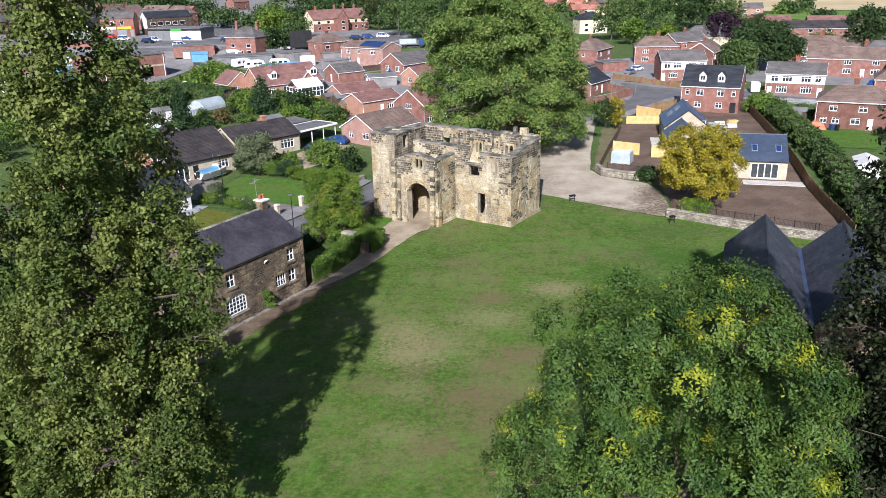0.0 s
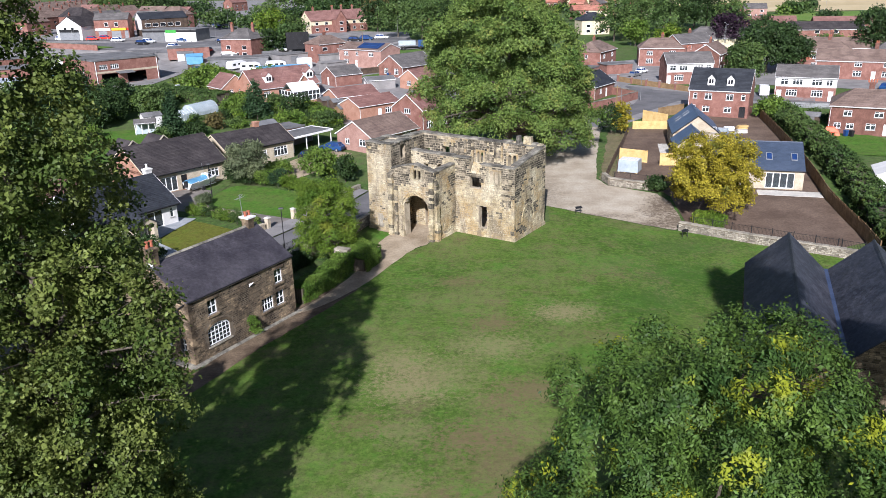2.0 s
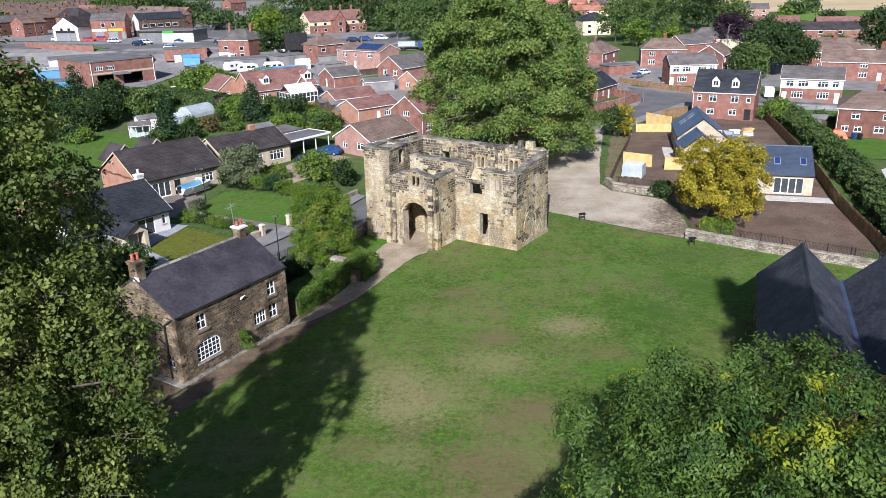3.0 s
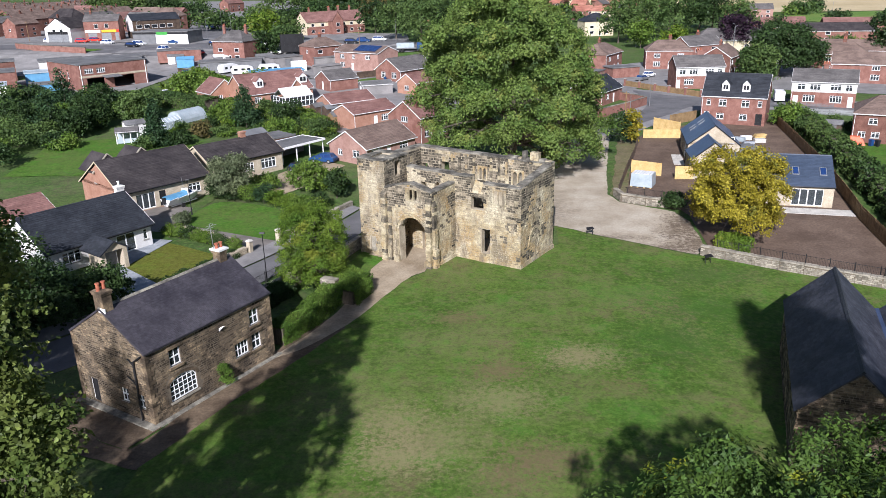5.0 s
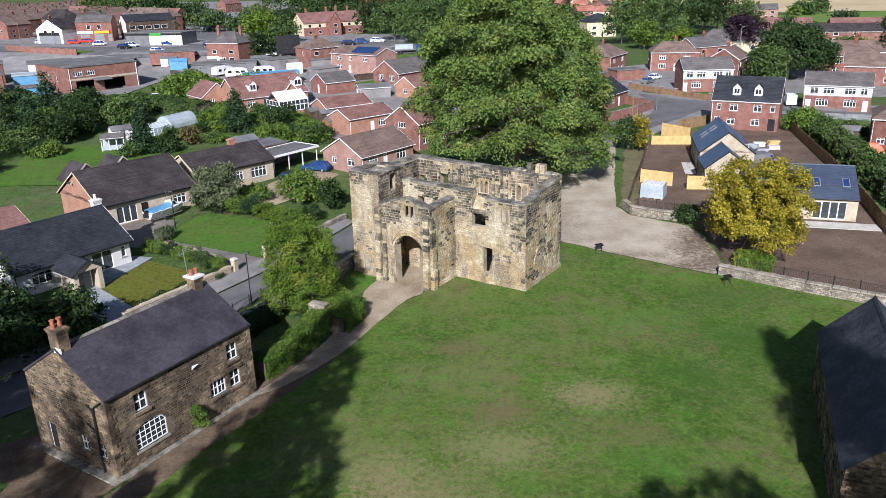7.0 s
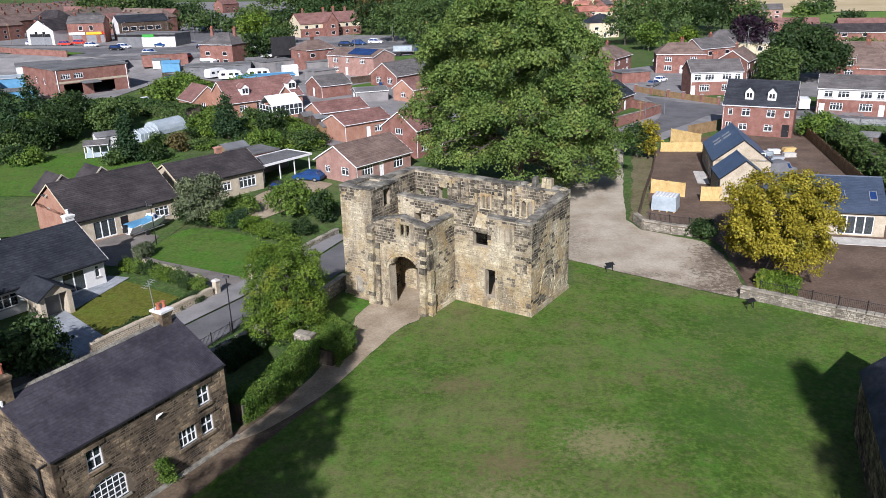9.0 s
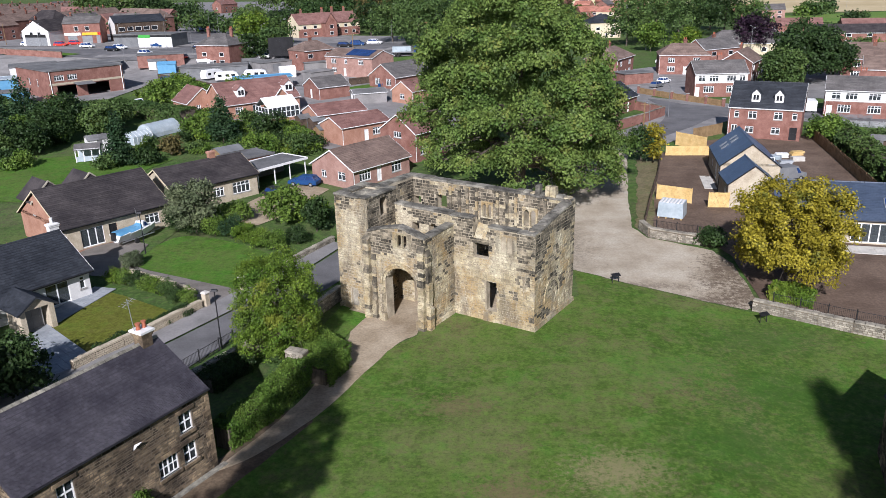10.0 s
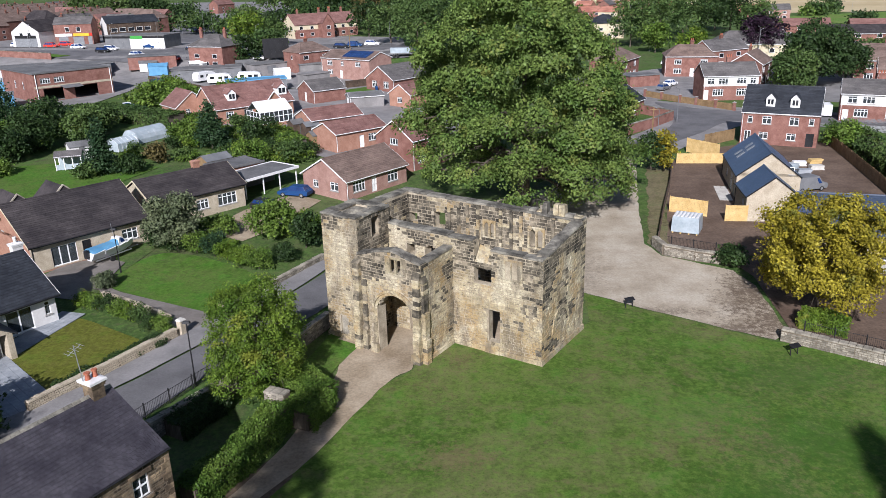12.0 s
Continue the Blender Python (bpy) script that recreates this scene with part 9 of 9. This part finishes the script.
def car(x, y, rot, colour, label, van=False, L=4.2, W=1.76, Hh=1.48):
    t = thing("van" if van else "car", x, y, rot, label, "van" if van else "car", "parked cars", fit=False)
    b = Mesh()
    if van:
        side = [(-L / 2, 0.35), (L / 2 - 0.1, 0.35), (L / 2, 0.75), (L / 2 - 0.12, 1.0), (L / 2 - 0.95, 1.18), (L / 2 - 1.55, Hh), (-L / 2, Hh)]
    else:
        side = [(-L / 2 + 0.04, 0.32), (L / 2 - 0.08, 0.32), (L / 2, 0.55), (L / 2 - 0.1, 0.76), (L / 2 - 1.0, 0.90), (-L / 2 + 0.25, 0.98), (-L / 2, 0.8)]
    b.prism([(px, -W / 2, pz) for px, pz in side], (0, W, 0))
    body = b.part("body", M[colour], t)
    if not van:
        c = Mesh()
        base, roof = 0.93, Hh
        x0, x1, r0, r1 = -L / 2 + 0.2, L / 2 - 1.05, -L / 2 + 0.65, L / 2 - 1.85
        c.hexa([(x0, -W / 2 + 0.05, base - 0.05), (x1, -W / 2 + 0.05, base - 0.05), (x1, W / 2 - 0.05, base - 0.05), (x0, W / 2 - 0.05, base - 0.05), (r0, -W / 2 + 0.24, roof - 0.05), (r1, -W / 2 + 0.24, roof - 0.05), (r1, W / 2 - 0.24, roof - 0.05), (r0, W / 2 - 0.24, roof - 0.05)])
        c.part("cabin_glass", M["solar"], t, "dark tinted glass")
        r = Mesh()
        r.taper(r0 - 0.06, -W / 2 + 0.2, roof - 0.06, r1 + 0.06, W / 2 - 0.2, roof, 0.06)
        r.part("roof", M[colour], t)
        for px, qx in ((x0, r0), (x1, r1), ((x0 + x1) / 2, (r0 + r1) / 2)):
            for s in (-1, 1):
                q = Mesh()
                q.tube((px, s * (W / 2 - 0.04), base - 0.05), (qx, s * (W / 2 - 0.22), roof - 0.04), 0.04, k=4)
                q.part("pillar", M[colour], t)
    else:
        c = Mesh()
        c.hexa([(L / 2 - 1.5, -W / 2 - 0.01, 1.05), (L / 2 - 1.0, -W / 2 - 0.01, 1.05), (L / 2 - 1.0, W / 2 + 0.01, 1.05), (L / 2 - 1.5, W / 2 + 0.01, 1.05), (L / 2 - 1.9, -W / 2 - 0.01, Hh - 0.2), (L / 2 - 1.55, -W / 2 - 0.01, Hh - 0.2), (L / 2 - 1.55, W / 2 + 0.01, Hh - 0.2), (L / 2 - 1.9, W / 2 + 0.01, Hh - 0.2)])
        c.part("side_glass", M["solar"], t, "dark side windows")
        c = Mesh()
        c.hexa([(L / 2 - 0.99, -W / 2 + 0.12, 1.2), (L / 2 - 0.93, -W / 2 + 0.12, 1.2), (L / 2 - 0.93, W / 2 - 0.12, 1.2), (L / 2 - 0.99, W / 2 - 0.12, 1.2), (L / 2 - 1.5, -W / 2 + 0.15, Hh - 0.05), (L / 2 - 1.44, -W / 2 + 0.15, Hh - 0.05), (L / 2 - 1.44, W / 2 - 0.15, Hh - 0.05), (L / 2 - 1.5, W / 2 - 0.15, Hh - 0.05)])
        c.part("windscreen", M["solar"], t)
    for sx in (-0.3, 0.31):
        for s in (-1, 1):
            w = Mesh()
            w.tube((L * sx, s * (W / 2 - 0.2), 0.32), (L * sx, s * (W / 2 + 0.01), 0.32), 0.32, k=14)
            ob = w.part("wheel", M["rubber"], t)
            h = Mesh()
            h.tube((L * sx, s * (W / 2), 0.32), (L * sx, s * (W / 2 + 0.02), 0.32), 0.19, k=10)
            h.part("hub_cap", M["steel"], ob)
    for s in (-1, 1):
        l = Mesh()
        l.box(L / 2 - 0.12, s * (W / 2 - 0.35) - 0.14, 0.6, L / 2 - 0.02, s * (W / 2 - 0.35) + 0.14, 0.72)
        l.part("headlight", M["white"], t)
    return t


car(-25.6, 128.2, -25, "black", "black parked car on the drive")
car(-23.4, 134.2, 165, "blue", "blue parked estate car on the drive", L=4.4)
car(10, 156, 60, "black", "dark parked car under the big tree")
car(66.3, 184.6, 75, "white", "white parked van between houses", True, 5.0, 1.95, 2.3)
car(43.2, 134.6, 20, "grey", "grey works van with white roof bars", True, 5.0, 1.95, 2.0)
def flatbed(x, y, rot):
    t = car(x, y, rot, "white", "small white flatbed truck with a blue tarpaulin load", True, 2.4, 1.95, 2.1)
    b = Mesh()
    b.box(-4.2, -0.98, 0.72, -1.22, 0.98, 0.84)
    b.part("load_bed", M["white"], t)
    for y0 in (-0.98, 0.92):
        w = Mesh()
        w.box(-4.2, y0, 0.844, -1.24, y0 + 0.06, 1.2)
        w.part("side_board", M["white"], t)
    c = Mesh()
    c.taper(-4.1, -0.88, 0.844, -2.0, 0.88, 1.45, 0.3)
    c.part("tarpaulin", M["light_blue"], t, "crumpled blue tarpaulin")
    for s in (-1, 1):
        w = Mesh()
        w.tube((-3.2, s * 0.7, 0.32), (-3.2, s * 0.96, 0.32), 0.32, k=14)
        w.part("wheel", M["rubber"], t)


flatbed(-72.3, 195.6, -38)
main = [(-192, 366, "white"), (-174.2, 360, "red"), (-170.5, 365, "red"), (-157.7, 349.5, "white"), (-139.5, 339, "white"), (-127, 345, "blue"), (-139, 331, "black"), (-104, 330, "black"), (-38, 336, "white"), (-84, 325, "white"), (-110, 300, "black"), (-100, 296, "red"), (-118, 312, "white"), (-155, 490, "white"), (-160, 500, "black"), (-137.4, 430, "black"), (-142, 440, "grey"), (-70, 292, "white"), (-76, 300, "white"), (-144, 366, "black"), (-166, 372, "grey"), (-44, 332, "blue"), (-48, 326, "black")]
for i, (x, y, c) in enumerate(main):
    car(x, y, -18 + (i * 37) % 13, c, L=4.6, W=1.9, Hh=1.6, label={"white": "white car on the main road", "red": "red car parked by the shops", "blue": "blue car on the main road", "black": "black car on the main road", "grey": "grey car on the main road"}[c])
for x, y, c in ((55.7, 265, "white"), (47, 224, "white"), (44, 218, "grey"), (103, 206, "white"), (96, 190, "blue"), (-6, 178, "grey")):
    car(x, y, 50, c, "parked car beside brick houses")


def caravan(x, y, rot):
    t = thing("caravan", x, y, rot, "white touring caravan parked in a yard", "caravan", "caravans")
    b = Mesh()
    b.prism([(-3, -1.1, 0.5), (2.9, -1.1, 0.5), (3.1, -1.1, 1.2), (2.7, -1.1, 2.2), (1.5, -1.1, 2.6), (-2.6, -1.1, 2.6), (-3.1, -1.1, 1.8)], (0, 2.2, 0))
    b.part("body", M["white"], t)
    for u in (-1.8, 0.2, 1.7):
        w = Mesh()
        w.box(u - 0.5, -1.14, 1.35, u + 0.5, -1.09, 1.95)
        w.part("window", M["pane"], t)
    w = Mesh()
    w.tube((0, -1.12, 0.33), (0, 1.12, 0.33), 0.33, k=12)
    w.part("wheel", M["rubber"], t)


caravan(-64.5, 233.5, 12)
caravan(-57.5, 236.0, 10)
caravan(-70, 238, 60)


def boat():
    t = thing("boat", -38.4, 112.3, 62, "white motor boat with a blue cover on a trailer", "boat")
    h = Mesh()
    rows = [(-2.6, 0.95, 0.55), (-1.2, 1.02, 0.5), (0.4, 1.0, 0.5), (1.6, 0.75, 0.55), (2.5, 0.3, 0.75), (2.9, 0.04, 1.0)]
    for (x0, w0, k0), (x1, w1, k1) in zip(rows, rows[1:]):
        h.hexa([(x0, -w0 * 0.35, k0), (x1, -w1 * 0.35, k1), (x1, w1 * 0.35, k1), (x0, w0 * 0.35, k0), (x0, -w0, 1.4), (x1, -w1, 1.5), (x1, w1, 1.5), (x0, w0, 1.4)])
    h.part("hull", M["white"], t)
    c = Mesh()
    c.prism([(-2.5, -0.9, 1.42), (-2.5, 0.9, 1.42), (-2.5, 0.5, 1.75), (-2.5, -0.5, 1.75)], (2.8, 0, 0))
    c.hexa([(0.3, -0.9, 1.42), (0.5, -0.85, 1.42), (0.5, 0.85, 1.42), (0.3, 0.9, 1.42), (0.3, -0.5, 1.75), (0.9, -0.35, 2.0), (0.9, 0.35, 2.0), (0.3, 0.5, 1.75)])
    c.part("cover", M["light_blue"], t, "light blue canvas cover")
    k = Mesh()
    k.hexa([(0.6, -0.75, 1.45), (1.9, -0.45, 1.5), (1.9, 0.45, 1.5), (0.6, 0.75, 1.45), (0.8, -0.6, 2.1), (1.3, -0.4, 2.1), (1.3, 0.4, 2.1), (0.8, 0.6, 2.1)])
    k.part("cuddy", M["white"], t)
    g = Mesh()
    g.hexa([(0.95, -0.68, 1.6), (1.5, -0.56, 1.6), (1.5, 0.56, 1.6), (0.95, 0.68, 1.6), (1.0, -0.6, 2.0), (1.3, -0.5, 2.0), (1.3, 0.5, 2.0), (1.0, 0.6, 2.0)])
    g.part("cabin_window", M["solar"], t)
    r = Mesh()
    for s in (-0.55, 0.55):
        r.box(-2.2, s - 0.05, 0.42, 2.2, s + 0.05, 0.52)
    r.box(2.2, -0.05, 0.42, 3.4, 0.05, 0.5)
    r.box(-0.6, -0.95, 0.3, -0.5, 0.95, 0.42)
    r.part("trailer_frame", M["steel"], t)
    for s in (-1, 1):
        w = Mesh()
        w.tube((-0.55, s * 0.85, 0.3), (-0.55, s * 1.02, 0.3), 0.3, k=12)
        w.part("wheel", M["rubber"], t)
    o = Mesh()
    o.box(-3.0, -0.2, 0.9, -2.6, 0.2, 1.75)
    o.part("outboard_motor", M["black"], t)
    m = Mesh()
    m.tube((0.9, 0.3, 2.0), (0.75, 0.3, 3.6), 0.02, k=5)
    m.part("mast", M["steel"], t)


boat()


def greenhouse():
    t = thing("polytunnel", -58.0, 169.8, 66, "pale grey polytunnel greenhouse in a garden", "greenhouse")
    s = Mesh()
    pts = [(math.cos(math.pi * i / 10) * 2.0, math.sin(math.pi * i / 10) * 2.3) for i in range(11)]
    for (a, b), (c, d) in zip(pts, pts[1:]):
        s.hexa([(-3.5, a, b), (3.5, a, b), (3.5, c, d), (-3.5, c, d), (-3.5, a * 1.02, b * 1.02), (3.5, a * 1.02, b * 1.02), (3.5, c * 1.02, d * 1.02), (-3.5, c * 1.02, d * 1.02)])
    weld(s.part("skin", M["pale_sheet"], t))
    s = Mesh()
    s.prism([(-3.5, a, b) for a, b in pts], (0.05, 0, 0))
    s.part("end_sheet", M["pale_sheet"], t)
    for i in range(6):
        r = Mesh()
        x = -3.5 + 1.4 * i
        for (a, b), (c, d) in zip(pts, pts[1:]):
            r.tube((x, a * 1.04, b * 1.04), (x, c * 1.04, d * 1.04), 0.018, k=4)
        r.part("hoop", M["steel"], t)
    t = thing("glasshouse", -59.0, 162.6, 60, "small glass lean-to beside a polytunnel", "greenhouse")
    s = Mesh()
    s.prism([(-2, -1.5, 0), (-2, 1.5, 0), (-2, 1.5, 1.6), (-2, 0, 2.2), (-2, -1.5, 1.4)], (4, 0, 0))
    s.part("glazing", M["pale_sheet"], t)
    for i in range(6):
        r = Mesh()
        x = -2 + 0.8 * i
        r.tube((x, -1.52, 0), (x, -1.52, 1.42), 0.03, k=4)
        r.tube((x, -1.52, 1.42), (x, 0, 2.23), 0.03, k=4)
        r.part("glazing_bar", M["white"], t)


greenhouse()


def gazebo():
    t = thing("summerhouse", -62.2, 150.9, 20, "white framed garden summerhouse with a grey roof", "summerhouse")
    for x in (-1.8, -0.6, 0.6, 1.8):
        for y in (-1.6, 1.6):
            p = Mesh()
            p.box(x - 0.06, y - 0.06, 0, x + 0.06, y + 0.06, 2.0)
            p.part("post", M["white"], t)
    for y, h in ((-1.58, 0.9), (1.52, 2.0)):
        w = Mesh()
        w.box(-1.75, y, 0.1, 1.75, y + 0.06, h)
        w.part("panel", M["pale_sheet"], t)
    r = Mesh()
    r.prism([(-2.0, -1.9, 2.0), (-2.0, 1.9, 2.0), (-2.0, 0, 2.75)], (4, 0, 0))
    r.part("roof", M["grey_tile"], t)
    f = Mesh()
    f.box(-1.9, -1.7, 2.0, 1.9, -1.6, 2.12)
    f.part("beam", M["white"], t)


gazebo()


def shed(x, y, rot, L, W, h, m, roof, label):
    t = thing("garden_shed", x, y, rot, label, "shed", "garden sheds")
    b = Mesh()
    b.prism([(-L / 2, -W / 2, 0), (-L / 2, W / 2, 0), (-L / 2, W / 2, h), (-L / 2, 0, h + 0.55), (-L / 2, -W / 2, h)], (L, 0, 0))
    b.part("wall", M[m], t)
    if L < 4.2:
        for i in range(int(L / 0.3)):
            k = Mesh()
            k.box(-L / 2 + i * 0.3 + 0.01, -W / 2 - 0.02, 0, -L / 2 + i * 0.3 + 0.29, -W / 2, h)
            k.part("board", M[m], t)
    for s in (-1, 1):
        r = Mesh()
        r.prism([(-L / 2 - 0.15, s * (W / 2 + 0.15), h - 0.1), (-L / 2 - 0.15, 0, h + 0.6), (-L / 2 - 0.15, 0, h + 0.66), (-L / 2 - 0.15, s * (W / 2 + 0.15), h - 0.04)], (L + 0.3, 0, 0))
        r.part("roof_panel", M[roof], t)
    d = Mesh()
    d.box(-0.4, -W / 2 - 0.05, 0.05, 0.4, -W / 2 - 0.022, h - 0.15)
    d.part("door", M[roof], t)


shed(-63.5, 157.0, 40, 3.6, 2.6, 2.2, "render", "felt", "pale timber summer house in a garden")
shed(-25.8, 163.0, 40, 3.0, 2.4, 2.0, "old_wood", "felt", "brown timber shed behind a bungalow")
shed(-38.0, 146.5, 48, 4.0, 3.0, 2.3, "old_wood", "grey", "brown timber store with a grey felt roof")
shed(-31.2, 173.0, 40, 3.2, 2.4, 2.0, "dark_wood", "felt", "dark timber garden shed with a felt roof")
shed(-28.6, 170.5, 40, 2.6, 2.2, 2.0, "dark_wood", "grey", "dark timber garden shed with a grey roof")
shed(63, 150, -25, 2.6, 2.0, 2.0, "dark_wood", "felt", "dark timber garden shed with a felt roof")
shed(57.0, 110.5, 70, 5.6, 3.2, 2.0, "render", "render", "white outbuilding behind the hedge")
shed(-75, 222, 31, 4.5, 3.5, 2.6, "light_blue", "blue", "bright blue metal store in a yard")
shed(-89, 256, 15, 5, 4, 2.6, "light_blue", "light_blue", "light blue metal shed in a yard")
shed(-79, 262, 25, 6, 3.5, 2.5, "grey", "white", "grey shed with a white roof")
shed(-96, 266, 25, 5, 3.5, 2.5, "white", "felt", "white shed with a dark roof")
shed(-66, 262, 25, 5, 3.5, 2.4, "grey", "felt", "grey shed with a dark roof")
shed(-50, 240, 25, 4, 3, 2.3, "white", "white", "white site cabin in a yard")
shed(-104, 250, 25, 5, 3.5, 2.4, "white", "grey", "white site cabin in a yard")

# wrapped pallet of building stone
t = thing("wrapped_pallet", 24.0, 119.2, -25, "pallets of stone wrapped in white plastic sheet", "pallet")
w = Mesh()
w.taper(-1.5, -1.2, 0.15, 1.5, 1.2, 1.9, 0.08)
w.part("sheet", M["pale_sheet"], t)
for i in range(7):
    w = Mesh()
    w.taper(-1.4 + i * 0.4, -1.05, 1.901, -1.1 + i * 0.4, 1.0, 1.95 + 0.03 * (i % 3), 0.1)
    w.part("fold", M["render"], t)
for x in (-1.3, -0.45, 0.45, 1.3):
    p = Mesh()
    p.box(x - 0.07, -1.25, 0, x + 0.07, 1.25, 0.15)
    p.part("bearer", M["new_wood"], t)
# stacks of building materials beside the new houses
for x, y, m, lab in ((47.2, 147.5, "white", "stack of white wrapped boards on the building plot"), (45.8, 146.2, "pale_sheet", "stack of pale blue wrapped boards on the building plot"), (48.8, 145.0, "flags", "stack of pale paving slabs on the building plot"), (46.2, 143.0, "grey_flags", "stack of grey wrapped material on the building plot"), (50.0, 148.6, "new_wood", "stack of new timber on the building plot"), (44.8, 150.4, "grey", "stack of grey blocks on the building plot")):
    t = thing("material_stack", x, y, rnd.uniform(-40, 40), lab, "building material", "building materials")
    for i in range(4):
        b = Mesh()
        j = rnd.uniform(-0.1, 0.1)
        b.box(-0.9 + j, -0.5 - j, i * 0.16, 0.9 + j, 0.5 - j, i * 0.16 + 0.14)
        b.part("layer", M[m], t)
# orange-red tarpaulin and play things behind the brick house
t = thing("tarpaulin", 63.0, 142.5, -20, "bright red tarpaulin heaped behind a brick house", "tarpaulin")
w = Mesh()
w.taper(-1.8, -1.0, 0, 1.8, 1.0, 1.0, 0.5)
w.taper(-0.9, -0.9, 0.6, 1.2, 0.7, 1.4, 0.35)
w.part("sheet", M["orange"] if "orange" in M else M["red"], t)
# goal on the far pitch
t = thing("goal", 205, 420, 20, "white football goal on the sports field", "goal")
for s in (-3.6, 3.6):
    p = Mesh()
    p.tube((s, 0, 0), (s, 0, 2.4), 0.08, k=6)
    p.part("post", M["white"], t)
p = Mesh()
p.tube((-3.6, 0, 2.4), (3.6, 0, 2.4), 0.08, k=6)
p.part("crossbar", M["white"], t)
# wheeled bins
def wheelie(x, y, rot, m, lab):
    t = thing("wheeled_bin", x, y, rot, lab, "bin", "wheeled bins")
    b = Mesh()
    b.hexa([(-0.24, -0.26, 0.05), (0.24, -0.26, 0.05), (0.24, 0.26, 0.05), (-0.24, 0.26, 0.05), (-0.29, -0.34, 0.98), (0.29, -0.34, 0.98), (0.29, 0.34, 0.98), (-0.29, 0.34, 0.98)])
    b.part("body", M[m], t)
    l = Mesh()
    l.taper(-0.31, -0.37, 0.98, 0.31, 0.38, 1.08, 0.05)
    l.part("lid", M[m], t)
    for s in (-1, 1):
        w = Mesh()
        w.tube((s * 0.2, 0.3, 0.1), (s * 0.27, 0.3, 0.1), 0.1, k=8)
        w.part("wheel", M["rubber"], t)


for x, y, m in ((65.2, 141.0, "blue"), (66.0, 140.6, "black"), (61.2, 147.0, "black"), (-22.5, 217.5, "blue"), (-21.6, 218.0, "blue"), (-21.0, 218.6, "dark_wood")):
    wheelie(x, y, 20, m, {"blue": "blue wheeled rubbish bin", "black": "black wheeled rubbish bin", "dark_wood": "brown wheeled rubbish bin"}[m])
# flatbed of the truck, car transporter by the trees
t = thing("truck_bed", -75.0, 199.4, -25, "blue flatbed of a small truck in rough grass", "truck")
b = Mesh()
b.box(-2.4, -1.0, 0.7, 2.2, 1.0, 0.85)
b.part("deck", M["light_blue"], t)
for s in (-1, 1):
    q = Mesh()
    q.box(-2.4, s * 1.0 - 0.03, 0.85, 2.2, s * 1.0 + 0.03, 1.2)
    q.part("side", M["light_blue"], t)
    w = Mesh()
    w.tube((-1.2, s * 0.8, 0.35), (-1.2, s * 1.0, 0.35), 0.35, k=12)
    w.part("wheel", M["rubber"], t)
t = thing("lorry", -22.0, 292.0, 2, "white and blue lorry parked by trees", "lorry")
b = Mesh()
b.box(-5, -1.2, 0.9, 2.4, 1.2, 1.3)
b.part("chassis", M["grey"], t)
b = Mesh()
b.box(-4.6, -1.1, 1.3, 1.6, 1.1, 2.9)
b.part("load", M["pale_sheet"], t)
b = Mesh()
b.prism([(2.6, -1.2, 0.6), (4.6, -1.2, 0.6), (4.6, -1.2, 1.8), (4.2, -1.2, 3.0), (2.6, -1.2, 3.0)], (0, 2.4, 0))
b.part("cab", M["blue"], t)
for x in (-3.6, -2.4, 3.4):
    w = Mesh()
    w.tube((x, -1.25, 0.5), (x, 1.25, 0.5), 0.5, k=12)
    w.part("wheel", M["rubber"], t)
